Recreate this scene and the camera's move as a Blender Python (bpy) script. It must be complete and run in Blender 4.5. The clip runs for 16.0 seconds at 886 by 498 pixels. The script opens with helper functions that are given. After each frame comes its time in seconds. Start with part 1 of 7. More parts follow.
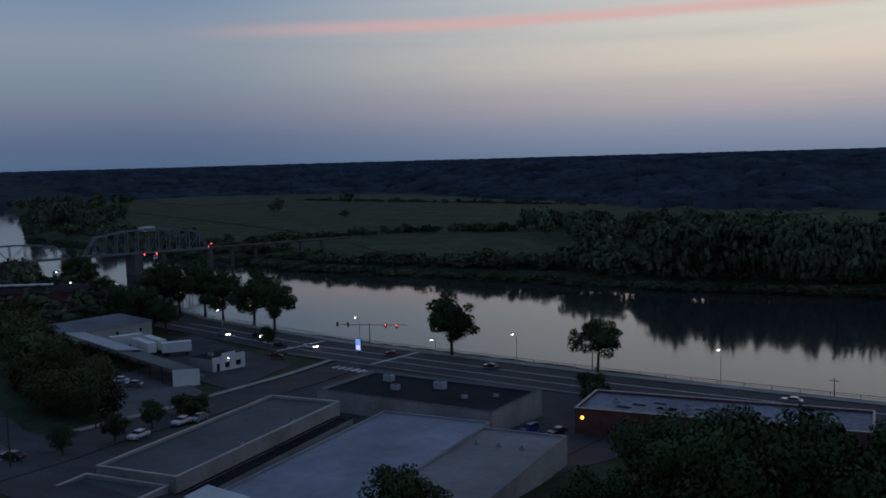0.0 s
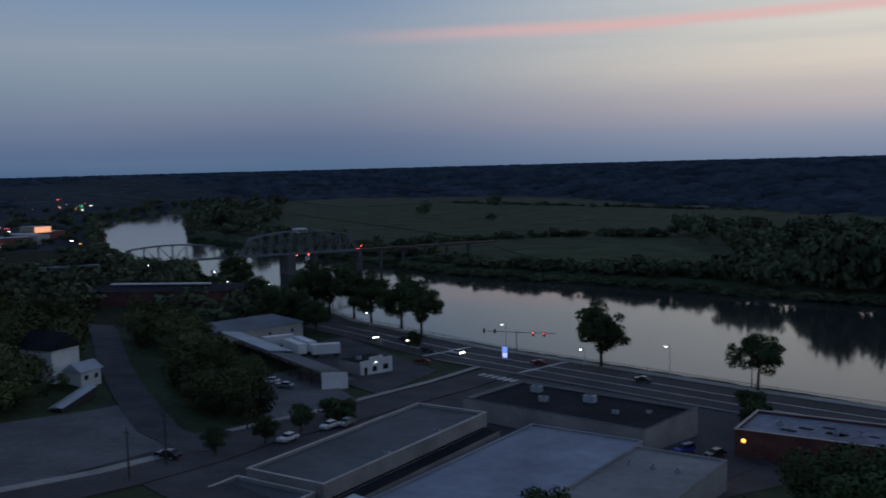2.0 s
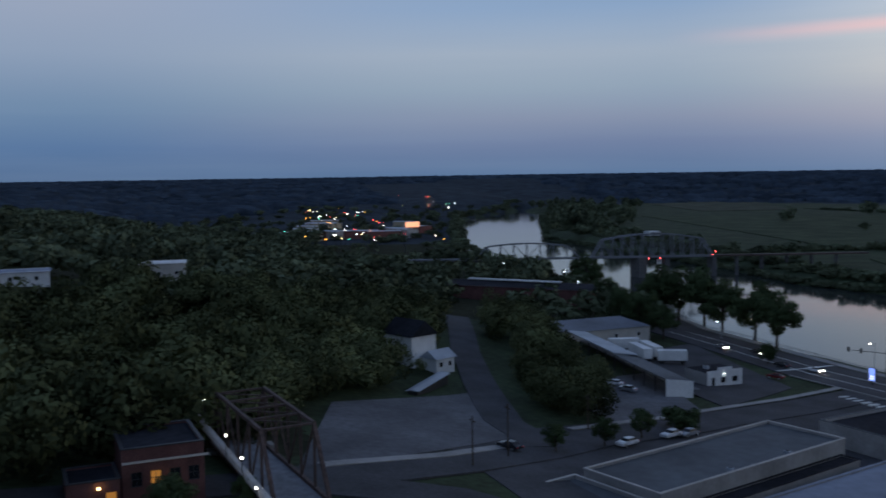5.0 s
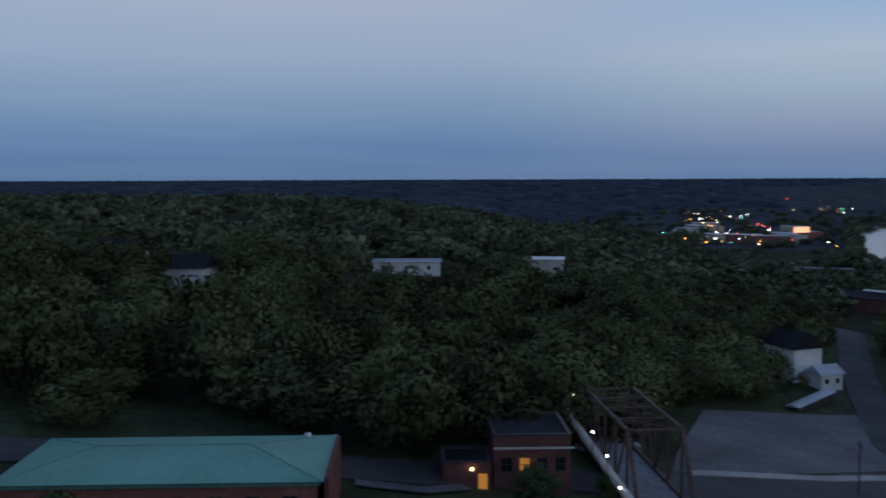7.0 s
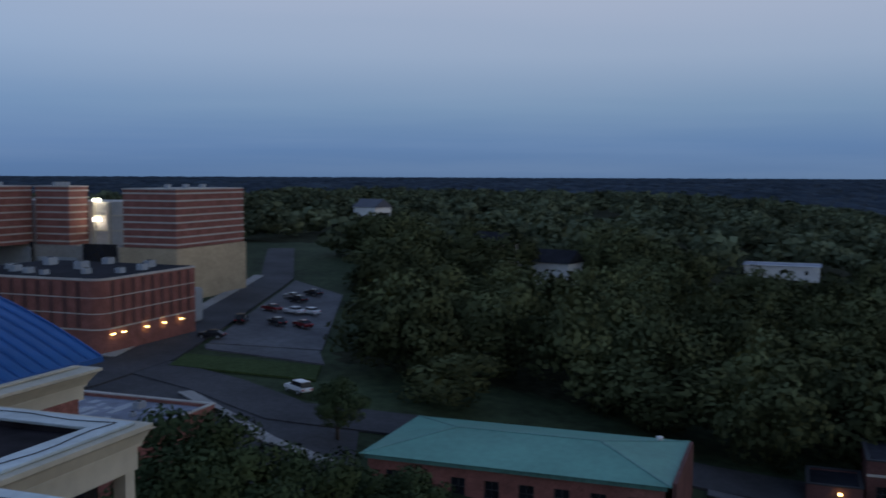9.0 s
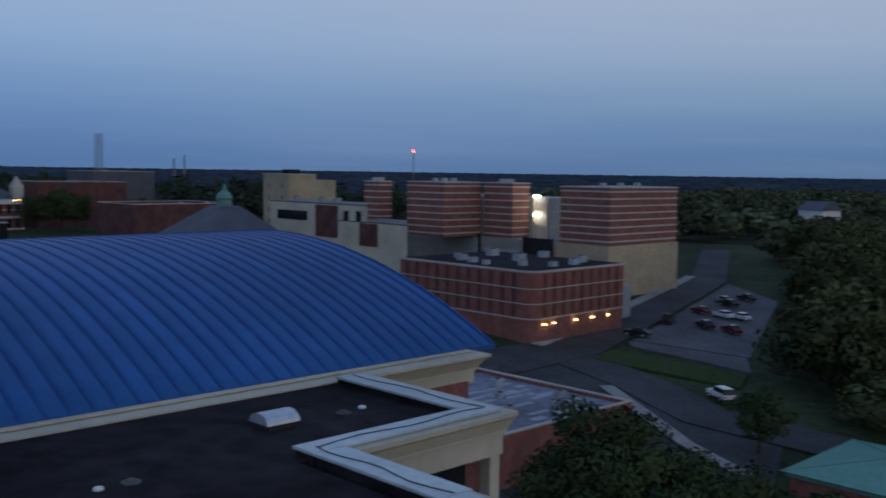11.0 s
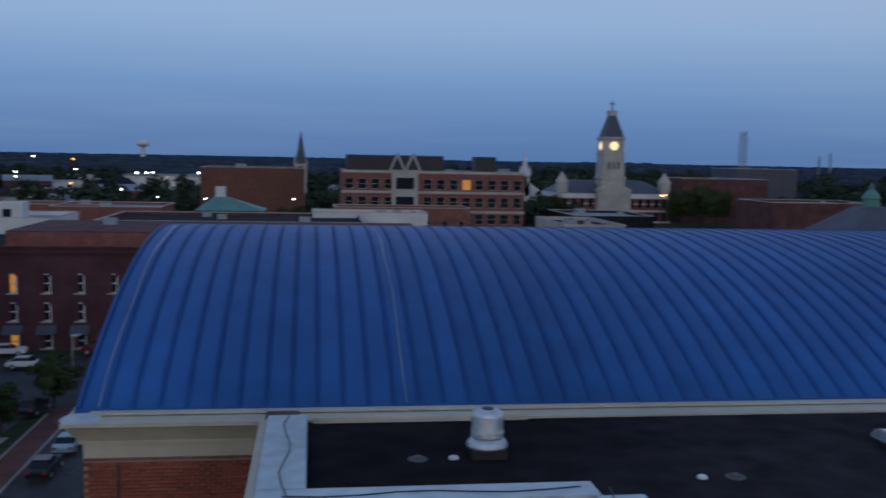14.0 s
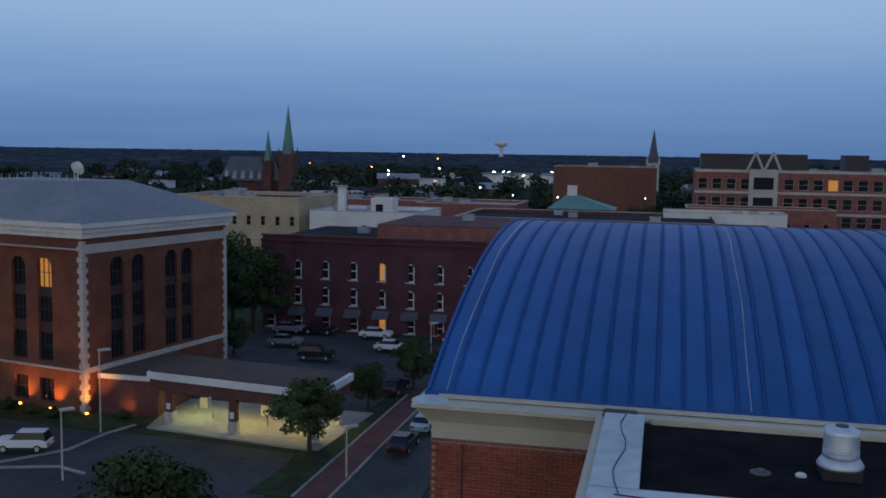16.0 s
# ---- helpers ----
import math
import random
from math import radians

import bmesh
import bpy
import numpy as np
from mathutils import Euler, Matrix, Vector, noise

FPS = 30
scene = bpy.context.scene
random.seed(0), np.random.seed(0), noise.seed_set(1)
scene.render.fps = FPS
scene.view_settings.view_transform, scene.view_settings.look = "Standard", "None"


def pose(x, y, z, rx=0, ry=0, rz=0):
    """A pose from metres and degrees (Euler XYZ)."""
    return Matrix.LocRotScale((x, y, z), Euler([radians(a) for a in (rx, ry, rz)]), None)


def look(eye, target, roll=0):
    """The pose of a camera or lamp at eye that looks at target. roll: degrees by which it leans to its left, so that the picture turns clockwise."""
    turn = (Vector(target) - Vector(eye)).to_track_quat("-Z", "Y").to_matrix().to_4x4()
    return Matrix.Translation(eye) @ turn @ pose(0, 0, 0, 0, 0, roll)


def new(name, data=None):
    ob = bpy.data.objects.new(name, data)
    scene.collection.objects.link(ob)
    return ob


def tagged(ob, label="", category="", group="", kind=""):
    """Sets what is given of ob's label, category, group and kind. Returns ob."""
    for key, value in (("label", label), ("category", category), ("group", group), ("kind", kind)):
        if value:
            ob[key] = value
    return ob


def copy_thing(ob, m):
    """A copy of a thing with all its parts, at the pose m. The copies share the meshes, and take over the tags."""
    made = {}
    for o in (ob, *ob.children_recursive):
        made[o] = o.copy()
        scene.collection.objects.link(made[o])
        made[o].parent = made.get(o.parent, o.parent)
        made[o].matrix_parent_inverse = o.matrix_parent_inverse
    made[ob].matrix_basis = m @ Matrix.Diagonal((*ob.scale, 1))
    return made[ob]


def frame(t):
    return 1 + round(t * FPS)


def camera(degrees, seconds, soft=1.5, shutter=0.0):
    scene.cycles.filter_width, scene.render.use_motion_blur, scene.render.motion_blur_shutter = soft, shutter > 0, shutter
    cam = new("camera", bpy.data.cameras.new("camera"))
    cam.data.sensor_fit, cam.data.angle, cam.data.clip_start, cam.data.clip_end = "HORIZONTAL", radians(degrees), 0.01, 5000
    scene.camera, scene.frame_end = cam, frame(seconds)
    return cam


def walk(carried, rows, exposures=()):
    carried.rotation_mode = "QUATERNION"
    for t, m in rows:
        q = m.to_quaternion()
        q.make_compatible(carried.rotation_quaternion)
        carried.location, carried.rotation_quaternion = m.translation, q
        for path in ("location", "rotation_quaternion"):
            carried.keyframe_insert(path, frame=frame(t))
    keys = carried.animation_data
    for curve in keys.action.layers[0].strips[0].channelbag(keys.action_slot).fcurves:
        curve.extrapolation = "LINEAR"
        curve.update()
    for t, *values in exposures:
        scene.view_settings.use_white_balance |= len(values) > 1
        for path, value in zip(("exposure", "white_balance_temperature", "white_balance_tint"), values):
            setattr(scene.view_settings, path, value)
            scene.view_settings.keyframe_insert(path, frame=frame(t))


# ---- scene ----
cam = camera(49.19, 16.0, soft=1.7, shutter=0.45)
# seconds, x, y, z, pitch, lean, yaw
ROWS = [
    (0.0, 6.86, -6.95, 25.97, -5.35, 1.61, 36.53),
    (0.5, 5.55, -5.91, 26.32, -5.35, 1.70, 36.49),
    (1.0, 4.34, -5.08, 26.54, -5.25, 1.68, 36.82),
    (1.5, 3.55, -4.50, 26.62, -5.11, 1.63, 40.82),
    (2.0, 3.24, -4.05, 26.59, -4.96, 1.49, 45.17),
    (2.5, 3.20, -3.67, 26.55, -4.83, 1.38, 48.50),
    (3.0, 3.32, -3.31, 26.50, -4.71, 1.32, 51.19),
    (5.5, 3.20, -2.65, 26.56, -4.38, 0.79, 70.76),
    (6.0, 3.04, -2.38, 26.43, -4.31, 0.75, 76.06),
    (6.5, 2.86, -2.21, 26.39, -4.24, 0.45, 82.16),
    (7.0, 2.67, -2.16, 26.33, -4.20, 0.20, 88.20),
    (7.5, 2.44, -1.97, 26.26, -4.14, 0.04, 93.31),
    (8.0, 2.27, -1.72, 26.22, -4.15, -0.12, 98.38),
    (10.5, 0.73, 0.40, 26.25, -4.56, -0.54, 129.37),
    (11.0, 0.62, 0.32, 26.21, -4.61, -0.84, 135.67),
    (11.5, 0.53, 0.28, 26.17, -4.67, -0.94, 141.79),
    (12.0, 0.48, 0.29, 26.16, -4.80, -1.05, 148.14),
    (12.5, 0.38, 0.30, 26.14, -4.90, -1.13, 154.08),
    (13.0, 0.29, 0.24, 26.12, -5.04, -1.11, 159.65),
    (13.5, 0.24, 0.22, 26.11, -5.20, -1.19, 165.72),
    (14.0, 0.14, 0.06, 26.05, -5.35, -1.09, 172.33),
    (14.5, 0.10, -0.06, 26.03, -5.50, -1.07, 179.30),
    (15.0, 0.08, -0.02, 26.03, -5.69, -1.17, 186.68),
    (15.5, 0.04, -0.06, 26.00, -5.81, -1.12, 191.46),
    (16.0, 0.00, -0.00, 26.00, -5.74, -0.88, 192.89),
]
walk(cam, [(t, pose(x, y, z, 90 + pitch, lean, yaw)) for t, x, y, z, pitch, lean, yaw in ROWS],
     exposures=((0, -0.65), (3, -0.42), (5.5, -0.08), (8, 0.05), (10.5, 0.05), (16, 0.2)))

# ---- world and large lights ----
world = bpy.data.worlds.new("dusk_sky")
scene.world = world
world.use_nodes = True


def build_sky(w):
    nt = w.node_tree
    nt.nodes.clear()
    N, L = nt.nodes.new, nt.links.new
    out, bg = N("ShaderNodeOutputWorld"), N("ShaderNodeBackground")
    co, sep = N("ShaderNodeTexCoord"), N("ShaderNodeSeparateXYZ")
    L(co.outputs["Generated"], sep.inputs[0])

    def ramp(stops):
        r = N("ShaderNodeValToRGB")
        L(sep.outputs["Z"], r.inputs[0])
        e = r.color_ramp.elements
        while len(e) < len(stops):
            e.new(0.5)
        for el, (p, c) in zip(e, stops):
            el.position, el.color = p, (*[(v / 255 / 12.92 if v < 10 else ((v / 255 + 0.055) / 1.055) ** 2.4) for v in c], 1)
        return r
    cold = ramp(((0.0, (68, 97, 137)), (0.03, (77, 105, 146)), (0.07, (91, 120, 159)), (0.13, (116, 141, 173)), (0.2, (130, 148, 176)), (0.45, (106, 126, 160)), (1.0, (80, 102, 144))))
    rose = ramp(((0.0, (76, 100, 133)), (0.03, (80, 107, 143)), (0.07, (100, 124, 152)), (0.12, (126, 142, 165)), (0.2, (143, 152, 172)), (0.45, (104, 123, 156)), (1.0, (80, 102, 144))))
    warm = ramp(((0.0, (124, 138, 164)), (0.025, (152, 158, 176)), (0.05, (190, 180, 182)), (0.09, (228, 215, 200)), (0.13, (226, 222, 210)), (0.2, (216, 216, 214)), (0.45, (120, 137, 166)), (1.0, (80, 102, 144))))

    mauve = ramp(((0.0, (82, 106, 139)), (0.03, (100, 115, 145)), (0.055, (120, 131, 154)), (0.085, (132, 148, 165)), (0.12, (145, 158, 174)), (0.165, (124, 148, 178)), (0.45, (108, 127, 159)), (1.0, (80, 102, 144))))

    def facing(x, y, lo, hi):
        """Smooth weight of the sky round one compass direction."""
        d = N("ShaderNodeVectorMath")
        d.operation = "DOT_PRODUCT"
        L(co.outputs["Generated"], d.inputs[0])
        k = math.hypot(x, y)
        d.inputs[1].default_value = (x / k, y / k, 0)
        m = N("ShaderNodeMapRange")
        m.interpolation_type = "SMOOTHSTEP"
        m.inputs[1].default_value, m.inputs[2].default_value = lo, hi
        L(d.outputs["Value"], m.inputs[0])
        return m

    def mix(fac, a, b, kind="MIX"):
        m = N("ShaderNodeMix")
        m.data_type, m.blend_type = "RGBA", kind
        L(fac, m.inputs[0])
        L(a, m.inputs[6])
        L(b, m.inputs[7])
        return m.outputs[2]
    c = mix(facing(-0.95, 0.3, -0.1, 0.95).outputs[0], cold.outputs[0], rose.outputs[0])
    c = mix(facing(-0.72, 0.69, 0.74, 0.985).outputs[0], c, mauve.outputs[0])
    c = mix(facing(0.12, 1.0, 0.48, 0.99).outputs[0], c, warm.outputs[0])
    # thin cloud streaks, stretched along the horizon
    mp = N("ShaderNodeMapping")
    mp.inputs["Scale"].default_value = (1.6, 1.6, 26)
    L(co.outputs["Generated"], mp.inputs[0])
    nz = N("ShaderNodeTexNoise")
    nz.inputs["Scale"].default_value, nz.inputs["Detail"].default_value = 1.4, 5
    L(mp.outputs[0], nz.inputs["Vector"])
    st = N("ShaderNodeMapRange")
    st.inputs[1].default_value, st.inputs[2].default_value, st.inputs[4].default_value = 0.45, 0.8, 0.22
    L(nz.outputs[0], st.inputs[0])
    grey = N("ShaderNodeRGB")
    grey.outputs[0].default_value = (0.19, 0.26, 0.37, 1)
    c = mix(st.outputs[0], c, grey.outputs[0])
    # one rosy band of cloud, tilted, over the far bank
    band = N("ShaderNodeVectorMath")
    band.operation = "DOT_PRODUCT"
    L(co.outputs["Generated"], band.inputs[0])
    band.inputs[1].default_value = (-0.018, 0.0, 1.0)
    wob = N("ShaderNodeMath")
    wob.operation = "MULTIPLY_ADD"
    L(nz.outputs[0], wob.inputs[0])
    wob.inputs[1].default_value = 0.016
    L(band.outputs["Value"], wob.inputs[2])
    gap = N("ShaderNodeMath")
    gap.operation = "SUBTRACT"
    L(wob.outputs[0], gap.inputs[0])
    gap.inputs[1].default_value = 0.1535
    ab = N("ShaderNodeMath")
    ab.operation = "ABSOLUTE"
    L(gap.outputs[0], ab.inputs[0])
    bm_ = N("ShaderNodeMapRange")
    bm_.interpolation_type = "SMOOTHSTEP"
    bm_.inputs[1].default_value, bm_.inputs[2].default_value, bm_.inputs[3].default_value, bm_.inputs[4].default_value = 0.0, 0.011, 0.72, 0.0
    L(ab.outputs[0], bm_.inputs[0])
    side = facing(-0.42, 0.9, 0.87, 0.99)
    amt = N("ShaderNodeMath")
    amt.operation = "MULTIPLY"
    L(bm_.outputs[0], amt.inputs[0])
    L(side.outputs[0], amt.inputs[1])
    rosy = N("ShaderNodeRGB")
    rosy.outputs[0].default_value = (0.78, 0.45, 0.44, 1)
    c = mix(amt.outputs[0], c, rosy.outputs[0])
    L(c, bg.inputs[0])
    bg.inputs[1].default_value = 1.4
    L(bg.outputs[0], out.inputs[0])


build_sky(world)
# the last glow of the set sun, wide and weak
glow = new("afterglow_sun", bpy.data.lights.new("afterglow_sun", "SUN"))
glow.data.energy, glow.data.angle, glow.data.color = 0.04, radians(60), (1.0, 0.85, 0.8)
glow.matrix_world = look((0, 0, 0), (0.1, -1.0, -0.35))


# ---- materials ----
def mat(name, color, rough=0.7, metal=0.0, grain=3.0, vary=0.25, bump=0.15, big=0.15, spec=0.4, island=0.0, obj=0.0):
    """A surface with grain and stains at two sizes; grain: features per metre."""
    m = bpy.data.materials.new(name)
    m.use_nodes = True
    nt = m.node_tree
    N, L = nt.nodes.new, nt.links.new
    b = nt.nodes["Principled BSDF"]
    b.inputs["Roughness"].default_value, b.inputs["Metallic"].default_value = rough, metal
    b.inputs["Specular IOR Level"].default_value = spec
    co = N("ShaderNodeNewGeometry")
    n1, n2 = N("ShaderNodeTexNoise"), N("ShaderNodeTexNoise")
    n1.inputs["Scale"].default_value, n1.inputs["Detail"].default_value = grain, 6
    n2.inputs["Scale"].default_value, n2.inputs["Detail"].default_value = grain * 0.07 + 0.02, 3
    for n in (n1, n2):
        L(co.outputs["Position"], n.inputs["Vector"])

    def gain(src, amount):
        r = N("ShaderNodeMapRange")
        r.inputs[1].default_value, r.inputs[2].default_value = 0.3, 0.7
        r.inputs[3].default_value, r.inputs[4].default_value = 1 - amount, 1 + amount
        L(src, r.inputs[0])
        return r.outputs[0]
    f = N("ShaderNodeMath")
    f.operation = "MULTIPLY"
    L(gain(n1.outputs[0], vary), f.inputs[0])
    L(gain(n2.outputs[0], big), f.inputs[1])
    f = f.outputs[0]
    for amount, src in ((island, co.outputs["Random Per Island"]), (obj, None)):
        if amount:
            if src is None:
                src = N("ShaderNodeObjectInfo").outputs["Random"]
            r = N("ShaderNodeMapRange")
            r.inputs[3].default_value, r.inputs[4].default_value = 1 - amount, 1 + amount
            L(src, r.inputs[0])
            g = N("ShaderNodeMath")
            g.operation = "MULTIPLY"
            L(f, g.inputs[0])
            L(r.outputs[0], g.inputs[1])
            f = g.outputs[0]
    v = N("ShaderNodeVectorMath")
    v.operation = "SCALE"
    v.inputs[0].default_value = color
    L(f, v.inputs[3])
    L(v.outputs[0], b.inputs["Base Color"])
    if bump:
        bp = N("ShaderNodeBump")
        bp.inputs["Strength"].default_value, bp.inputs["Distance"].default_value = bump, 0.02
        L(n1.outputs[0], bp.inputs["Height"])
        L(bp.outputs[0], b.inputs["Normal"])
    return m


def glow_mat(name, color, strength):
    m = bpy.data.materials.new(name)
    m.use_nodes = True
    b = m.node_tree.nodes["Principled BSDF"]
    b.inputs["Base Color"].default_value = (color[0] * 0.3, color[1] * 0.3, color[2] * 0.3, 1)
    b.inputs["Emission Color"].default_value, b.inputs["Emission Strength"].default_value = (*color, 1), strength
    return m


M_GRASS = mat("grass", (0.036, 0.05, 0.024), 0.9, grain=0.6, vary=0.35, big=0.4, spec=0.1)
M_ASPHALT = mat("asphalt", (0.05, 0.05, 0.053), 0.88, grain=1.5, vary=0.2, big=0.3, spec=0.25)
M_LOT = mat("worn_asphalt", (0.10, 0.10, 0.105), 0.85, grain=0.8, vary=0.2, big=0.35, spec=0.25)
M_CONCRETE = mat("concrete", (0.28, 0.27, 0.25), 0.85, grain=2, vary=0.15, big=0.2, spec=0.25)
M_PAINT = mat("road_paint", (0.62, 0.62, 0.58), 0.7, grain=4, vary=0.3)
M_BRICK = mat("red_brick", (0.235, 0.098, 0.080), 0.85, grain=9, vary=0.3, big=0.2, spec=0.15)
M_BRICK_DARK = mat("dark_brick", (0.115, 0.055, 0.050), 0.85, grain=5, vary=0.25, big=0.25, spec=0.15)
M_BRICK_PIECE = mat("brick_piece", (0.26, 0.07, 0.045), 0.85, grain=12, vary=0.2, obj=0.25, island=0.2, spec=0.2)
M_MORTAR = mat("mortar", (0.36, 0.27, 0.22), 0.9, grain=14, vary=0.2)
M_CREAM = mat("cream_stucco", (0.52, 0.47, 0.36), 0.75, grain=2.5, vary=0.08, big=0.15)
M_STONE = mat("pale_stone", (0.44, 0.41, 0.365), 0.8, grain=3, vary=0.12, big=0.15)
M_SHOP_WALL = mat("grey_block_wall", (0.27, 0.262, 0.25), 0.85, grain=1.5, vary=0.12, big=0.25, spec=0.2)
M_TAN = mat("tan_brick", (0.41, 0.33, 0.22), 0.85, grain=2, vary=0.15, big=0.15)
M_WHITE = mat("white_paint", (0.64, 0.64, 0.62), 0.6, grain=3, vary=0.1, big=0.12)
M_BLUE = mat("blue_metal_roof", (0.024, 0.105, 0.305), 0.5, 0.0, grain=1.2, vary=0.10, bump=0.05, big=0.18, spec=0.18, obj=0.08)
M_BLUE_SEAM = mat("blue_seam", (0.017, 0.082, 0.262), 0.6, grain=2, vary=0.15, spec=0.3)
M_MEMBRANE = mat("black_roof_membrane", (0.022, 0.019, 0.021), 0.85, grain=1.4, vary=0.45, bump=0.1, big=0.6, spec=0.05)
M_CAP = mat("pale_metal_cap", (0.48, 0.54, 0.54), 0.45, 0.3, grain=3, vary=0.12, big=0.2)
M_STEEL = mat("galvanised_steel", (0.55, 0.58, 0.6), 0.48, 0.75, grain=6, vary=0.12)
M_GREEN_ROOF = mat("green_metal_roof", (0.115, 0.295, 0.23), 0.5, grain=1.2, vary=0.08, big=0.15, spec=0.25)
M_GREY_ROOF = mat("grey_metal_roof", (0.30, 0.33, 0.36), 0.5, grain=1.0, vary=0.1, big=0.2)
M_PALE_ROOF = mat("pale_membrane_roof", (0.225, 0.25, 0.30), 0.8, grain=0.5, vary=0.12, big=0.3)
M_TAN_ROOF = mat("faded_tan_roof", (0.20, 0.20, 0.195), 0.8, grain=0.6, vary=0.12, big=0.25)
M_OLIVE_ROOF = mat("dull_grey_roof", (0.085, 0.092, 0.098), 0.85, grain=0.6, vary=0.15, big=0.3)
M_DARK_ROOF = mat("tar_roof", (0.020, 0.021, 0.026), 0.9, grain=0.8, vary=0.3, big=0.4, spec=0.08)
M_SHED_ROOF = mat("dull_blue_grey_roof", (0.115, 0.125, 0.145), 0.6, grain=1.0, vary=0.15, big=0.3)
M_SPANDREL = mat("brown_spandrel", (0.05, 0.028, 0.024), 0.6, grain=3, vary=0.2)
M_GRAVEL = mat("brown_gravel_roof", (0.085, 0.058, 0.048), 0.9, grain=3)
M_PATCHED = mat("patched_grey_roof", (0.16, 0.175, 0.215), 0.8, grain=0.7, vary=0.3, big=0.35)
M_CARGLASS = mat("car_glass", (0.012, 0.013, 0.016), 0.22, grain=0.6, vary=0.1, bump=0.0, spec=0.3)
M_SLATE = mat("dark_slate", (0.075, 0.08, 0.10), 0.6, grain=3, vary=0.2)
M_COPPER = mat("green_copper", (0.10, 0.235, 0.205), 0.55, grain=2, vary=0.2)
M_RUST = mat("rusty_steel", (0.085, 0.055, 0.045), 0.8, grain=2, vary=0.4, big=0.3)
M_IRON = mat("grey_bridge_steel", (0.17, 0.175, 0.185), 0.7, grain=1, vary=0.3)
M_DARK = mat("dark_metal", (0.03, 0.03, 0.033), 0.5, grain=5, vary=0.2)
M_GLASS = mat("dark_window_glass", (0.016, 0.018, 0.024), 0.08, grain=0.6, vary=0.2, bump=0.0, spec=0.6)
M_BARK = mat("bark", (0.07, 0.055, 0.042), 0.95, grain=6, vary=0.35, bump=0.5, spec=0.1)
M_LEAF = mat("leaves", (0.058, 0.080, 0.036), 1.0, grain=0.25, vary=0.35, bump=0.0, big=0.3, spec=0.02, island=0.2)
M_TOWN_LEAF = mat("town_tree_leaves", (0.046, 0.062, 0.042), 1.0, grain=0.1, vary=0.4, bump=0.0, big=0.3, spec=0.02, island=0.06)
M_FOREST = mat("woodland_leaves", (0.080, 0.091, 0.042), 1.0, grain=0.09, vary=0.7, bump=0.0, big=0.4, spec=0.02, island=0.10)
M_MID_FOREST = mat("broad_woodland_leaves", (0.098, 0.116, 0.068), 1.0, grain=0.04, vary=0.5, bump=0.0, big=0.35, spec=0.02, island=0.12)
# far crowns and far floor: blue distance haze is mixed into both base colours
M_HAZED_FOREST = mat("hazed_distant_woodland", (0.044, 0.058, 0.074), 1.0, grain=0.012, vary=0.3, bump=0.0, big=0.3, spec=0.0, island=0.04)
M_HAZED_FLOOR = mat("hazed_woodland_floor", (0.036, 0.046, 0.054), 1.0, grain=0.05, vary=0.3, bump=0, spec=0.03)
M_LEAF_LITTER = mat("leaf_litter", (0.034, 0.036, 0.022), 1.0, grain=0.5, vary=0.4, bump=0, spec=0.02)
M_PIER = mat("weathered_pier", (0.10, 0.10, 0.10), 0.9, grain=0.8, vary=0.25)
M_RUBBER = mat("tyre_rubber", (0.02, 0.02, 0.02), 0.9)
M_PLASTIC_RED = mat("red_lens", (0.4, 0.02, 0.02), 0.3)
G_WHITE = glow_mat("lamp_white", (1.0, 0.93, 0.78), 14)
G_COOL = glow_mat("lamp_cool", (0.85, 0.95, 1.0), 14)
G_YELLOW = glow_mat("lamp_yellow", (1.0, 0.72, 0.28), 12)
G_ORANGE = glow_mat("lamp_orange", (1.0, 0.38, 0.05), 6)
G_RED = glow_mat("lamp_red", (1.0, 0.06, 0.05), 14)
G_GREEN = glow_mat("lamp_green", (0.1, 1.0, 0.55), 8)
G_WINDOW = glow_mat("lit_window", (1.0, 0.42, 0.08), 0.32)
G_CLOCK = glow_mat("lit_clock_face", (1.0, 0.80, 0.45), 1.0)
G_SIGN = glow_mat("lit_sign", (0.22, 0.36, 1.0), 1.3)
G_SIGN_TEXT = glow_mat("lit_sign_text", (1.0, 1.0, 1.0), 1.6)


def water_mat():
    m = bpy.data.materials.new("river_water")
    m.use_nodes = True
    nt = m.node_tree
    N, L = nt.nodes.new, nt.links.new
    b = nt.nodes["Principled BSDF"]
    b.inputs["Base Color"].default_value, b.inputs["Roughness"].default_value, b.inputs["IOR"].default_value = (0.03, 0.036, 0.034, 1), 0.07, 1.33
    g, n, bp, mp = N("ShaderNodeNewGeometry"), N("ShaderNodeTexNoise"), N("ShaderNodeBump"), N("ShaderNodeMapping")
    mp.inputs["Scale"].default_value = (0.25, 0.5, 1)
    n.inputs["Scale"].default_value, n.inputs["Detail"].default_value = 1.0, 4
    L(g.outputs["Position"], mp.inputs[0])
    L(mp.outputs[0], n.inputs["Vector"])
    L(n.outputs[0], bp.inputs["Height"])
    bp.inputs["Strength"].default_value, bp.inputs["Distance"].default_value = 0.17, 0.05
    L(bp.outputs[0], b.inputs["Normal"])
    return m


M_WATER = water_mat()


# ---- building helpers ----
def mesh_of(name, bm, material, smooth=False):
    bmesh.ops.recalc_face_normals(bm, faces=bm.faces)
    me = bpy.data.meshes.new(name)
    bm.to_mesh(me)
    bm.free()
    me.materials.append(material)
    if smooth:
        me.polygons.foreach_set("use_smooth", [True] * len(me.polygons))
    return me


def part(name, bm, material, parent=None, label="", smooth=False):
    ob = new(name, mesh_of(name, bm, material, smooth))
    if parent is not None:
        ob.parent = parent
        ob.matrix_parent_inverse = parent.matrix_basis.inverted()
    return tagged(ob, label)


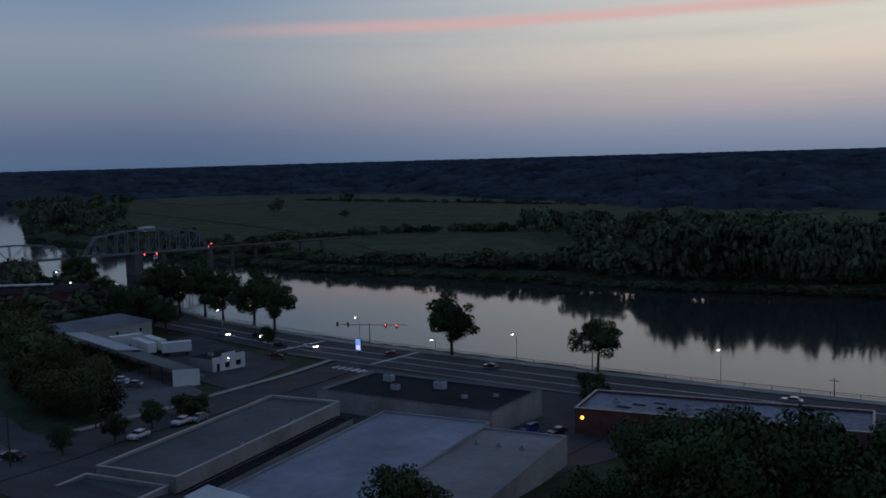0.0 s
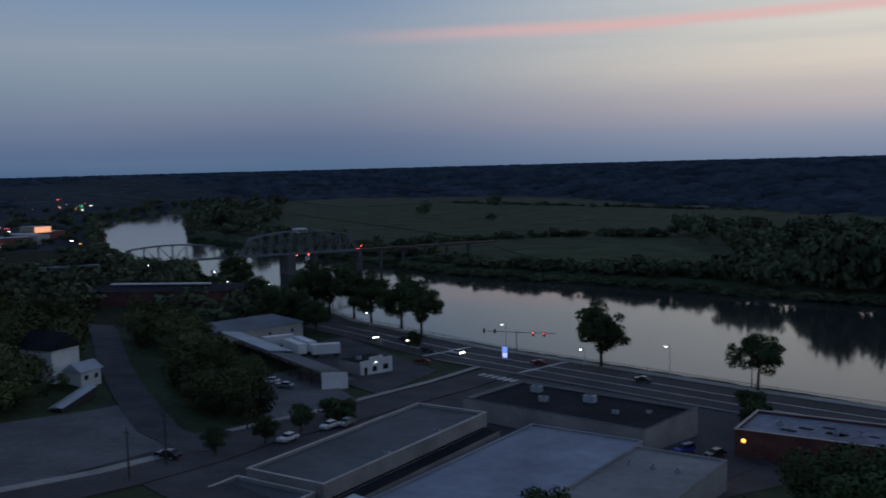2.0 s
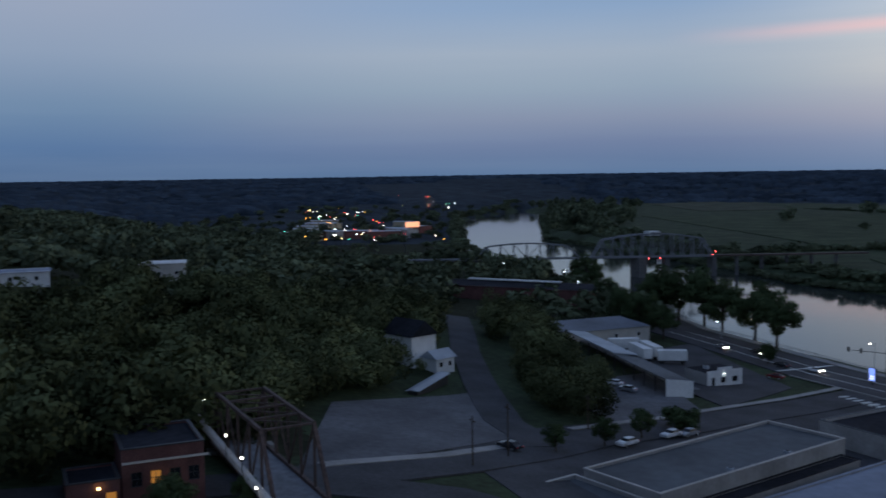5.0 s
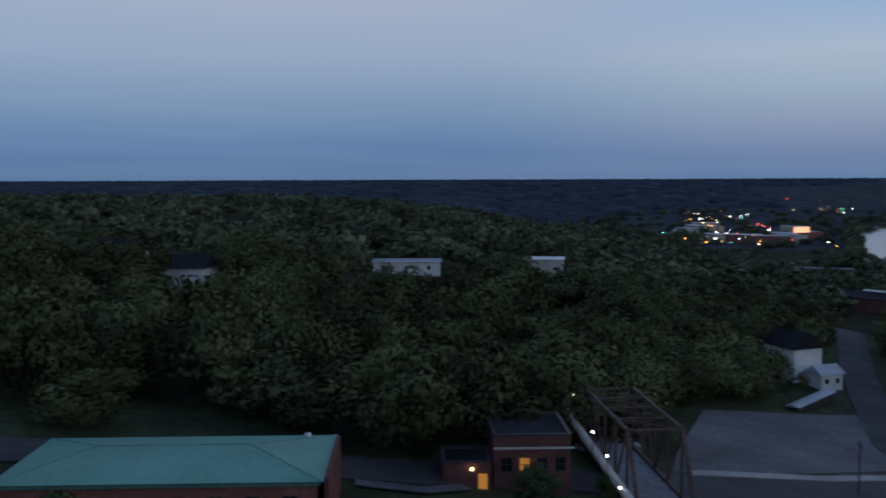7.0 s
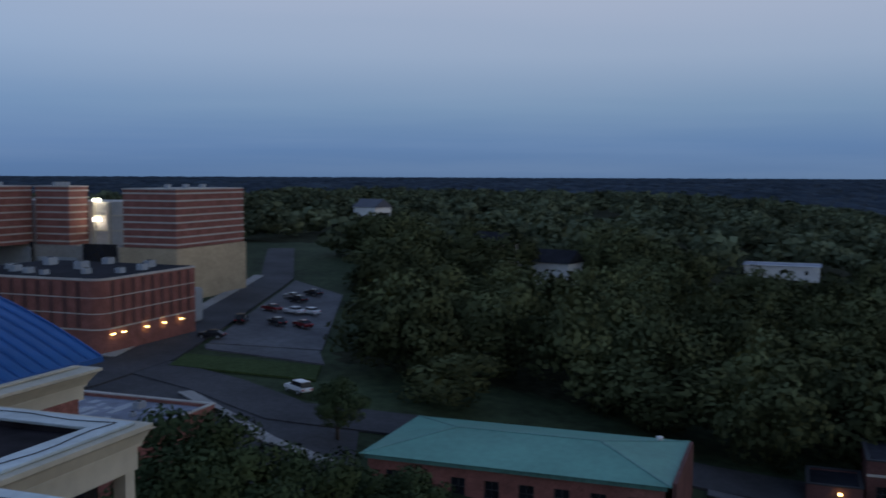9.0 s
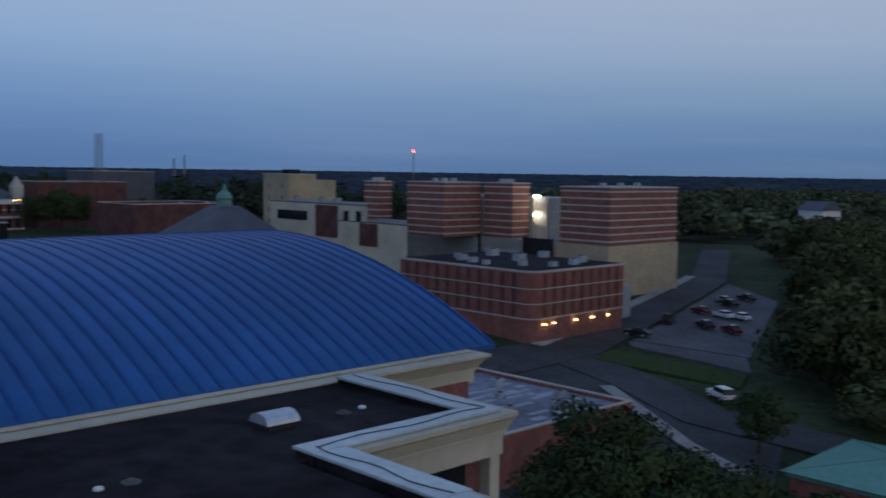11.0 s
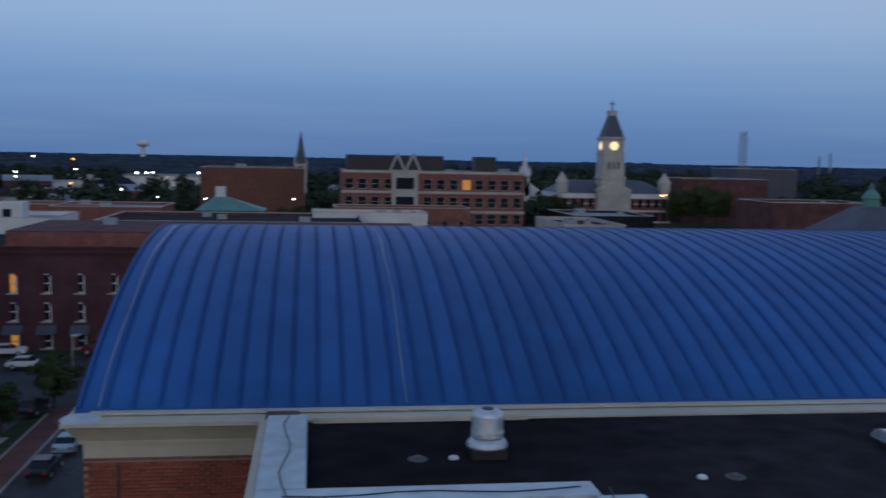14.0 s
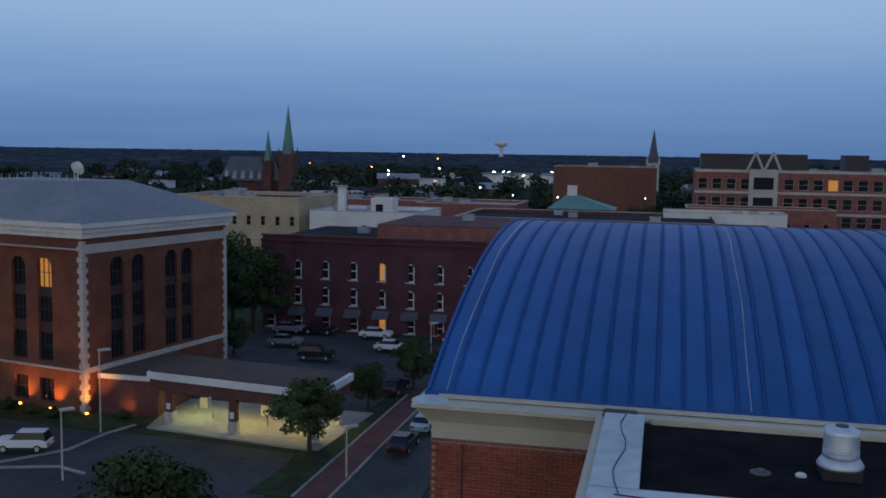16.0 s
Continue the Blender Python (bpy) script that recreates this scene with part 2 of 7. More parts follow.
def thing(name, at, label, category, group="", turn=0.0):
    ob = new(name)
    ob.empty_display_size = 0.5
    ob.matrix_basis = pose(*at, 0, 0, turn)
    return tagged(ob, label, category, group)


def local(name, bm, material, parent, label="", smooth=False):
    """A part whose mesh is written in its parent's own axes."""
    ob = new(name, mesh_of(name, bm, material, smooth))
    ob.parent = parent
    return tagged(ob, label)


def box(bm, x0, x1, y0, y1, z0, z1, bevel=0.0):
    r = bmesh.ops.create_cube(bm, size=1, matrix=Matrix.LocRotScale(((x0 + x1) / 2, (y0 + y1) / 2, (z0 + z1) / 2), None, (abs(x1 - x0), abs(y1 - y0), abs(z1 - z0))))
    if bevel:
        bmesh.ops.bevel(bm, geom=list({e for v in r["verts"] for e in v.link_edges}), offset=bevel, segments=2, affect="EDGES")
    return bm


def B(*a, bevel=0.0):
    return box(bmesh.new(), *a, bevel=bevel)


def bar(bm, a, b, w, h=None, sides=4):
    """A straight member from a to b."""
    a, b = Vector(a), Vector(b)
    d = b - a
    m = Matrix.Translation((a + b) / 2) @ d.to_track_quat("Z", "Y").to_matrix().to_4x4()
    if sides == 4:
        bmesh.ops.create_cube(bm, size=1, matrix=m @ Matrix.Diagonal((w, h or w, d.length, 1)))
    else:
        bmesh.ops.create_cone(bm, cap_ends=True, segments=sides, radius1=w / 2, radius2=(h or w) / 2, depth=d.length, matrix=m)
    return bm


def prism(bm, ring, z0, z1, top=None):
    """A closed prism over a ring of (x, y); top: another ring for sloped sides."""
    lo = [bm.verts.new((x, y, z0)) for x, y in ring]
    hi = [bm.verts.new((x, y, z1)) for x, y in (top or ring)]
    n = len(ring)
    for i in range(n):
        bm.faces.new((lo[i], lo[(i + 1) % n], hi[(i + 1) % n], hi[i]))
    bm.faces.new(hi)
    bm.faces.new(lo[::-1])
    return bm


def lathe(bm, profile, seg=16):
    """Turned shape from (radius, z) pairs."""
    rings = [[bm.verts.new((r * math.cos(2 * math.pi * k / seg), r * math.sin(2 * math.pi * k / seg), z)) for k in range(seg)] for r, z in profile]
    for a, b in zip(rings, rings[1:]):
        for k in range(seg):
            bm.faces.new((a[k], a[(k + 1) % seg], b[(k + 1) % seg], b[k]))
    bm.faces.new(rings[0][::-1])
    bm.faces.new(rings[-1])
    return bm


def facade(bm, o, u, width, z0, z1, holes, depth=0.35):
    """A wall from o=(x, y) along the unit way u, its outside to the right of u; holes: (u0, u1, z0, z1) go through it."""
    n = Vector((u[1], -u[0], 0))
    us = sorted({0.0, width, *[c for h in holes for c in h[:2]]})
    zs = sorted({z0, z1, *[c for h in holes for c in h[2:4]]})

    def P(a, z, inward=0.0):
        return bm.verts.new((o[0] + u[0] * a - n.x * inward, o[1] + u[1] * a - n.y * inward, z))

    def inside(a, z):
        return any(h[0] < a < h[1] and h[2] < z < h[3] for h in holes)
    for a, b in zip(us, us[1:]):
        for c, d in zip(zs, zs[1:]):
            if not inside((a + b) / 2, (c + d) / 2):
                bm.faces.new((P(a, c), P(b, c), P(b, d), P(a, d)))
                bm.faces.new((P(a, c, depth), P(a, d, depth), P(b, d, depth), P(b, c, depth)))
    for h in holes:
        a, b, c, d = h[:4]
        q = [(a, c), (b, c), (b, d), (a, d)]
        for (a0, c0), (a1, c1) in zip(q, q[1:] + q[:1]):
            bm.faces.new((P(a0, c0), P(a0, c0, depth), P(a1, c1, depth), P(a1, c1)))
    return bm


def lathe_at(bm, x, y, z, profile, seg=12):
    b2 = lathe(bmesh.new(), profile, seg)
    bmesh.ops.translate(b2, vec=(x, y, z), verts=b2.verts)
    me = bpy.data.meshes.new("tmp")
    b2.to_mesh(me)
    b2.free()
    bm.from_mesh(me)
    bpy.data.meshes.remove(me)
    return bm


def raw_mesh(name, verts, faces, material):
    """A mesh from numpy arrays: verts (n, 3), faces (m, 3 or 4)."""
    me = bpy.data.meshes.new(name)
    k = faces.shape[1]
    me.vertices.add(len(verts))
    me.vertices.foreach_set("co", np.ascontiguousarray(verts, dtype=np.float32).ravel())
    me.loops.add(faces.size)
    me.loops.foreach_set("vertex_index", np.ascontiguousarray(faces, dtype=np.int32).ravel())
    me.polygons.add(len(faces))
    me.polygons.foreach_set("loop_start", np.arange(0, faces.size, k, dtype=np.int32))
    me.update(calc_edges=True)
    me.materials.append(material)
    return me


# ---- the lie of the land ----
def sstep(a, b, v):
    t = np.clip((v - a) / (b - a), 0, 1)
    return t * t * (3 - 2 * t)


WATER_Z = -36.0
SOUTH_X = (-4500, -1450, -1184, -680, -560, -440, -330, -262, -190, 0, 400, 4500)
SOUTH_Y = (1500, 790, 545, 317, 300, 268, 240, 218, 213, 213, 240, 900)
NORTH_X = (-4500, -1450, -1264, -784, -483, -393, -290, -168, -83, 400, 4500)
NORTH_Y = (1500, 790, 729, 457, 413, 390, 400, 405, 420, 520, 1400)


def hill_foot(x, y):
    """Distance at which the wooded hills over the river begin, by direction."""
    return np.interp(np.degrees(np.arctan2(y, x)), (95, 114, 122, 130, 141), (900, 1040, 1180, 1600, 1750))


def land(x, y):
    """Height of the ground."""
    x, y = np.asarray(x, float), np.asarray(y, float)
    pe = np.interp(y, (-60, -28, -8, 40, 80, 120, 160, 205), (0, 0, -2, -13, -20, -25.5, -27.5, -28.5))
    pw = np.interp(y, (-300, -150, -100, -60, -20, 0, 40, 80, 120, 160, 190, 205), (5, 3, -0.5, -3.5, -7.5, -10.5, -15.5, -21.2, -25, -27.4, -28.3, -28.5))
    pf = np.interp(y, (-300, -120, 0, 60, 110, 150, 205), (5, 3, -4, -10, -19, -25, -28.5))
    z = pe + (pw - pe) * sstep(-25, -95, x)
    z = z + (pf - z) * sstep(-190, -270, x)
    r = np.hypot(x, y)
    south = np.interp(x, SOUTH_X, SOUTH_Y)
    north = np.interp(x, NORTH_X, NORTH_Y)
    z = z + (np.minimum(-24, z) - z) * sstep(-350, -520, x) * sstep(0, 250, y)
    z = z + (14 - z) * sstep(900, 3000, r)
    d = y - south
    z = z + (np.minimum(z, -31) - z) * sstep(-300, -60, d) * sstep(-480, -640, x) * sstep(-1500, -1300, x)
    z = z + (-39 - z) * sstep(-3, 12, d)
    foot = hill_foot(x, y)
    far = -31.5 + 2.0 * sstep(500, 900, r) + 43 * sstep(foot, foot + 720, r)
    z = np.where(y > (south + north) / 2, -39 + (far + 39) * sstep(-14, 6, y - north), z)
    return z


def lz(x, y):
    return float(land(x, y))


def build_ground():
    ang = np.linspace(0, 2 * np.pi, 361)[:-1]
    rad = np.concatenate([np.arange(0, 480, 4.0), np.geomspace(480, 4600, 90)])
    c = np.array((-80.0, 60.0))
    A, R = np.meshgrid(ang, rad, indexing="xy")
    X, Y = c[0] + R * np.cos(A), c[1] + R * np.sin(A)
    Z = land(X, Y) + 0.25 * np.sin(X * 0.13) * np.sin(Y * 0.11) * sstep(150, 500, R)
    v = np.stack([X, Y, Z], -1).reshape(-1, 3)
    n = len(ang)
    i, j = np.meshgrid(np.arange(len(rad) - 1), np.arange(n), indexing="ij")
    f = np.stack([i * n + j, (i + 1) * n + j, (i + 1) * n + (j + 1) % n, i * n + (j + 1) % n], -1).reshape(-1, 4)
    me = raw_mesh("ground", v, f, M_GRASS)
    # floor of the far woods, its colour tinted for haze
    me.materials.append(M_HAZED_FLOOR)
    me.materials.append(M_LEAF_LITTER)
    q = v[f].mean(1)
    r, so, no = np.hypot(q[:, 0], q[:, 1]), np.interp(q[:, 0], SOUTH_X, SOUTH_Y), np.interp(q[:, 0], NORTH_X, NORTH_Y)
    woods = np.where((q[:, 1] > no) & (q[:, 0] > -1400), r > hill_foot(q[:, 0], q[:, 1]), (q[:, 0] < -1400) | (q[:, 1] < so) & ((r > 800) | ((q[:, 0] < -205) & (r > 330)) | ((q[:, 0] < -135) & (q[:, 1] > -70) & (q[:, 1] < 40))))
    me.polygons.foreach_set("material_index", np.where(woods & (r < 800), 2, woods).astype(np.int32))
    me.polygons.foreach_set("use_smooth", [True] * len(me.polygons))
    tagged(new("ground", me), "dark grassy land falling from the town to the river", "ground", kind="structure")


build_ground()


def build_water():
    xs = np.array((-1440, -1300, -1184, -900, -600, -400, -200, 0, 300, 1200, 4300), float)
    s, n = np.interp(xs, SOUTH_X, SOUTH_Y) - 25, np.interp(xs, NORTH_X, NORTH_Y) + 25
    v = np.concatenate([np.stack([xs, s, xs * 0 + WATER_Z], -1), np.stack([xs, n, xs * 0 + WATER_Z], -1)])
    k = len(xs)
    f = np.array([(i, i + 1, k + i + 1, k + i) for i in range(k - 1)])
    tagged(new("water", raw_mesh("water", v, f, M_WATER)), "calm river mirroring the dusk sky", "river", kind="structure")


build_water()


def strip(name, pts, width, material, lift, label, category="road", kind="structure", thick=0.3):
    """A ribbon laid over the ground along pts, as wide as given."""
    pts = [Vector((x, y, 0)) for x, y in pts]
    dense = []
    for a, b in zip(pts, pts[1:]):
        k = max(1, int((b - a).length / 4))
        dense += [a.lerp(b, i / k) for i in range(k)]
    dense.append(pts[-1])
    bm = bmesh.new()
    rows = []
    cols = max(2, int(width / 5) + 1)
    for i, p in enumerate(dense):
        d = (dense[min(i + 1, len(dense) - 1)] - dense[max(i - 1, 0)]).normalized()
        s = Vector((-d.y, d.x, 0))
        row = []
        for k in range(cols):
            q = p + s * width * (k / (cols - 1) - 0.5)
            row.append(bm.verts.new((q.x, q.y, lz(q.x, q.y) + lift)))
        rows.append(row)
    for a, b in zip(rows, rows[1:]):
        for k in range(cols - 1):
            bm.faces.new((a[k], a[k + 1], b[k + 1], b[k]))
    if thick:
        r = bmesh.ops.extrude_face_region(bm, geom=list(bm.faces))
        bmesh.ops.translate(bm, vec=(0, 0, -thick), verts=[g for g in r["geom"] if isinstance(g, bmesh.types.BMVert)])
    return tagged(part(name, bm, material), label, category, kind=kind)


def pad(name, ring, material, lift, label, category, cell=4.0):
    """A patch of paving over the ground inside the quad ring (four corners)."""
    a, b, c, d = [Vector((x, y, 0)) for x, y in ring]
    nu, nv = max(1, int((b - a).length / cell)), max(1, int((d - a).length / cell))
    bm = bmesh.new()
    g = []
    for j in range(nv + 1):
        row = []
        for i in range(nu + 1):
            p = a.lerp(b, i / nu).lerp(d.lerp(c, i / nu), j / nv)
            row.append(bm.verts.new((p.x, p.y, lz(p.x, p.y) + lift)))
        g.append(row)
    for j in range(nv):
        for i in range(nu):
            bm.faces.new((g[j][i], g[j][i + 1], g[j + 1][i + 1], g[j + 1][i]))
    rim = [e for e in bm.edges if len(e.link_faces) == 1]
    r = bmesh.ops.extrude_edge_only(bm, edges=rim)
    bmesh.ops.translate(bm, vec=(0, 0, -0.3), verts=[v for v in r["geom"] if isinstance(v, bmesh.types.BMVert)])
    return tagged(part(name, bm, material), label, category, kind="structure")

# ---- roads, lots and pavements ----
RIVER_ROAD = [(-420, 262), (-330, 226), (-262, 202), (-190, 193), (-100, 193), (0, 198), (120, 212), (300, 228)]
strip("road", RIVER_ROAD, 20, M_ASPHALT, 0.30, "wide dark asphalt road along the river bank")
strip("road", [(-121, 30), (-130, 58), (-145, 92), (-155, 130), (-166, 186)], 11, M_ASPHALT, 0.32, "asphalt street running down to the river road")
strip("road", [(-113, -88), (-110, -74), (-104, -60), (-107.5, -48), (-111, -36), (-112, -20), (-113.5, -8), (-117.5, 8), (-121, 30)], 9, M_ASPHALT, 0.32, "curving asphalt street beside the wooded slope")
strip("road", [(-121, 30), (-112, 50), (-92, 62)], 10, M_ASPHALT, 0.34, "asphalt side street below the town")
strip("road", [(-60, -95), (-100, -90), (-118, -91), (-150, -101), (-205, -119), (-262, -150)], 8, M_ASPHALT, 0.36, "asphalt street between brick buildings and a car park")
strip("road", [(-140, 80), (-160, 82), (-180, 89), (-230, 107), (-300, 137)], 8, M_ASPHALT, 0.33, "narrow asphalt lane climbing past the white house")
strip("road", [(18.5, -30), (21, -70), (23, -100), (24, -116)], 8, M_ASPHALT, 0.10, "asphalt street beside the hall")
strip("road", [(-40, -121), (24, -121), (90, -127), (140, -133)], 12, M_ASPHALT, 0.12, "asphalt cross street lined with parked cars")
pad("car_park", ((-150, 62), (-84, 58), (-58, 186), (-172, 186)), M_ASPHALT, 0.12, "dark asphalt yards round the warehouses", "yard")
pad("car_park", ((-118, -98), (-104, -50), (-56, -30), (-50, -98)), M_ASPHALT, 0.14, "asphalt yards between the hall and campus", "yard")
pad("car_park", ((26, -50), (62, -44), (62, -79), (30, -76)), M_ASPHALT, 0.08, "dark asphalt forecourt of the hotel", "car park")
pad("car_park", ((27, -86), (58, -90), (60, -118), (26, -118)), M_ASPHALT, 0.09, "dark asphalt lot behind the hotel porch", "car park")
pad("car_park", ((-124, 31), (-148, 80), (-188, 90), (-174, 52)), M_LOT, 0.22, "worn grey gravelly car park", "car park")
pad("car_park", ((-132, -90), (-205, -114), (-194, -96), (-139, -73)), M_LOT, 0.24, "asphalt car park with a few cars", "car park")
pad("car_park", ((-128, -88), (-131, -90), (-138, -73), (-130, -68)), M_LOT, 0.26, "pale asphalt drive beside a grass bank", "car park")
pad("car_park", ((-153, 104), (-163, 132), (-205, 150), (-196, 112)), M_LOT, 0.24, "rough yard beside the open sheds", "yard")
pad("car_park", ((-165, 140), (-178, 172), (-240, 190), (-225, 150)), M_ASPHALT, 0.2, "asphalt yard between the sheds and river road", "yard")
pad("car_park", ((-74, 132), (-76, 160), (-92, 160), (-90, 132)), M_ASPHALT, 0.24, "small asphalt yard behind the shops", "yard")
pad("lawn", ((-115, -85.4), (-122.6, -87.9), (-128.2, -67.6), (-120, -64.3)), mat("mown_grass", (0.048, 0.07, 0.026), 0.95, grain=1.5, vary=0.3, spec=0.05), 0.4, "strip of bright mown grass by the car park", "lawn")
pad("pavement", ((23.6, -66), (26.3, -66), (25.8, -100), (23.4, -100)), M_BRICK_DARK, 0.14, "red brick pavement beside the street", "pavement")
strip("kerb", [(52.2, -67.2), (48.9, -71.6), (48.4, -76.8), (47.4, -79.9)], 0.3, M_CONCRETE, 0.22, "pale concrete kerb of the forecourt", "kerb", thick=0.15)
strip("kerb", [(55, -64.5), (52, -65.8), (47, -67.5), (44, -66.5)], 0.3, M_CONCRETE, 0.22, "pale concrete kerb of a planted island", "kerb", thick=0.15)
strip("kerb", [(23.5, -66), (23.3, -100)], 0.2, M_CONCRETE, 0.24, "pale concrete kerb beside the street", "kerb", thick=0.15)
strip("kerb", [(26.3, -66), (25.9, -98)], 0.18, M_CONCRETE, 0.22, "pale edging of the pavement", "kerb", thick=0.1)
pad("lawn", ((47, -80.5), (49.5, -77), (66, -79.5), (66, -85)), M_GRASS, 0.12, "lawn in front of the hotel", "lawn")
pad("lawn", ((26.4, -66), (30, -66), (27.6, -98), (26, -98)), M_GRASS, 0.12, "strip of mown grass beside the pavement", "lawn")
pad("lawn", ((36, -104), (56, -106), (56, -109), (36, -106.5)), M_GRASS, 0.14, "strip of mown grass behind the porch", "lawn")
pad("pavement", ((28.3, -77), (46, -79.5), (48, -90), (27.2, -90)), M_CONCRETE, 0.16, "pale paved drive under the hotel porch", "pavement")
strip("pavement", [(-107.5, -9), (-108, -1), (-111, 4)], 2.0, M_LOT, 0.42, "pale concrete pavement", "pavement", thick=0.15)
strip("pavement", [(-128, 36), (-134, 58), (-141, 74)], 2.2, M_CONCRETE, 0.45, "pale concrete pavement round the car park", "pavement", thick=0.15)
strip("pavement", [(-104, -75), (-92.6, -56), (-89.5, -47)], 2.0, M_CONCRETE, 0.45, "pale concrete pavement beside the street", "pavement", thick=0.15)
strip("pavement", [(-114, -95.4), (-150, -106.3), (-205, -124)], 2.2, M_CONCRETE, 0.45, "pale concrete pavement beside the street", "pavement", thick=0.15)
strip("pavement", [(-152, 92), (-162, 130), (-173, 182)], 1.8, M_CONCRETE, 0.45, "pale concrete pavement beside the street", "pavement", thick=0.15)
strip("pavement", [(x, y + 12.5) for x, y in RIVER_ROAD], 3.0, M_CONCRETE, 0.40, "concrete river walk beside the road", "pavement", thick=0.2)
strip("kerb", [(x, y - 10.4) for x, y in RIVER_ROAD[3:]], 0.5, M_CONCRETE, 0.46, "low concrete kerb", "kerb", thick=0.2)
for off in (-3.3, 3.3):
    strip("road_marking", [(x, y + off) for x, y in RIVER_ROAD[2:7]], 0.25, M_PAINT, 0.36, "pale painted lane line", "road marking")
strip("road_marking", [(-148, 152), (-139, 158)], 0.7, M_PAINT, 0.40, "broad white stop line", "road marking")
strip("road_marking", [(-160, 205), (-160, 184)], 0.7, M_PAINT, 0.37, "broad white stop line", "road marking")
strip("road_marking", [(-196, 204), (-196, 184)], 0.7, M_PAINT, 0.37, "broad white stop line", "road marking")
for k in range(7):
    strip("road_marking", [(-165 + 2.2 * k, 174), (-165 + 2.2 * k, 177)], 0.8, M_PAINT, 0.40, "white crossing bar", "road marking")


def river_wall():
    bm = bmesh.new()
    for (x0, y0), (x1, y1) in zip(RIVER_ROAD[1:], RIVER_ROAD[2:]):
        k = max(1, int(abs(x1 - x0) / 6))
        for i in range(k):
            a, b = i / k, (i + 1) / k
            p, q = (x0 + (x1 - x0) * a, y0 + (y1 - y0) * a + 14.2), (x0 + (x1 - x0) * b, y0 + (y1 - y0) * b + 14.2)
            z = lz(*p) + 0.3
            bar(bm, (*p, z + 0.95), (*q, z + 0.95), 0.12)
            bar(bm, (*p, z + 0.5), (*q, z + 0.5), 0.08)
            bar(bm, (*p, z - 0.6), (*p, z + 1.0), 0.16)
    tagged(part("river_railing", bm, M_IRON), "dark metal railing along the river walk", "railing", kind="structure")


river_wall()


# ---- the hall with the blue vaulted roof ----
def hall():
    h = thing("hall", (-8, -31, 0), "brick hall with a blue standing-seam vaulted roof and cream cornice", "building")
    x0, x1, y0, yc, z0, rise, R = -20.95, 4.7, -19.5, -31.0, 20.99, 2.8, 25.0
    half = yc - y0

    def arc(s):
        """Point of the vault at s from -1 (near eave) to 1."""
        d = s * abs(half)
        return yc - d, z0 + rise - (R - math.sqrt(R * R - d * d))
    n = 49
    w = (x1 - x0) / n
    pan = bmesh.new()
    K = 28
    prev = None
    for i in range(K + 1):
        y, z = arc(-1 + 2 * i / K)
        cur = [pan.verts.new((a, y, z + dz)) for a, dz in ((0, 0), (w * 0.33, 0.002), (w * 0.66, 0.002), (w, 0), (w, -0.08), (0, -0.08))]
        if prev:
            for k in range(6):
                pan.faces.new((prev[k], prev[(k + 1) % 6], cur[(k + 1) % 6], cur[k]))
        else:
            pan.faces.new(cur)
        prev = cur
    pan.faces.new(prev[::-1])
    pm = mesh_of("roof_panel", pan, M_BLUE, True)
    seam = bmesh.new()
    prev = None
    for i in range(K + 1):
        y, z = arc(-1 + 2 * i / K)
        cur = [seam.verts.new((a, y, z + dz)) for a, dz in ((-0.016, 0), (-0.012, 0.024), (0.012, 0.024), (0.016, 0))]
        if prev:
            for k in range(3):
                seam.faces.new((prev[k], prev[k + 1], cur[k + 1], cur[k]))
        else:
            seam.faces.new(cur)
        prev = cur
    seam.faces.new(prev[::-1])
    sm = mesh_of("roof_seam", seam, M_BLUE_SEAM)
    for k in range(n + 1):
        for nm, me in (("roof_panel", pm), ("roof_seam", sm)):
            if nm == "roof_panel" and k == n:
                continue
            ob = new(nm, me)
            ob.parent = h
            ob.location = (x0 + k * w - h.location.x, -h.location.y, 0)
    # thin drip edges on the eaves and gables
    bm = bmesh.new()
    for s in (-1, 1):
        y, z = arc(s)
        box(bm, x0 - 0.06, x1 + 0.06, y - 0.05, y + 0.05, z - 0.16, z - 0.01)
    for x in (x0, x1):
        for i in range(K):
            (ya, za), (yb, zb) = arc(-1 + 2 * i / K), arc(-1 + 2 * (i + 1) / K)
            bar(bm, (x, ya, za - 0.03), (x, yb, zb - 0.03), 0.07, 0.13)
    part("drip_edge", bm, M_BLUE_SEAM, h, "dark blue metal drip edge")
    # gable infill under the arch
    for x in (x0 + 0.25, x1 - 0.35):
        bm = bmesh.new()
        top = [arc(-1 + 2 * i / 24) for i in range(25)]
        a = [bm.verts.new((x, y, z - 0.09)) for y, z in top]
        b = [bm.verts.new((x + 0.1, y, z - 0.09)) for y, z in top]
        bm.faces.new(a)
        bm.faces.new(b[::-1])
        for k in range(25):
            j = (k + 1) % 25
            bm.faces.new((a[k], a[j], b[j], b[k]))
        part("gable", bm, M_CREAM, h, "cream gable panel")
    # stepped cornice all round, widest at the top
    ya, yb = -19.0, -43.0
    def outline(o):
        return [(x0 - o + 1.3, yb - o), (x1 + o - 0.25, yb - o), (x1 + o - 0.25, ya + o - 0.14), (x0 - o + 1.3, ya + o - 0.14)]
    for zz0, zz1, lo, hi, nm in ((20.80, 20.88, 0.42, 0.42, "cornice_top"), (20.76, 20.80, 0.34, 0.42, "cornice_step"), (20.60, 20.76, 0.22, 0.34, "cornice_step"), (20.46, 20.60, 0.13, 0.22, "cornice_step"), (20.40, 20.46, 0.13, 0.13, "cornice_step"), (20.03, 20.40, 0.07, 0.07, "frieze")):
        part(nm, prism(bmesh.new(), outline(lo), zz0, zz1, outline(hi)), M_CREAM, h)
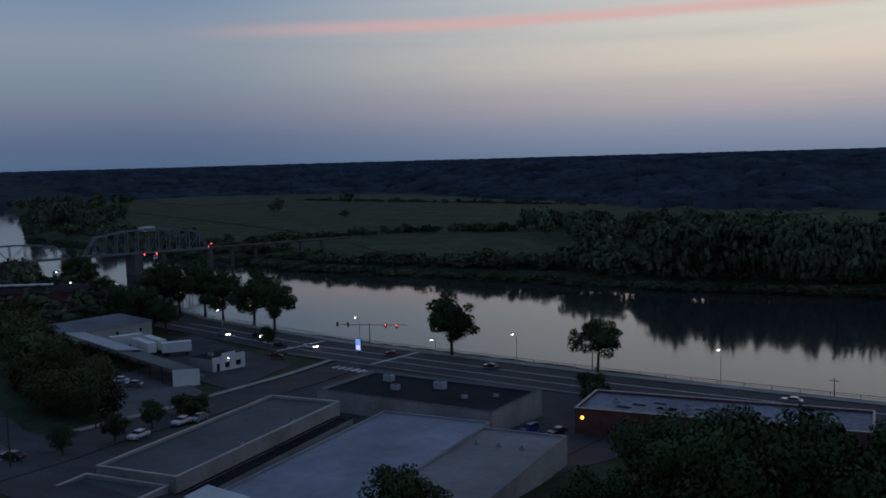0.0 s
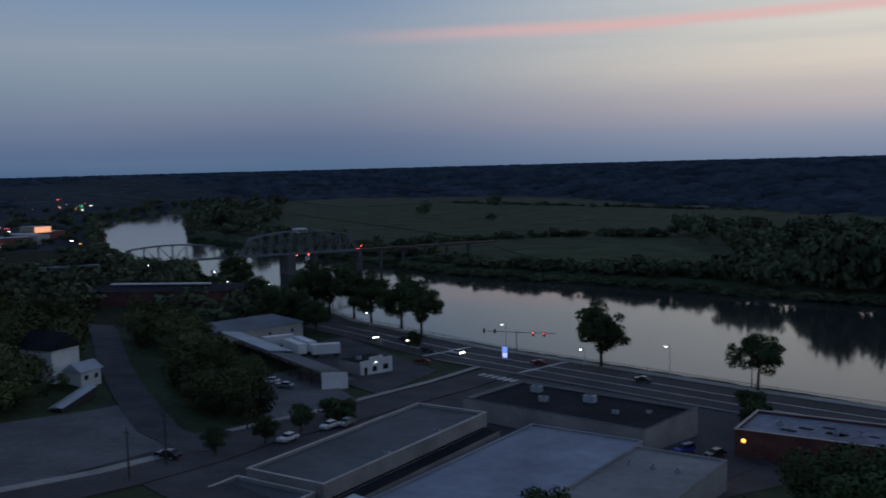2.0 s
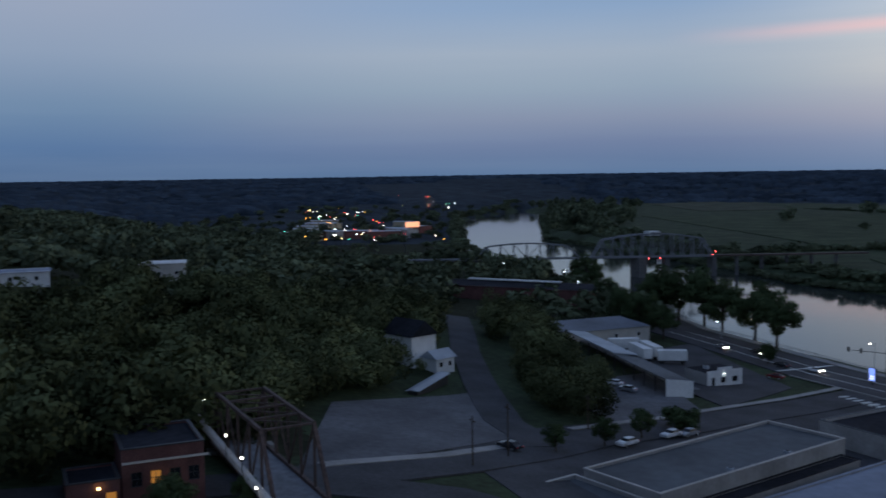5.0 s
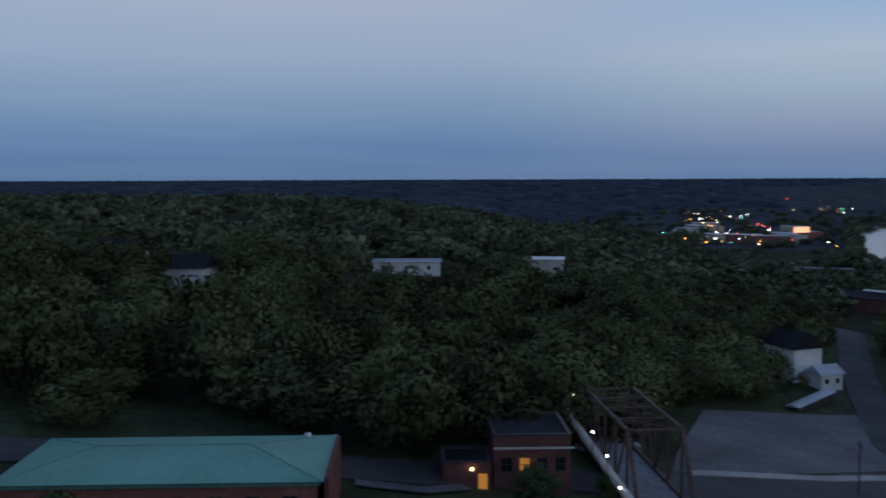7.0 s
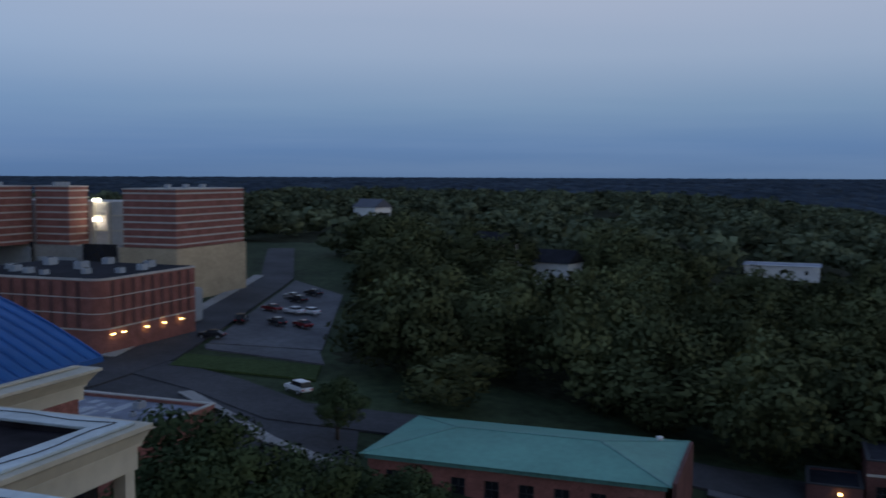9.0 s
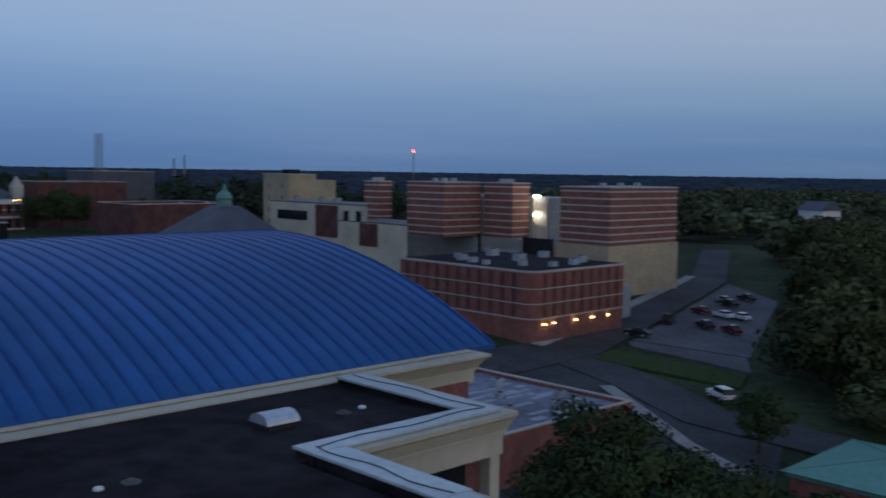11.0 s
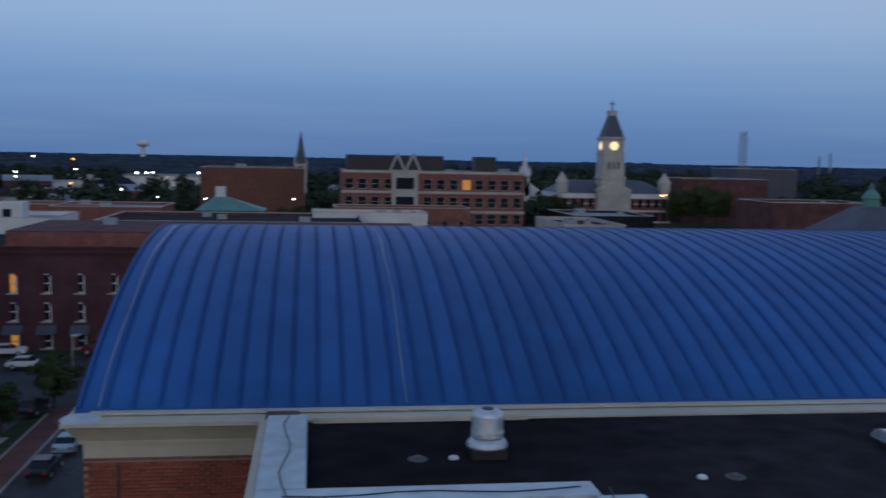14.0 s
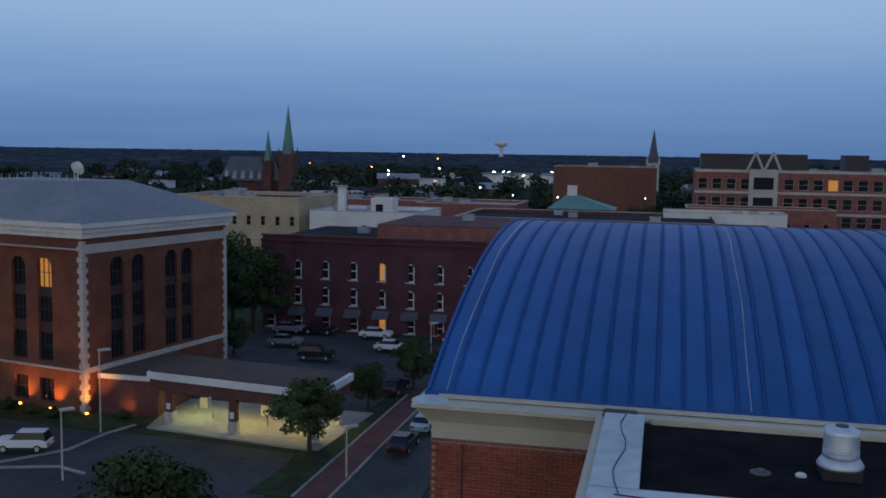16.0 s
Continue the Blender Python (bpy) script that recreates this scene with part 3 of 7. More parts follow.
    part("eave_fascia", B(x0 + 1.15, x1 - 0.25, yb + 0.1, ya - 0.25, 20.90, 20.945), M_CREAM, h, "cream fascia under the eave")
    part("corner_flashing", lathe_at(bmesh.new(), x1 - 0.14, ya - 0.12, 20.87, ((0.40, 0), (0.36, 0.03), (0.14, 0.09), (0.02, 0.1)), 16), M_CAP, h, "low pale metal corner flashing")
    # brick walls
    part("wall", B(x0 + 1.5, x1 - 0.2, yb + 0.2, ya - 0.03, -0.5, 20.1), M_BRICK, h, "red brick wall")
    part("mortar_bed", B(0.85, x1 - 0.21, ya - 0.02, ya + 0.0, 17.0, 20.05), M_MORTAR, h, "pale mortar bed behind the bricks")
    part("downpipe", bar(bmesh.new(), (3.85, ya + 0.06, 2), (3.85, ya + 0.06, 20.05), 0.05, sides=8), M_BRICK_DARK, h)
    # lightning cables over the vault
    for xx in (x0 + 36.5 * w, x1 - 0.75 * w):
        bm = bmesh.new()
        prev = None
        for i in range(15):
            y, z = arc(-1 + 2 * i / K)
            cx = xx + 0.02 * math.sin(i)
            cur = [bm.verts.new((cx + dx, y, z + dz)) for dx, dz in ((-0.011, 0.012), (0, 0.034), (0.011, 0.012))]
            if prev:
                for k in range(3):
                    bm.faces.new((prev[k], prev[(k + 1) % 3], cur[(k + 1) % 3], cur[k]))
            prev = cur
        part("lightning_cable", bm, M_STEEL, h, "thin bright lightning cable")
    return h


HALL = hall()


def wing():
    """The flat-roofed front of the hall: a cross bar and a stem, with pale capped parapets."""
    g = thing("front_wing", (-7, -12, 0), "flat black-membrane roofed front wing with pale metal parapets", "building")
    roof_z, top = 20.84, 21.0
    part("roof_deck", B(-14.6, 0.5, -18.8, -13.9, 20.2, roof_z), M_MEMBRANE, g, "black roof membrane with pale scuffs")
    part("roof_deck", B(-9.7, -4.5, -13.9, -10.2, 20.2, roof_z), M_MEMBRANE, g, "black roof membrane with pale scuffs")

    def parapet(x0, x1, y0, y1):
        part("parapet", B(min(x0, x1), max(x0, x1), min(y0, y1), max(y0, y1), 20.2, top - 0.03), M_MEMBRANE, g, "black membrane upstand")
        o = 0.05
        part("parapet_cap", B(min(x0, x1) - o, max(x0, x1) + o, min(y0, y1) - o, max(y0, y1) + o, top - 0.03, top + 0.03, bevel=0.015), M_CAP, g, "pale blue-grey metal parapet cap")
    t = 0.66
    parapet(0.25, 0.25 + t, -18.55, -14.35)
    parapet(-4.2, 0.25 + t, -14.3, -13.75)
    parapet(-14.95, -14.95 + t, -18.6, -14.35)
    parapet(-14.95, -9.9, -14.3, -13.75)
    parapet(-4.2, -4.2 - t, -13.65, -10.4)
    parapet(-9.9, -9.9 - t, -13.65, -10.4)
    parapet(-10.4, -4.2, -10.3, -9.8)
    # seam line along the caps
    for a, b in (((0.55, -18.5), (0.55, -14.0)), ((0.55, -14.0), (-4.0, -14.02)), ((-14.7, -18.5), (-14.7, -14.0)), ((-14.7, -14.0), (-10.15, -14.0)), ((-10.15, -14.0), (-10.15, -10.4)), ((-4.45, -14.0), (-4.45, -10.4))):
        a, b = Vector((*a, top + 0.04)), Vector((*b, top + 0.04))
        k = 8
        bm = bmesh.new()
        for i in range(k):
            p, q = a.lerp(b, i / k), a.lerp(b, (i + 1) / k)
            s = Vector((b.y - a.y, a.x - b.x, 0)).normalized() * 0.08
            bar(bm, p + s * math.sin(i * 1.3), q + s * math.sin((i + 1) * 1.3), 0.016)
        part("cap_seam", bm, M_DARK, g, "dark sealant line on the cap")
    # cornice under the parapet, then an open loggia with posts
    for x0, x1, y0, y1 in ((-15.15, 0.98, -18.7, -13.6), (-10.55, -3.55, -13.55, -9.6)):
        for za, zb, lo, hi in ((20.86, 20.96, 0.13, 0.13), (20.80, 20.86, 0.08, 0.13), (20.56, 20.80, -0.03, 0.08), (20.50, 20.56, -0.03, -0.03), (20.0, 20.50, -0.1, -0.1)):
            def sides(o):
                return [(x0 - o, x0 + 0.3, y0, y1 + o), (x1 - 0.3, x1 + o, y0, y1 + o), (x0 + 0.3, x1 - 0.3, y1 - 0.3, y1 + o)]
            for a, b in zip(sides(lo), sides(hi)):
                spans = ((a[0], -10.1), (-4.0, a[1])) if a[0] == x0 + 0.3 and x0 < -15 else ((a[0], a[1]),)
                for u0, u1 in spans:
                    v0, v1 = (u0, u1) if len(spans) > 1 else (b[0], b[1])
                    part("cornice", prism(bmesh.new(), [(u0, a[2]), (u1, a[2]), (u1, a[3]), (u0, a[3])], za, zb, [(v0, b[2]), (v1, b[2]), (v1, b[3]), (v0, b[3])]), M_CREAM, g)
    for x in (-15.0, -12.6, -10.3, 0.4):
        for y in (-13.85, -16.2, -18.4):
            part("post", B(x, x + 0.3, y - 0.2, y + 0.1, 17.2, 20.0), M_CREAM, g, "square cream post")
    part("wall", B(-14.5, -10.2, -18.6, -14.3, 16.9, 20.0), M_GLASS, g, "dark glazing behind the posts")
    part("wall", B(-9.6, -4.4, -13.5, -10.0, -8, 19.8), M_BRICK, g, "red brick wall")
    part("wall", B(-4.4, 0.3, -18.6, -14.4, -3, 19.8), M_BRICK, g, "red brick wall")
    part("sill", B(-15.1, -10.0, -18.7, -13.7, 16.95, 17.2), M_CREAM, g)
    part("wall", B(-14.9, -10.2, -18.6, -13.9, -3, 16.95), M_BRICK, g, "red brick wall")
    return g


WING = wing()
part("bracket_box", B(0.35, 1.0, -18.95, -18.5, 20.75, 21.02, bevel=0.02), M_RUST, HALL, "rust-stained end box of the gutter")
part("gutter", B(-4.2, 0.1, -18.9, -18.62, 20.78, 20.95, bevel=0.03), M_CREAM, HALL, "cream gutter with brackets")


def roof_vent():
    v = thing("roof_vent", (-2.96, -16.4, 20.84), "shiny galvanised domed roof exhaust fan on a kerb", "roof vent")
    local("kerb_base", B(-0.3, 0.3, -0.3, 0.3, 0, 0.16), M_DARK, v, "black kerb")
    local("skirt", lathe(bmesh.new(), ((0.2, 0.14), (0.36, 0.16), (0.37, 0.20), (0.33, 0.27), (0.28, 0.33)), 32), M_STEEL, v, smooth=True)
    drum = local("drum", lathe(bmesh.new(), ((0.28, 0.33), (0.29, 0.36), (0.275, 0.40), (0.28, 0.72), (0.27, 0.78), (0.2, 0.82), (0.04, 0.84)), 32), M_STEEL, v, "ribbed steel drum", smooth=True)
    for z in (0.42, 0.46, 0.72):
        local("rib", lathe(bmesh.new(), ((0.272, z - 0.012), (0.287, z), (0.272, z + 0.012)), 32), M_STEEL, drum)
    local("cap_plate", lathe(bmesh.new(), ((0.11, 0.82), (0.1, 0.85), (0.02, 0.86)), 16), M_DARK, v)


def box_vent():
    v = thing("roof_hatch", (-10.78, -16.26, 20.84), "low curved galvanised roof intake hood", "roof vent")
    bm = bmesh.new()
    K = 10
    rings = []
    for k in range(K + 1):
        a = math.pi * k / K
        rings.append([bm.verts.new((x, -0.34 * math.cos(a), 0.13 + 0.22 * math.sin(a))) for x in (-0.4, 0.4)])
    for a, b in zip(rings, rings[1:]):
        bm.faces.new((a[0], a[1], b[1], b[0]))
    bm.faces.new([r[0] for r in rings])
    bm.faces.new([r[1] for r in rings][::-1])
    bm.faces.new((rings[0][0], rings[0][1], rings[-1][1], rings[-1][0]))
    local("hood", bm, M_STEEL, v, smooth=False)
    local("kerb_base", B(-0.32, 0.32, -0.28, 0.28, 0, 0.15), M_DARK, v)


roof_vent()
box_vent()
for x, y in ((-1.71, -16.21), (-6.9, -14.87), (-12.56, -16.21)):
    d = thing("roof_drain", (x, y, 20.84), "small domed grey roof drain", "roof drain", "roof drains")
    local("flange", lathe(bmesh.new(), ((0.17, 0), (0.17, 0.02), (0.13, 0.03)), 14), M_PIER, d)
    local("dome", lathe(bmesh.new(), ((0.09, 0.02), (0.09, 0.05), (0.06, 0.07), (0.02, 0.08)), 14), M_PIER, d)
for x, y in ((-2.34, -16.21), (-6.32, -14.87), (-13.18, -16.31)):
    local("pipe_cap", lathe(bmesh.new(), ((0.09, 0), (0.09, 0.03), (0.07, 0.05), (0.02, 0.05)), 10), M_WHITE, thing("roof_pipe", (x, y, 20.84), "tiny white cap on the black roof", "vent cap", "vent caps"))


# ---- buildings ----
def window(parent, o, u, a, b, z0, z1, inset=0.2, frame_mat=None, lit=False, bars=1, sill=False, rail=True, put=None, heavy=0.0):
    """A window in an opening of a facade: frame, sill, pane."""
    frame_mat, put = frame_mat or M_WHITE, put or part
    n = Vector((u[1], -u[0], 0))
    U = Vector((u[0], u[1], 0))

    def P(s, z, d):
        return Vector((o[0], o[1], 0)) + U * s - n * d + Vector((0, 0, z))
    bm = bmesh.new()
    t = heavy or min(0.09, (b - a) * 0.08)
    us = [a] + [a + (b - a) * (k + 1) / (bars + 1) for k in range(bars)] + [b]
    zs = [z0, (z0 + z1) / 2, z1] if rail else [z0, z1]
    cells = [(p - a + (t if i == 0 else t * 0.35), q - a - (t if i == bars else t * 0.35), c + (t if j == 0 else t * 0.4), d - (t if j == len(zs) - 2 else t * 0.4))
             for i, (p, q) in enumerate(zip(us, us[1:])) for j, (c, d) in enumerate(zip(zs, zs[1:]))]
    f0 = P(a, 0, inset - 0.04)
    facade(bm, (f0.x, f0.y), u, b - a, z0, z1, cells, depth=0.09)
    bmesh.ops.remove_doubles(bm, verts=bm.verts, dist=0.001)
    w = put("window", bm, frame_mat, parent)
    bm = bmesh.new()
    bm.faces.new([bm.verts.new(P(s, z, inset + 0.06)) for s, z in ((a, z0), (b, z0), (b, z1), (a, z1))])
    put("pane", bm, G_WINDOW if lit else M_GLASS, w, "lit amber pane" if lit else "")
    if sill:
        bm = bmesh.new()
        bar(bm, P(a - 0.12, z0 - 0.08, -0.05), P(b + 0.12, z0 - 0.08, -0.05), 0.16, 0.16)
        put("sill", bm, M_STONE, w)
    return w


def shell(parent, x0, x1, y0, y1, z0, z1, wall_mat, roof_mat, parapet=0.6, holes=None, cap_mat=None, roof_label="", wall_label=""):
    """A block with four facades, a flat roof and a parapet. holes: by side 'n', 'e', 's', 'w', rows (u0, u1, z0, z1)."""
    holes = holes or {}
    sides = {"n": ((x1, y1), (-1, 0), x1 - x0), "w": ((x0, y1), (0, -1), y1 - y0), "s": ((x0, y0), (1, 0), x1 - x0), "e": ((x1, y0), (0, 1), y1 - y0)}
    for k, (o, u, wd) in sides.items():
        bm = facade(bmesh.new(), o, u, wd, z0, z1 + parapet, holes.get(k, ()))
        part("wall", bm, wall_mat, parent, wall_label)
    part("roof", B(x0 + 0.3, x1 - 0.3, y0 + 0.3, y1 - 0.3, z1 - 0.25, z1), roof_mat, parent, roof_label)
    cap = cap_mat or M_STONE
    for b in ((x0 - 0.08, x1 + 0.08, y1 - 0.36, y1 + 0.08), (x0 - 0.08, x1 + 0.08, y0 - 0.08, y0 + 0.36), (x0 - 0.08, x0 + 0.36, y0 + 0.37, y1 - 0.37), (x1 - 0.36, x1 + 0.08, y0 + 0.37, y1 - 0.37)):
        part("coping", B(*b, z1 + parapet, z1 + parapet + 0.14), cap, parent)
    return sides


def roof_unit(parent, x, y, z, s=1.6):
    u = part("roof_unit", B(x - s / 2, x + s / 2, y - s * 0.35, y + s * 0.35, z, z + s * 0.6, bevel=0.05), M_GREY_ROOF, parent, "grey rooftop air unit")
    part("fan_ring", lathe_at(bmesh.new(), x, y, z + s * 0.6, ((s * 0.25, 0), (s * 0.25, 0.12), (s * 0.18, 0.14)), 12), M_DARK, u)


# warehouses and shops by the river road, turned with their street
def shop(ox, oy, turn, x0, x1, y0, y1, top, roof, wall_mat, label, roof_label, parapet=0.5, units=(), coping=None):
    """A flat-roofed block on axes turned about (ox, oy)."""
    g = thing("shop_building", (ox, oy, 0), label, "building", "buildings by the river road", turn=turn)
    w = [g.matrix_basis @ Vector((x, y, 0)) for x in (x0, x1) for y in (y0, y1)]
    zg = min(lz(p.x, p.y) for p in w) - 0.5
    for o, u, wd in (((x1, y1), (-1, 0), x1 - x0), ((x0, y1), (0, -1), y1 - y0), ((x0, y0), (1, 0), x1 - x0), ((x1, y0), (0, 1), y1 - y0)):
        local("wall", facade(bmesh.new(), o, u, wd, zg, top + parapet, ()), wall_mat, g)
    local("roof", B(x0 + 0.3, x1 - 0.3, y0 + 0.3, y1 - 0.3, top - 0.25, top), roof, g, roof_label)
    for b in ((x0 - 0.08, x1 + 0.08, y1 - 0.36, y1 + 0.08), (x0 - 0.08, x1 + 0.08, y0 - 0.08, y0 + 0.36), (x0 - 0.08, x0 + 0.36, y0 + 0.37, y1 - 0.37), (x1 - 0.36, x1 + 0.08, y0 + 0.37, y1 - 0.37)):
        local("coping", B(*b, top + parapet, top + parapet + 0.12), coping or M_STONE, g)
    for x, y, s in units:
        u = local("roof_unit", B(x - s / 2, x + s / 2, y - s * 0.35, y + s * 0.35, top, top + s * 0.6, bevel=0.05), M_GREY_ROOF, g, "grey rooftop air unit")
        local("fan_ring", lathe_at(bmesh.new(), x, y, top + s * 0.6, ((s * 0.25, 0), (s * 0.25, 0.12), (s * 0.18, 0.14)), 12), M_DARK, u)
    return g


shop(-119.7, 74.7, 11.8, 0, 15.1, 0, 45.3, -18.7, M_OLIVE_ROOF, M_SHOP_WALL, "long low commercial building with a dull grey flat roof", "dull grey flat roof", 0.4, ((13.8, 17, 1.0), (14, 31, 1.1)))
shop(-119.7, 74.7, 11.8, -1.5, 14, -13, -0.5, -20.0, M_OLIVE_ROOF, M_SHOP_WALL, "low flat annex with pale coping", "dull flat roof", 0.5)
shop(-119.7, 74.7, 11.8, 15.2, 18.6, -13, 44, -20.9, M_DARK_ROOF, M_SHOP_WALL, "narrow flat link with a black roof between warehouses", "black flat roof", 0.1, coping=M_DARK_ROOF)
shop(-101.2, 83.6, 10, 0, 21.7, -16, 46, -21.2, M_PALE_ROOF, M_SHOP_WALL, "broad warehouse with a pale blue-grey membrane roof", "pale membrane roof", 0.2, coping=M_PALE_ROOF)
shop(-101.2, 83.6, 10, 22.2, 37.5, -16, 42, -21.0, M_TAN_ROOF, M_SHOP_WALL, "warehouse with a faded tan roof", "faded tan roof", 0.2, ((25, 33, 0.8), (29, 33, 0.8), (33, 33, 0.8)), M_TAN_ROOF)
shop(-135, 137.5, 4, 0, 42.5, 0, 20.5, -22.3, M_DARK_ROOF, M_SHOP_WALL, "shop building with a black tar roof and pale side wall", "black tar roof", 0.6, ((8, 15, 2.2), (14, 9, 1.8), (22, 14, 2.4), (31, 9, 1.2), (36, 13, 1.0)), M_OLIVE_ROOF)
shop(-81.4, 152.0, 12, 0, 52, 0, 15, -22.4, M_PATCHED, M_BRICK_DARK, "brick shop with a pale patched roof", "pale patched roof", 0.5, ((6, 8, 1.2), (16, 6, 1.0), (20, 7, 1.0), (25, 9, 1.4), (33, 5, 1.2)))
bm = bmesh.new()
rp = random.Random(3)
for k in range(16):
    x, y, s = rp.uniform(-75, -40), 0, rp.uniform(0.5, 1.6)
    y = 160 + (x + 78) * 0.2 + rp.uniform(-4, 4)
    box(bm, x - s, x + s, y - s * 0.5, y + s * 0.5, -22.41, -22.37)
tagged(part("roof_patches", bm, M_DARK_ROOF), "dark tar patches on the pale shop roof", "roof patches", kind="stuff")


def loading_canopy():
    g = thing("loading_canopy", (-98, 79, -21.2), "pale blue metal canopy standing on a warehouse roof", "canopy")
    ring = [(-102.6, 81.4), (-101.4, 76.2), (-93.2, 76.4), (-93.4, 81.2)]
    part("canopy_roof", prism(bmesh.new(), ring, -20.2, -20.0), M_CAP, g, "pale blue metal roof")
    for x, y in ring:
        part("post", bar(bmesh.new(), (x * 0.98 - 1.96, y * 0.98 + 1.58, -21.4), (x * 0.98 - 1.96, y * 0.98 + 1.58, -20.2), 0.15), M_STEEL, g)


loading_canopy()


def open_shed():
    g = thing("open_shed", (-195, 140, lz(-195, 140)), "long open-fronted shed with a sloping white metal roof", "shed")
    a, b = Vector((-246, 152, 0)), Vector((-177, 137, 0))
    d = (b - a).normalized()
    s = Vector((-d.y, d.x, 0))
    L_ = (b - a).length
    for k, (p, q, m, z) in enumerate(((0, 0.55, M_GREY_ROOF, -21.2), (0.56, 1, M_OLIVE_ROOF, -21.7))):
        bm = bmesh.new()
        c = [a + d * L_ * p + s * 3.2, a + d * L_ * q + s * 3.2, a + d * L_ * q - s * 3.6, a + d * L_ * p - s * 3.6]
        lo = [bm.verts.new((v.x, v.y, z - (0.9 if i < 2 else 0))) for i, v in enumerate(c)]
        hi = [bm.verts.new((v.x, v.y, z + 0.22 - (0.9 if i < 2 else 0))) for i, v in enumerate(c)]
        bm.faces.new(hi)
        bm.faces.new(lo[::-1])
        for i in range(4):
            bm.faces.new((lo[i], lo[(i + 1) % 4], hi[(i + 1) % 4], hi[i]))
        part("roof", bm, m, g, "pale sloping metal roof")
    for k in range(12):
        p = a + d * L_ * k / 11 - s * 3.3
        part("post", bar(bmesh.new(), (p.x, p.y, lz(p.x, p.y) - 0.3), (p.x, p.y, -21.8), 0.25), M_DARK, g)
    p, q = a + s * 3, b + s * 3
    part("back_wall", bar(bmesh.new(), (p.x, p.y, -24.5), (q.x, q.y, -24.5), 4.6, 0.2), M_PIER, g)
    e = b + d * 0.1
    bm = bmesh.new()
    v = [e - s * 3.6, e + s * 3.2]
    q = [bm.verts.new((v[0].x, v[0].y, -27)), bm.verts.new((v[1].x, v[1].y, -27)), bm.verts.new((v[1].x, v[1].y, -22.3)), bm.verts.new((v[0].x, v[0].y, -21.5))]
    bm.faces.new(q)
    r = bmesh.ops.extrude_face_region(bm, geom=list(bm.faces))
    bmesh.ops.translate(bm, vec=d * 0.25, verts=[k for k in r["geom"] if isinstance(k, bmesh.types.BMVert)])
    part("end_wall", bm, M_WHITE, g, "white end wall")


open_shed()


def gabled(name, label, at, length, width, wall_h, rise, turn, wall_mat, roof_mat, base=0.6, hip=0.0, wins=0):
    """A gabled or hipped block on its own axes: ridge along x."""
    g = thing(name, at, label, "building", turn=turn)
    l, w = length / 2, width / 2
    local("wall", B(-l, l, -w, w, -base, wall_h), wall_mat, g)
    bm = bmesh.new()
    o = 0.5
    c = [bm.verts.new(p) for p in ((-l - o, -w - o, wall_h - 0.1), (l + o, -w - o, wall_h - 0.1), (l + o, w + o, wall_h - 0.1), (-l - o, w + o, wall_h - 0.1), (-l - o + hip, 0, wall_h + rise), (l + o - hip, 0, wall_h + rise))]
    for f in ((0, 1, 5, 4), (2, 3, 4, 5), (1, 2, 5), (3, 0, 4)):
        bm.faces.new([c[i] for i in f])
    bm.faces.new([c[i] for i in (3, 2, 1, 0)])
    local("roof", bm, roof_mat, g)
    for side in (-1, 1):
        for k in range(wins):
            x = -l + length * (k + 0.5) / wins
            wdw = local("window", B(x - 0.6, x + 0.6, side * w - 0.06, side * w + 0.06, wall_h * 0.35, wall_h * 0.35 + 1.3), M_WHITE, g)
            local("pane", B(x - 0.5, x + 0.5, side * (w + 0.065) - 0.01, side * (w + 0.065) + 0.01, wall_h * 0.35 + 0.1, wall_h * 0.35 + 1.2), M_GLASS, wdw)
    return g


gabled("metal_shed", "low white-walled shed with a broad dull blue-grey metal roof", (-259, 164, -26.8), 33, 21, 4.6, 2.0, 88, M_STONE, M_SHED_ROOF, hip=5, wins=4)


def white_shop():
    g = thing("white_outbuilding", (-190, 158, lz(-190, 158)), "small flat-roofed shop with a stepped white front", "building")
    x0, x1, y0, y1, z, t = -195, -186.2, 152.6, 163.4, lz(-186, 158) - 0.3, -23.7
    holes = [(1.2, 2.3, z + 0.4, z + 2.7), (4.0, 5.6, z + 1.2, z + 2.6), (7.6, 9.4, z + 1.2, z + 2.6)]
    part("wall", facade(bmesh.new(), (x1, y0), (0, 1), y1 - y0, z - 0.5, t + 0.5, holes), M_WHITE, g, "white painted front")
    for h in holes:
        window(g, (x1, y0), (0, 1), *h, frame_mat=M_DARK, bars=1)
    part("stepped_gable", B(x1 - 0.3, x1, y0 + 3.2, y1 - 3.2, t + 0.5, t + 1.2), M_WHITE, g)
    part("wall", B(x0, x1 - 0.4, y0, y1, z - 0.5, t), M_SHOP_WALL, g, "grey block side wall")
    part("roof", B(x0 + 0.2, x1 - 0.4, y0 + 0.2, y1 - 0.2, t, t + 0.12), M_DARK_ROOF, g, "dark flat roof")
    roof_unit(g, -191, 156, t + 0.1, 1.4)
    lamp = thing("wall_lamp", (x1 + 0.15, 157.6, t - 0.4), "small lit lamp over a shop door", "lamp")
    local("lens", B(-0.06, 0.1, -0.1, 0.1, 0, 0.12), G_COOL, lamp)


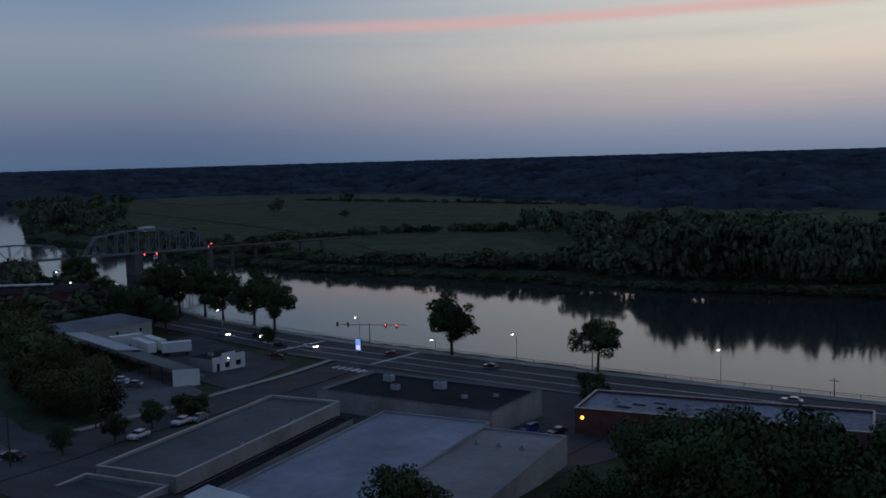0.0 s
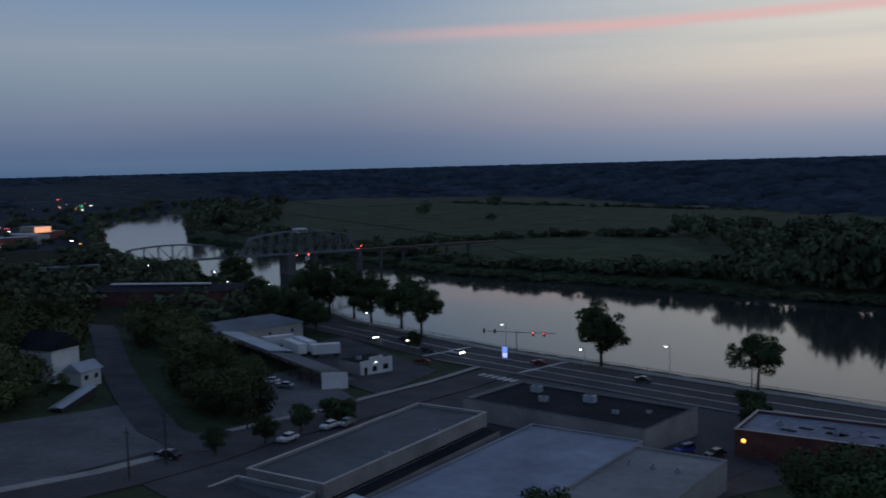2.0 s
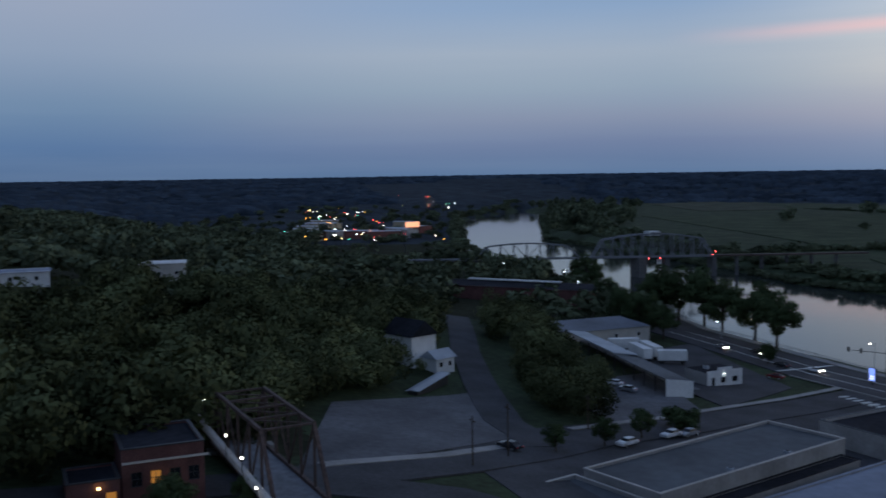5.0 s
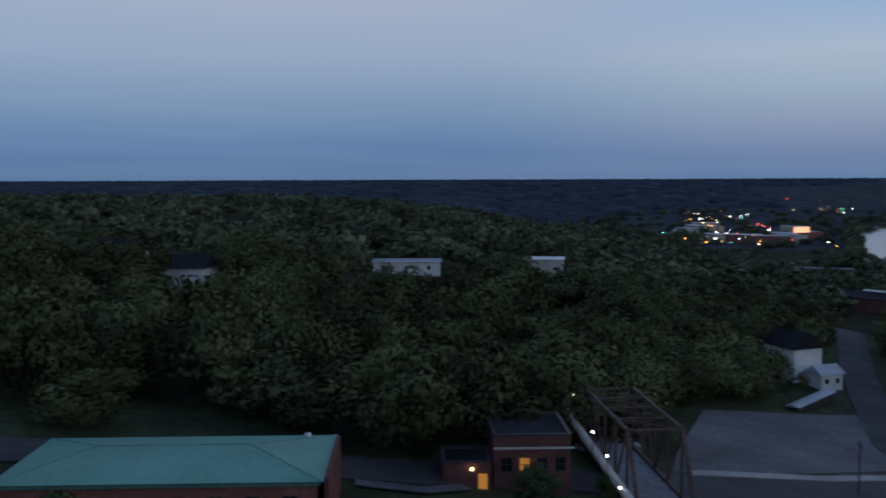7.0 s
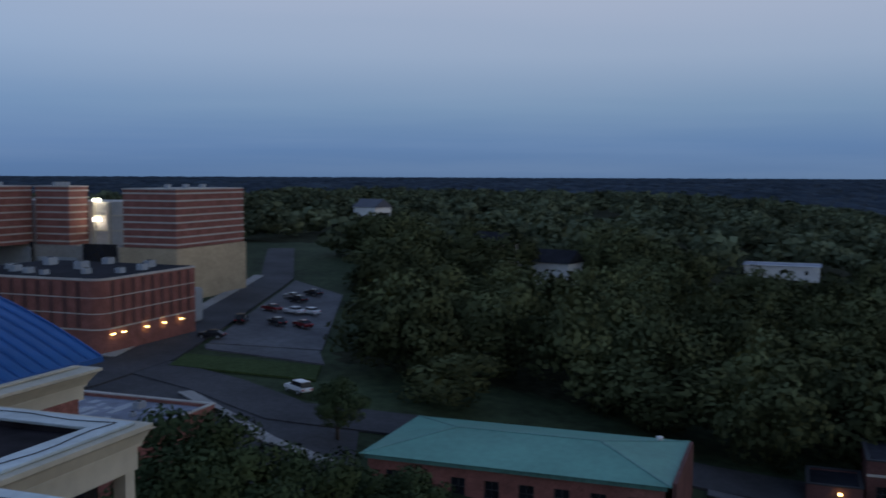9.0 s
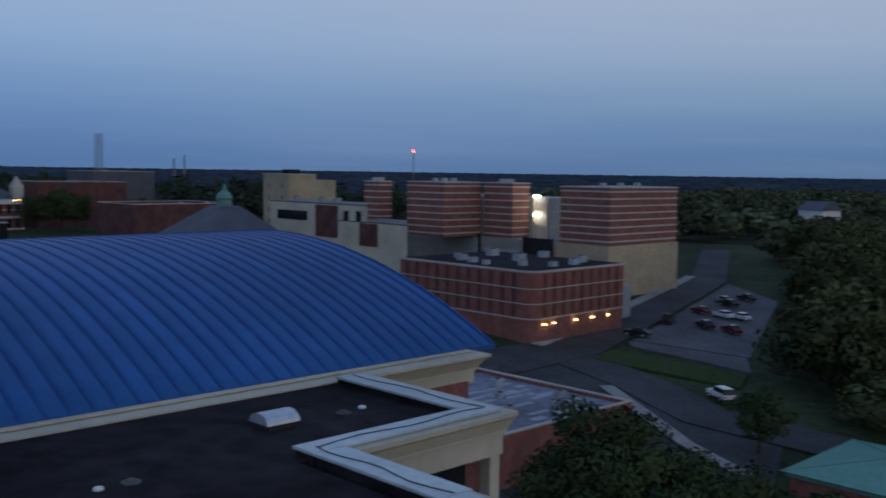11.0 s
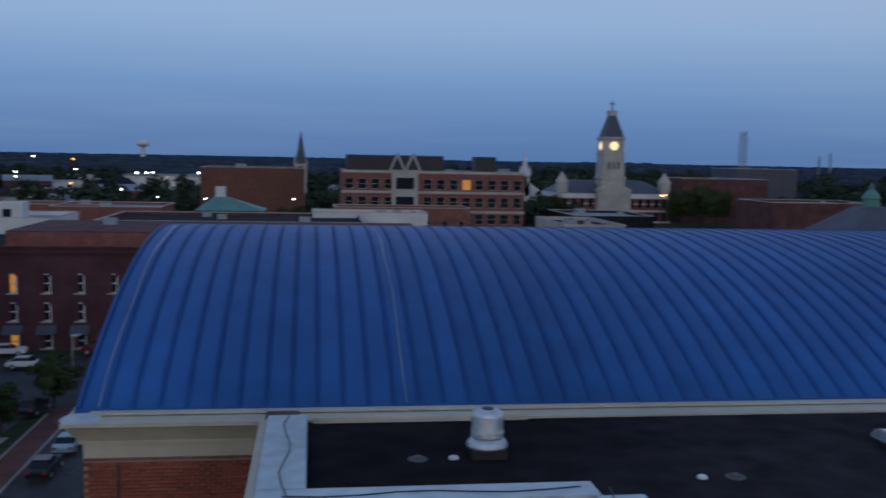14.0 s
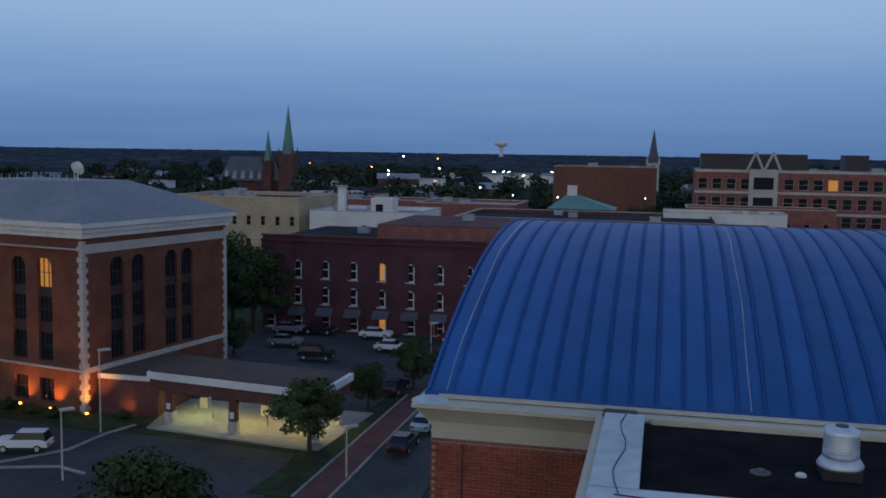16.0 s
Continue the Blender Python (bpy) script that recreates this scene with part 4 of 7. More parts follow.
white_shop()
gabled("brick_warehouse", "long brown brick warehouse with a black roof", (-356, 195, -28.5), 67, 24, 7.8, 1.2, 37.5, M_BRICK_DARK, M_DARK_ROOF)
part("skylight", bar(bmesh.new(), (-376, 178, -18.9), (-342, 204, -18.9), 2.2, 0.5), M_WHITE, bpy.data.objects["brick_warehouse"], "long pale roof monitor")
gabled("white_house", "old two-storey white clapboard house among trees", (-217.5, 86, lz(-217.5, 86)), 10, 8, 7.2, 3.6, 20, M_WHITE, M_DARK_ROOF, wins=3)
gabled("house_wing", "low white side wing of the old house", (-210.5, 90.5, lz(-210.5, 90.5)), 6, 5, 3.4, 1.8, 110, M_WHITE, M_GREY_ROOF, wins=2)
gabled("open_shelter", "long low shelter with a pale metal roof", (-192, 80, lz(-192, 80) - 0.3), 19, 2.2, 2.2, 0.3, -44, M_DARK, M_GREY_ROOF)
for nm, x, y, ln, w, h, ri, turn, wm, rm, lab in (
        ("flat_building", -305, -4, 21, 12, 4.0, 0.3, 88, M_WHITE, M_PALE_ROOF, "long white flat-roofed building among trees"),
        ("flat_building", -341, 43, 17, 14, 6, 0.3, 80, M_STONE, M_WHITE, "pale building with a bright white roof"),
        ("house", -238, -57, 10, 8, 6.5, 3, 75, M_WHITE, M_DARK_ROOF, "white house half hidden by trees"),
        ("house", -254, -79, 12, 9, 7.5, 3, 60, M_STONE, M_DARK_ROOF, "grey-roofed house half hidden by trees"),
        ("house", -386, -175, 13, 10, 9, 3.5, 70, M_WHITE, M_SLATE, "tall white house above the trees")):
    gabled(nm, lab, (x, y, lz(x, y)), ln, w, h, ri, turn, wm, rm, wins=3)


def green_roofed():
    x0, x1, y0, y1, e, t = -105.3, -89.6, -42.3, -11.6, -2.8, -1.35
    g = thing("green_roofed_building", (-97, -27, -9), "long red brick building with a hipped green metal roof", "building")
    holes = [(2 + 3.6 * k, 3.6 + 3.6 * k, -6.3, -4.4) for k in range(8)]
    part("wall", facade(bmesh.new(), (x1, y0), (0, 1), y1 - y0, -10, e - 0.2, holes), M_BRICK, g, "red brick wall")
    for h in holes:
        window(g, (x1, y0), (0, 1), *h, frame_mat=M_DARK)
    part("wall", B(x0, x1 - 0.4, y0, y1, -10, e - 0.2), M_BRICK, g, "red brick wall")
    part("frieze", B(x0 - 0.3, x1 + 0.3, y0 - 0.3, y1 + 0.3, e - 0.55, e - 0.1), M_COPPER, g, "green metal gutter")
    bm = bmesh.new()
    o = 0.7
    xr = (x0 + x1) / 2
    c = [bm.verts.new(p) for p in ((x0 - o, y0 - o, e), (x1 + o, y0 - o, e), (x1 + o, y1 + o, e), (x0 - o, y1 + o, e), (xr, y0 + 7.3, t), (xr, y1 - 7.6, t))]
    for f in ((1, 2, 5, 4), (3, 0, 4, 5), (0, 1, 4), (2, 3, 5), (3, 2, 1, 0)):
        bm.faces.new([c[i] for i in f])
    part("roof", bm, M_GREEN_ROOF, g, "hipped green metal roof")
    ridge = bmesh.new()
    for p, q in ((4, 5), (4, 0), (4, 1), (5, 2), (5, 3)):
        ends = ((x0 - o, y0 - o, e), (x1 + o, y0 - o, e), (x1 + o, y1 + o, e), (x0 - o, y1 + o, e), (xr, y0 + 7.3, t), (xr, y1 - 7.6, t))
        bar(ridge, ends[p], ends[q], 0.22, 0.1)
    part("ridge_cap", ridge, M_COPPER, g, "dark green ridge capping")
    part("end_wall", B(x0 + 0.5, x1 + 0.3, y1 + 0.75, y1 + 1.15, -10, e + 0.3), M_BRICK_DARK, g, "brick end wall above the eave")
    part("chimney_pipe", lathe_at(bmesh.new(), -103.4, -13.9, e - 0.1, ((0.25, 0), (0.25, 0.7), (0.36, 0.75), (0.36, 1.0), (0.05, 1.1)), 12), M_WHITE, g)


green_roofed()


def roadside_brick():
    g = thing("brick_house", (-118, 12, -12), "dark brick roadside tavern with lit windows", "building")
    shell(g, -124, -113, 7.5, 17.0, -13, -5.2, M_BRICK_DARK, M_DARK_ROOF, 0.2, {"e": [(1 + 2.2 * k, 2.3 + 2.2 * k, -9.6, -7.8) for k in range(4)]}, cap_mat=M_DARK)
    for k in range(4):
        window(g, (-113, 7.5), (0, 1), 1 + 2.2 * k, 2.3 + 2.2 * k, -9.6, -7.8, lit=k == 1, frame_mat=M_DARK)
    shell(g, -119, -112, 1.3, 7.2, -13, -8.2, M_BRICK_DARK, M_DARK_ROOF, 0.2, cap_mat=M_DARK)
    part("string_course", B(-112.95, -112.8, 7.5, 17.5, -6.7, -6.45), M_STONE, g)
    part("door", B(-111.98, -111.9, 5.6, 6.7, -11.5, -9.4), G_WINDOW, g, "lit doorway")
    for y in (4.8, 12.5):
        lamp = thing("wall_lamp", (-111.7, y, -8.9), "small lit amber wall lamp", "lamp", "tavern lamps")
        local("bulb", lathe(bmesh.new(), ((0.05, 0), (0.16, 0.1), (0.16, 0.25), (0.03, 0.3)), 10), G_YELLOW, lamp)


roadside_brick()


def member_truss(parent, a, b, height, width, panels, material, polygonal=True, deck=True, bottom=0.35):
    """A through truss between deck points a and b: two side frames, each chord, post and brace a part; portal and top bracing."""
    a, b = Vector(a), Vector(b)
    d = (b - a).normalized()
    s = Vector((-d.y, d.x, 0)).normalized() * width / 2
    L_ = (b - a).length

    def P(k, side, up):
        return a + d * L_ * k / panels + s * side + Vector((0, 0, up))

    def H(k):
        if k == 0 or k == panels:
            return 0.0
        q = abs(k / panels - 0.5) * 2
        return height * (1 - (0.34 * q * q if polygonal else 0))
    t = max(0.3, height * 0.045)
    for side in (-1, 1):
        for k in range(panels):
            part("top_chord", bar(bmesh.new(), P(k, side, H(k)), P(k + 1, side, H(k + 1)), t * 1.2), material, parent)
            if 0 < k:
                part("post", bar(bmesh.new(), P(k, side, 0), P(k, side, H(k)), t * 0.8), material, parent)
            if 0 < k < panels - 1:
                up = k < panels / 2
                part("brace", bar(bmesh.new(), P(k, side, H(k) if up else 0), P(k + 1, side, 0 if up else H(k + 1)), t * 0.55), material, parent)
        part("bottom_chord", bar(bmesh.new(), P(0, side, 0), P(panels, side, 0), t * 1.3), material, parent)
    for k in range(1, panels):
        part("top_strut", bar(bmesh.new(), P(k, -1, H(k)), P(k, 1, H(k)), t * 0.7), material, parent)
        if k < panels - 1:
            part("top_brace", bar(bmesh.new(), P(k, -1, H(k)), P(k + 1, 1, H(k + 1)), t * 0.4), material, parent)
    if deck:
        bm = bmesh.new()
        bar(bm, a + Vector((0, 0, -bottom)), b + Vector((0, 0, -bottom)), width * 0.9, 0.5)
        part("deck", bm, M_IRON, parent)


def pier(parent, x, y, z0, z1, r):
    part("pier", prism(bmesh.new(), [(x - r, y - r * 0.6), (x + r, y - r * 0.6), (x + r, y + r * 0.6), (x - r, y + r * 0.6)], z0, z1), M_PIER, parent, "weathered concrete pier")


def river_bridge():
    g = thing("railway_bridge", (-470, 320, -36), "dark steel railway truss bridge with a swing span", "bridge")
    def along(s):
        """Deck point s metres from the near end."""
        return (-507 + 0.375 * s, 250.3 + 0.927 * s, -24.0)
    member_truss(g, along(-6), along(57), 9, 6, 8, M_IRON)
    member_truss(g, along(64), along(136), 13.5, 6, 12, M_IRON)
    part("deck", bar(bmesh.new(), along(57), along(64), 5.5, 1.0), M_IRON, g)
    part("trestle", bar(bmesh.new(), along(136), along(230), 4.0, 1.0), M_RUST, g)
    part("trestle", bar(bmesh.new(), along(-150), along(-6), 5.0, 1.2), M_IRON, g)
    for s, r in ((60, 3.0), (92, 4.6), (108, 2.4), (136, 2.6), (-6, 2.5)):
        x, y, z = along(s)
        pier(g, x, y, -40, -24.6, r)
    for k in range(1, 6):
        x, y, z = along(136 + 15 * k)
        pier(g, x, y, -40, -24.7, 1.0)
    x, y, z = along(100)
    cb = part("operator_cabin", B(x - 2.5, x + 2.5, y - 4, y + 4, -11.6, -8.9, bevel=0.1), M_STEEL, g, "pale control cabin on the truss")
    for k in range(4):
        part("cabin_window", B(x + 2.5, x + 2.56, y - 3.4 + 1.8 * k, y - 2.3 + 1.8 * k, -10.8, -9.6), M_GLASS, cb)
    x, y, z = along(102)
    mk = part("marker_board", B(x + 3.6, x + 3.9, y - 1.3, y + 1.3, -34, -25.5), M_WHITE, g, "white gauge board")
    for k in range(4):
        part("gauge_bar", B(x + 3.9, x + 3.96, y - 0.7, y + 0.5, -33 + 2 * k, -32 + 2 * k), M_DARK, mk)
    for s, dz in ((134, 0.8), (136, 2.4), (96, -1.2), (103, -0.9)):
        x, y, z = along(s)
        part("signal_lamp", lathe_at(bmesh.new(), x + 3.4, y, z + dz, ((0.1, 0), (0.28, 0.15), (0.28, 0.45), (0.1, 0.6)), 10), G_RED, g, "red navigation light")


river_bridge()


def rail_truss():
    g = thing("truss_bridge", (-117, 26, -12), "rusty steel truss railway bridge over the street", "bridge")
    member_truss(g, (-138, 25.5, -12.0), (-106.5, 27.3, -12.6), 8.3, 6.8, 6, M_RUST, polygonal=False)
    part("walkway", bar(bmesh.new(), (-136, 20.4, -8.2), (-97, 23.0, -11.2), 1.0, 0.2), M_STONE, g, "pale walkway beside the track")
    for k in range(12):
        t = k / 11
        part("walkway_post", bar(bmesh.new(), (-136 + 39 * t, 20.1 + 2.6 * t, -8.2 - 3 * t), (-136 + 39 * t, 20.1 + 2.6 * t, -7.0 - 3 * t), 0.08), M_STONE, g)
    part("walkway_rail", bar(bmesh.new(), (-136, 20.1, -7.3), (-97, 22.7, -10.3), 0.7, 0.06), M_STONE, g)
    for x in (-136, -107.5):
        part("abutment", B(x - 1.2, x + 1.2, 21.5, 31, lz(x, 25) - 1, -12.8), M_CONCRETE, g)
    for x, y, z in ((-118, 20.6, -6.0), (-112, 21.3, -7.4), (-131, 20.3, -4.2), (-106, 21.6, -9.4)):
        lamp = thing("bridge_lamp", (x, y, z - 3.4), "small lit lamp on a post beside the bridge", "lamp", "bridge lamps")
        local("post", bar(bmesh.new(), (0, 0, 0), (0, 0, 3.3), 0.12, sides=8), M_DARK, lamp)
        local("lantern", lathe(bmesh.new(), ((0.05, 3.25), (0.13, 3.32), (0.13, 3.44), (0.05, 3.52)), 10), G_WHITE, lamp)


rail_truss()


# ---- campus blocks beyond the hall ----
def banded_block(parent, x0, x1, y0, y1, z0, z1, bands, proud=0.06):
    """A brick block with thin pale stone courses."""
    part("wall", B(x0, x1, y0, y1, z0, z1), M_BRICK, parent, "red brick wall")
    for k in range(bands):
        z = z0 + (z1 - z0) * (k + 0.5) / bands
        part("stone_course", B(x0 - proud, x1 + proud, y0 - proud, y1 + proud, z - 0.16, z + 0.16), M_STONE, parent, "thin pale stone course")


def campus():
    g = thing("brick_block", (-125, -112, -1.5), "low red brick building with thin pale bands and rounded corner", "building", "campus buildings")
    x0, x1, y0, y1, zb, zt = -138, -114, -127.5, -96.6, -3, 10.6
    r = 2.2
    ring = [(x0, y0), (x1, y0)] + [(x1 - r + r * math.cos(a), y1 - r + r * math.sin(a)) for a in [k * math.pi / 12 for k in range(7)]] + [(x0, y1)]
    part("wall", prism(bmesh.new(), ring, zb, zt), M_BRICK, g, "red brick wall")

    def grown(o):
        return [(x0, y0), (x1 + o, y0)] + [(x1 - r + (r + o) * math.cos(a), y1 - r + (r + o) * math.sin(a)) for a in [k * math.pi / 12 for k in range(7)]] + [(x0 - o, y1 + o)]
    for z, h in ((zt - 0.1, 0.3), (7.9, 0.14), (5.5, 0.14), (3.1, 0.2)):
        part("stone_course", prism(bmesh.new(), grown(0.08), z, z + h), M_STONE, g, "thin pale stone course")
    part("roof", prism(bmesh.new(), [(x + (0.4 if x < -126 else -0.4), y + (0.4 if y < -112 else -0.4)) for x, y in ring], zt + 0.205, zt + 0.26), M_DARK_ROOF, g, "black flat roof")
    for k in range(9):
        x = x0 + 1.5 + 2.4 * k
        part("pilaster", B(x, x + 0.9, y1, y1 + 0.05, 3.4, 10.3), M_BRICK_DARK, g)
    for k in range(11):
        y = y0 + 1.5 + 2.5 * k
        part("pilaster", B(x1, x1 + 0.05, y, y + 0.9, 3.4, 10.3), M_BRICK_DARK, g)
    for x, y, s in ((-120, -104, 2.0), (-126, -110, 3.0), (-133, -102, 2.6), (-130, -120, 3), (-119, -117, 2.4), (-116.5, -109, 1.8), (-117.5, -113, 2.2), (-123, -100, 2.0), (-128.5, -100, 2.4), (-122, -121, 2.0), (-135, -112, 2.6)):
        roof_unit(g, x, y, zt + 0.25, s * 0.7)
    for x, y in ((-116.5, y1 + 0.35), (-118.9, y1 + 0.35), (-124.5, y1 + 0.35), (-129.0, y1 + 0.35), (-133.5, y1 + 0.35)):
        lamp = thing("wall_lamp", (x, y, 2.3), "lit amber wall lamp on red brick", "lamp", "campus wall lamps")
        local("lens", B(-0.28, 0.28, -0.16, 0.1, 0, 0.1), G_YELLOW, lamp)
    t = thing("brick_towers", (-165, -145, 0), "tall red brick towers with pale horizontal bands on a tan base", "building", "campus buildings")
    for a, b, c, d, zz in ((-186, -161, -129.3, -116.5, 23.2), (-167, -161, -151.6, -143.0, 23.6), (-162, -150, -165.5, -153.4, 23.6), (-154, -150, -181, -175.5, 23.4)):
        banded_block(t, a, b, c, d, 11.5, zz, 8)
        part("parapet", B(a - 0.1, b + 0.1, c - 0.1, d + 0.1, zz, zz + 0.25), M_STONE, t)
        for k in range(3):
            roof_unit(t, a + (b - a) * (0.25 + 0.25 * k), (c + d) / 2, zz + 0.25, 1.3)
    part("base_wall", B(-186.3, -160.5, -130.0, -116.2, -2, 11.4), M_TAN, t, "tan masonry base")
    part("base_wall", B(-186.2, -160.7, -186, -130.1, -2, 11.4), M_CONCRETE, t, "grey concrete base")
    part("link_wall", B(-180, -167.1, -172, -129.4, 11.4, 20.5), M_STONE, t, "pale concrete link")
    for y in (-141.5, -137.5, -133.5):
        part("link_pier", B(-167.1, -166.6, y - 0.3, y + 0.3, 11.4, 20.2), M_CREAM, t, "cream pier")
    for z in (14.2, 17.4):
        part("link_sill", B(-167.1, -166.8, -142.8, -130, z, z + 0.3), M_CREAM, t)
    part('blue_panel', B(-160.3, -160.0, -165, -152.5, 6.5, 11.0), M_GREY_ROOF, t, 'pale blue-grey louvred panel')
    part('blue_panel', B(-160.3, -160.0, -150.5, -140.5, 4.5, 9.0), M_GREY_ROOF, t, 'pale blue-grey louvred panel')
    part('dust_collector', B(-147, -142, -106, -101, 0, 6.0, bevel=0.3), M_GREY_ROOF, t, 'grey metal plant unit')
    for y0, y1, z in ((-139.0, -130.5, 12.0), (-152.8, -151.8, 12.0)):
        part("glazing", B(-160.4, -160.2, y0, y1, 4, z), M_GLASS, t)
    for k, (y, z) in enumerate(((-140.2, 20.6), (-140.2, 16.4), (-168.5, 20.8))):
        lamp = thing("flood_lamp", (-166.4, y, z), "bright lit flood lamp on the wall", "lamp", "flood lamps")
        local("lens", B(-0.1, 0.3, -0.8, 0.8, 0, 0.55), G_WHITE, lamp)
    c = thing("cream_building", (-128, -155, 0), "cream panelled building with brown panels", "building", "campus buildings")
    low = [(-124, -158), (-124, -136.8), (-136, -150.2), (-136, -158)]
    high = [(-124.2, -183), (-124.2, -149), (-136, -163.3), (-136, -183)]
    part("wall", prism(bmesh.new(), low, -2, 15.6), M_CREAM, c)
    part("wall", prism(bmesh.new(), high, -2, 18.9), M_CREAM, c)
    part("brown_panel", B(-124.1, -123.8, -151, -145.5, 11, 15.5), M_BRICK_DARK, c)
    part("brown_panel", B(-124.25, -124.05, -166, -158.5, 12, 18.7), M_BRICK_DARK, c)
    part("window_band", B(-124.3, -124.05, -180, -169, 15.2, 17.2), M_GLASS, c)
    for y in (-156.5, -152.5):
        part("window", B(-124.3, -124.05, y, y + 1.6, 15.8, 17.8), M_GLASS, c)
    part("coping", prism(bmesh.new(), high, 18.9, 19.1), M_DARK, c)
    part("coping", prism(bmesh.new(), low, 15.6, 15.8), M_DARK, c)
    for x, y in ((-128, -178), (-129, -170), (-130, -166)):
        roof_unit(c, x, y, 19.1, 1.6)
    n = thing("tan_building", (-178, -243, 0), "tall tan brick building", "building", "downtown buildings")
    part("wall", B(-182, -172, -257, -243, 0, 24.4), M_TAN, n)
    part("wall", B(-190, -182.1, -256, -243.5, 0, 22.8), M_TAN, n)
    part("coping", B(-182.2, -171.8, -257.2, -242.8, 24.4, 24.7), M_STONE, n)
    part("penthouse", B(-181, -177, -254, -250, 24.7, 26), M_DARK_ROOF, n)
    for j in range(4):
        for y in (-254.5, -247.5):
            part("window", B(-172.02, -171.9, y, y + 1.2, 9 + 3.7 * j, 10.6 + 3.7 * j), M_TAN_ROOF, n)


campus()
lowroof = thing("low_building", (-62, -62, 0), "low brick building with a pale patched flat roof", "building")
shell(lowroof, -82, -58, -78, -56, -6, 2.5, M_BRICK, M_PATCHED, 0.35, roof_label="grey patched flat roof")
rq = random.Random(12)
for k in range(60):
    x, y, a, b = rq.uniform(-80, -60), rq.uniform(-76, -58), rq.uniform(0.3, 1.6), rq.uniform(0.15, 0.5)
    part("roof_patch", B(x - a, x + a, y - b, y + b, 2.49, 2.505 + 0.0004 * k), M_GREY_ROOF, lowroof)
for x, y, s in ((-70, -62, 1.2), (-66, -66, 1.0), (-74, -67, 1.0), (-79, -63, 1.2), (-78, -71, 1.4), (-72, -72, 0.9), (-63, -62, 1.6), (-67, -71, 0.8), (-76, -61.5, 0.7)):
    roof_unit(lowroof, x, y, 2.5, s)


# ---- hotel and long brick row ----
def arch_head(bm, o, u, a, b, zs, zt, depth=0.0):
    """The two brick spandrels that round the top of an opening."""
    n = Vector((u[1], -u[0], 0))
    U = Vector((u[0], u[1], 0))
    c, r = (a + b) / 2, (b - a) / 2
    K = 6

    def P(s, z):
        return bm.verts.new(Vector((o[0], o[1], 0)) + U * s + n * 0.004 + Vector((0, 0, z)))
    for sg in (-1, 1):
        for k in range(K):
            a0, a1 = math.pi / 2 * k / K, math.pi / 2 * (k + 1) / K
            p0, p1 = (c + sg * r * math.cos(a0), zs + r * math.sin(a0)), (c + sg * r * math.cos(a1), zs + r * math.sin(a1))
            bm.faces.new((P(*p0), P(p0[0], zt), P(p1[0], zt), P(*p1)))
    return bm


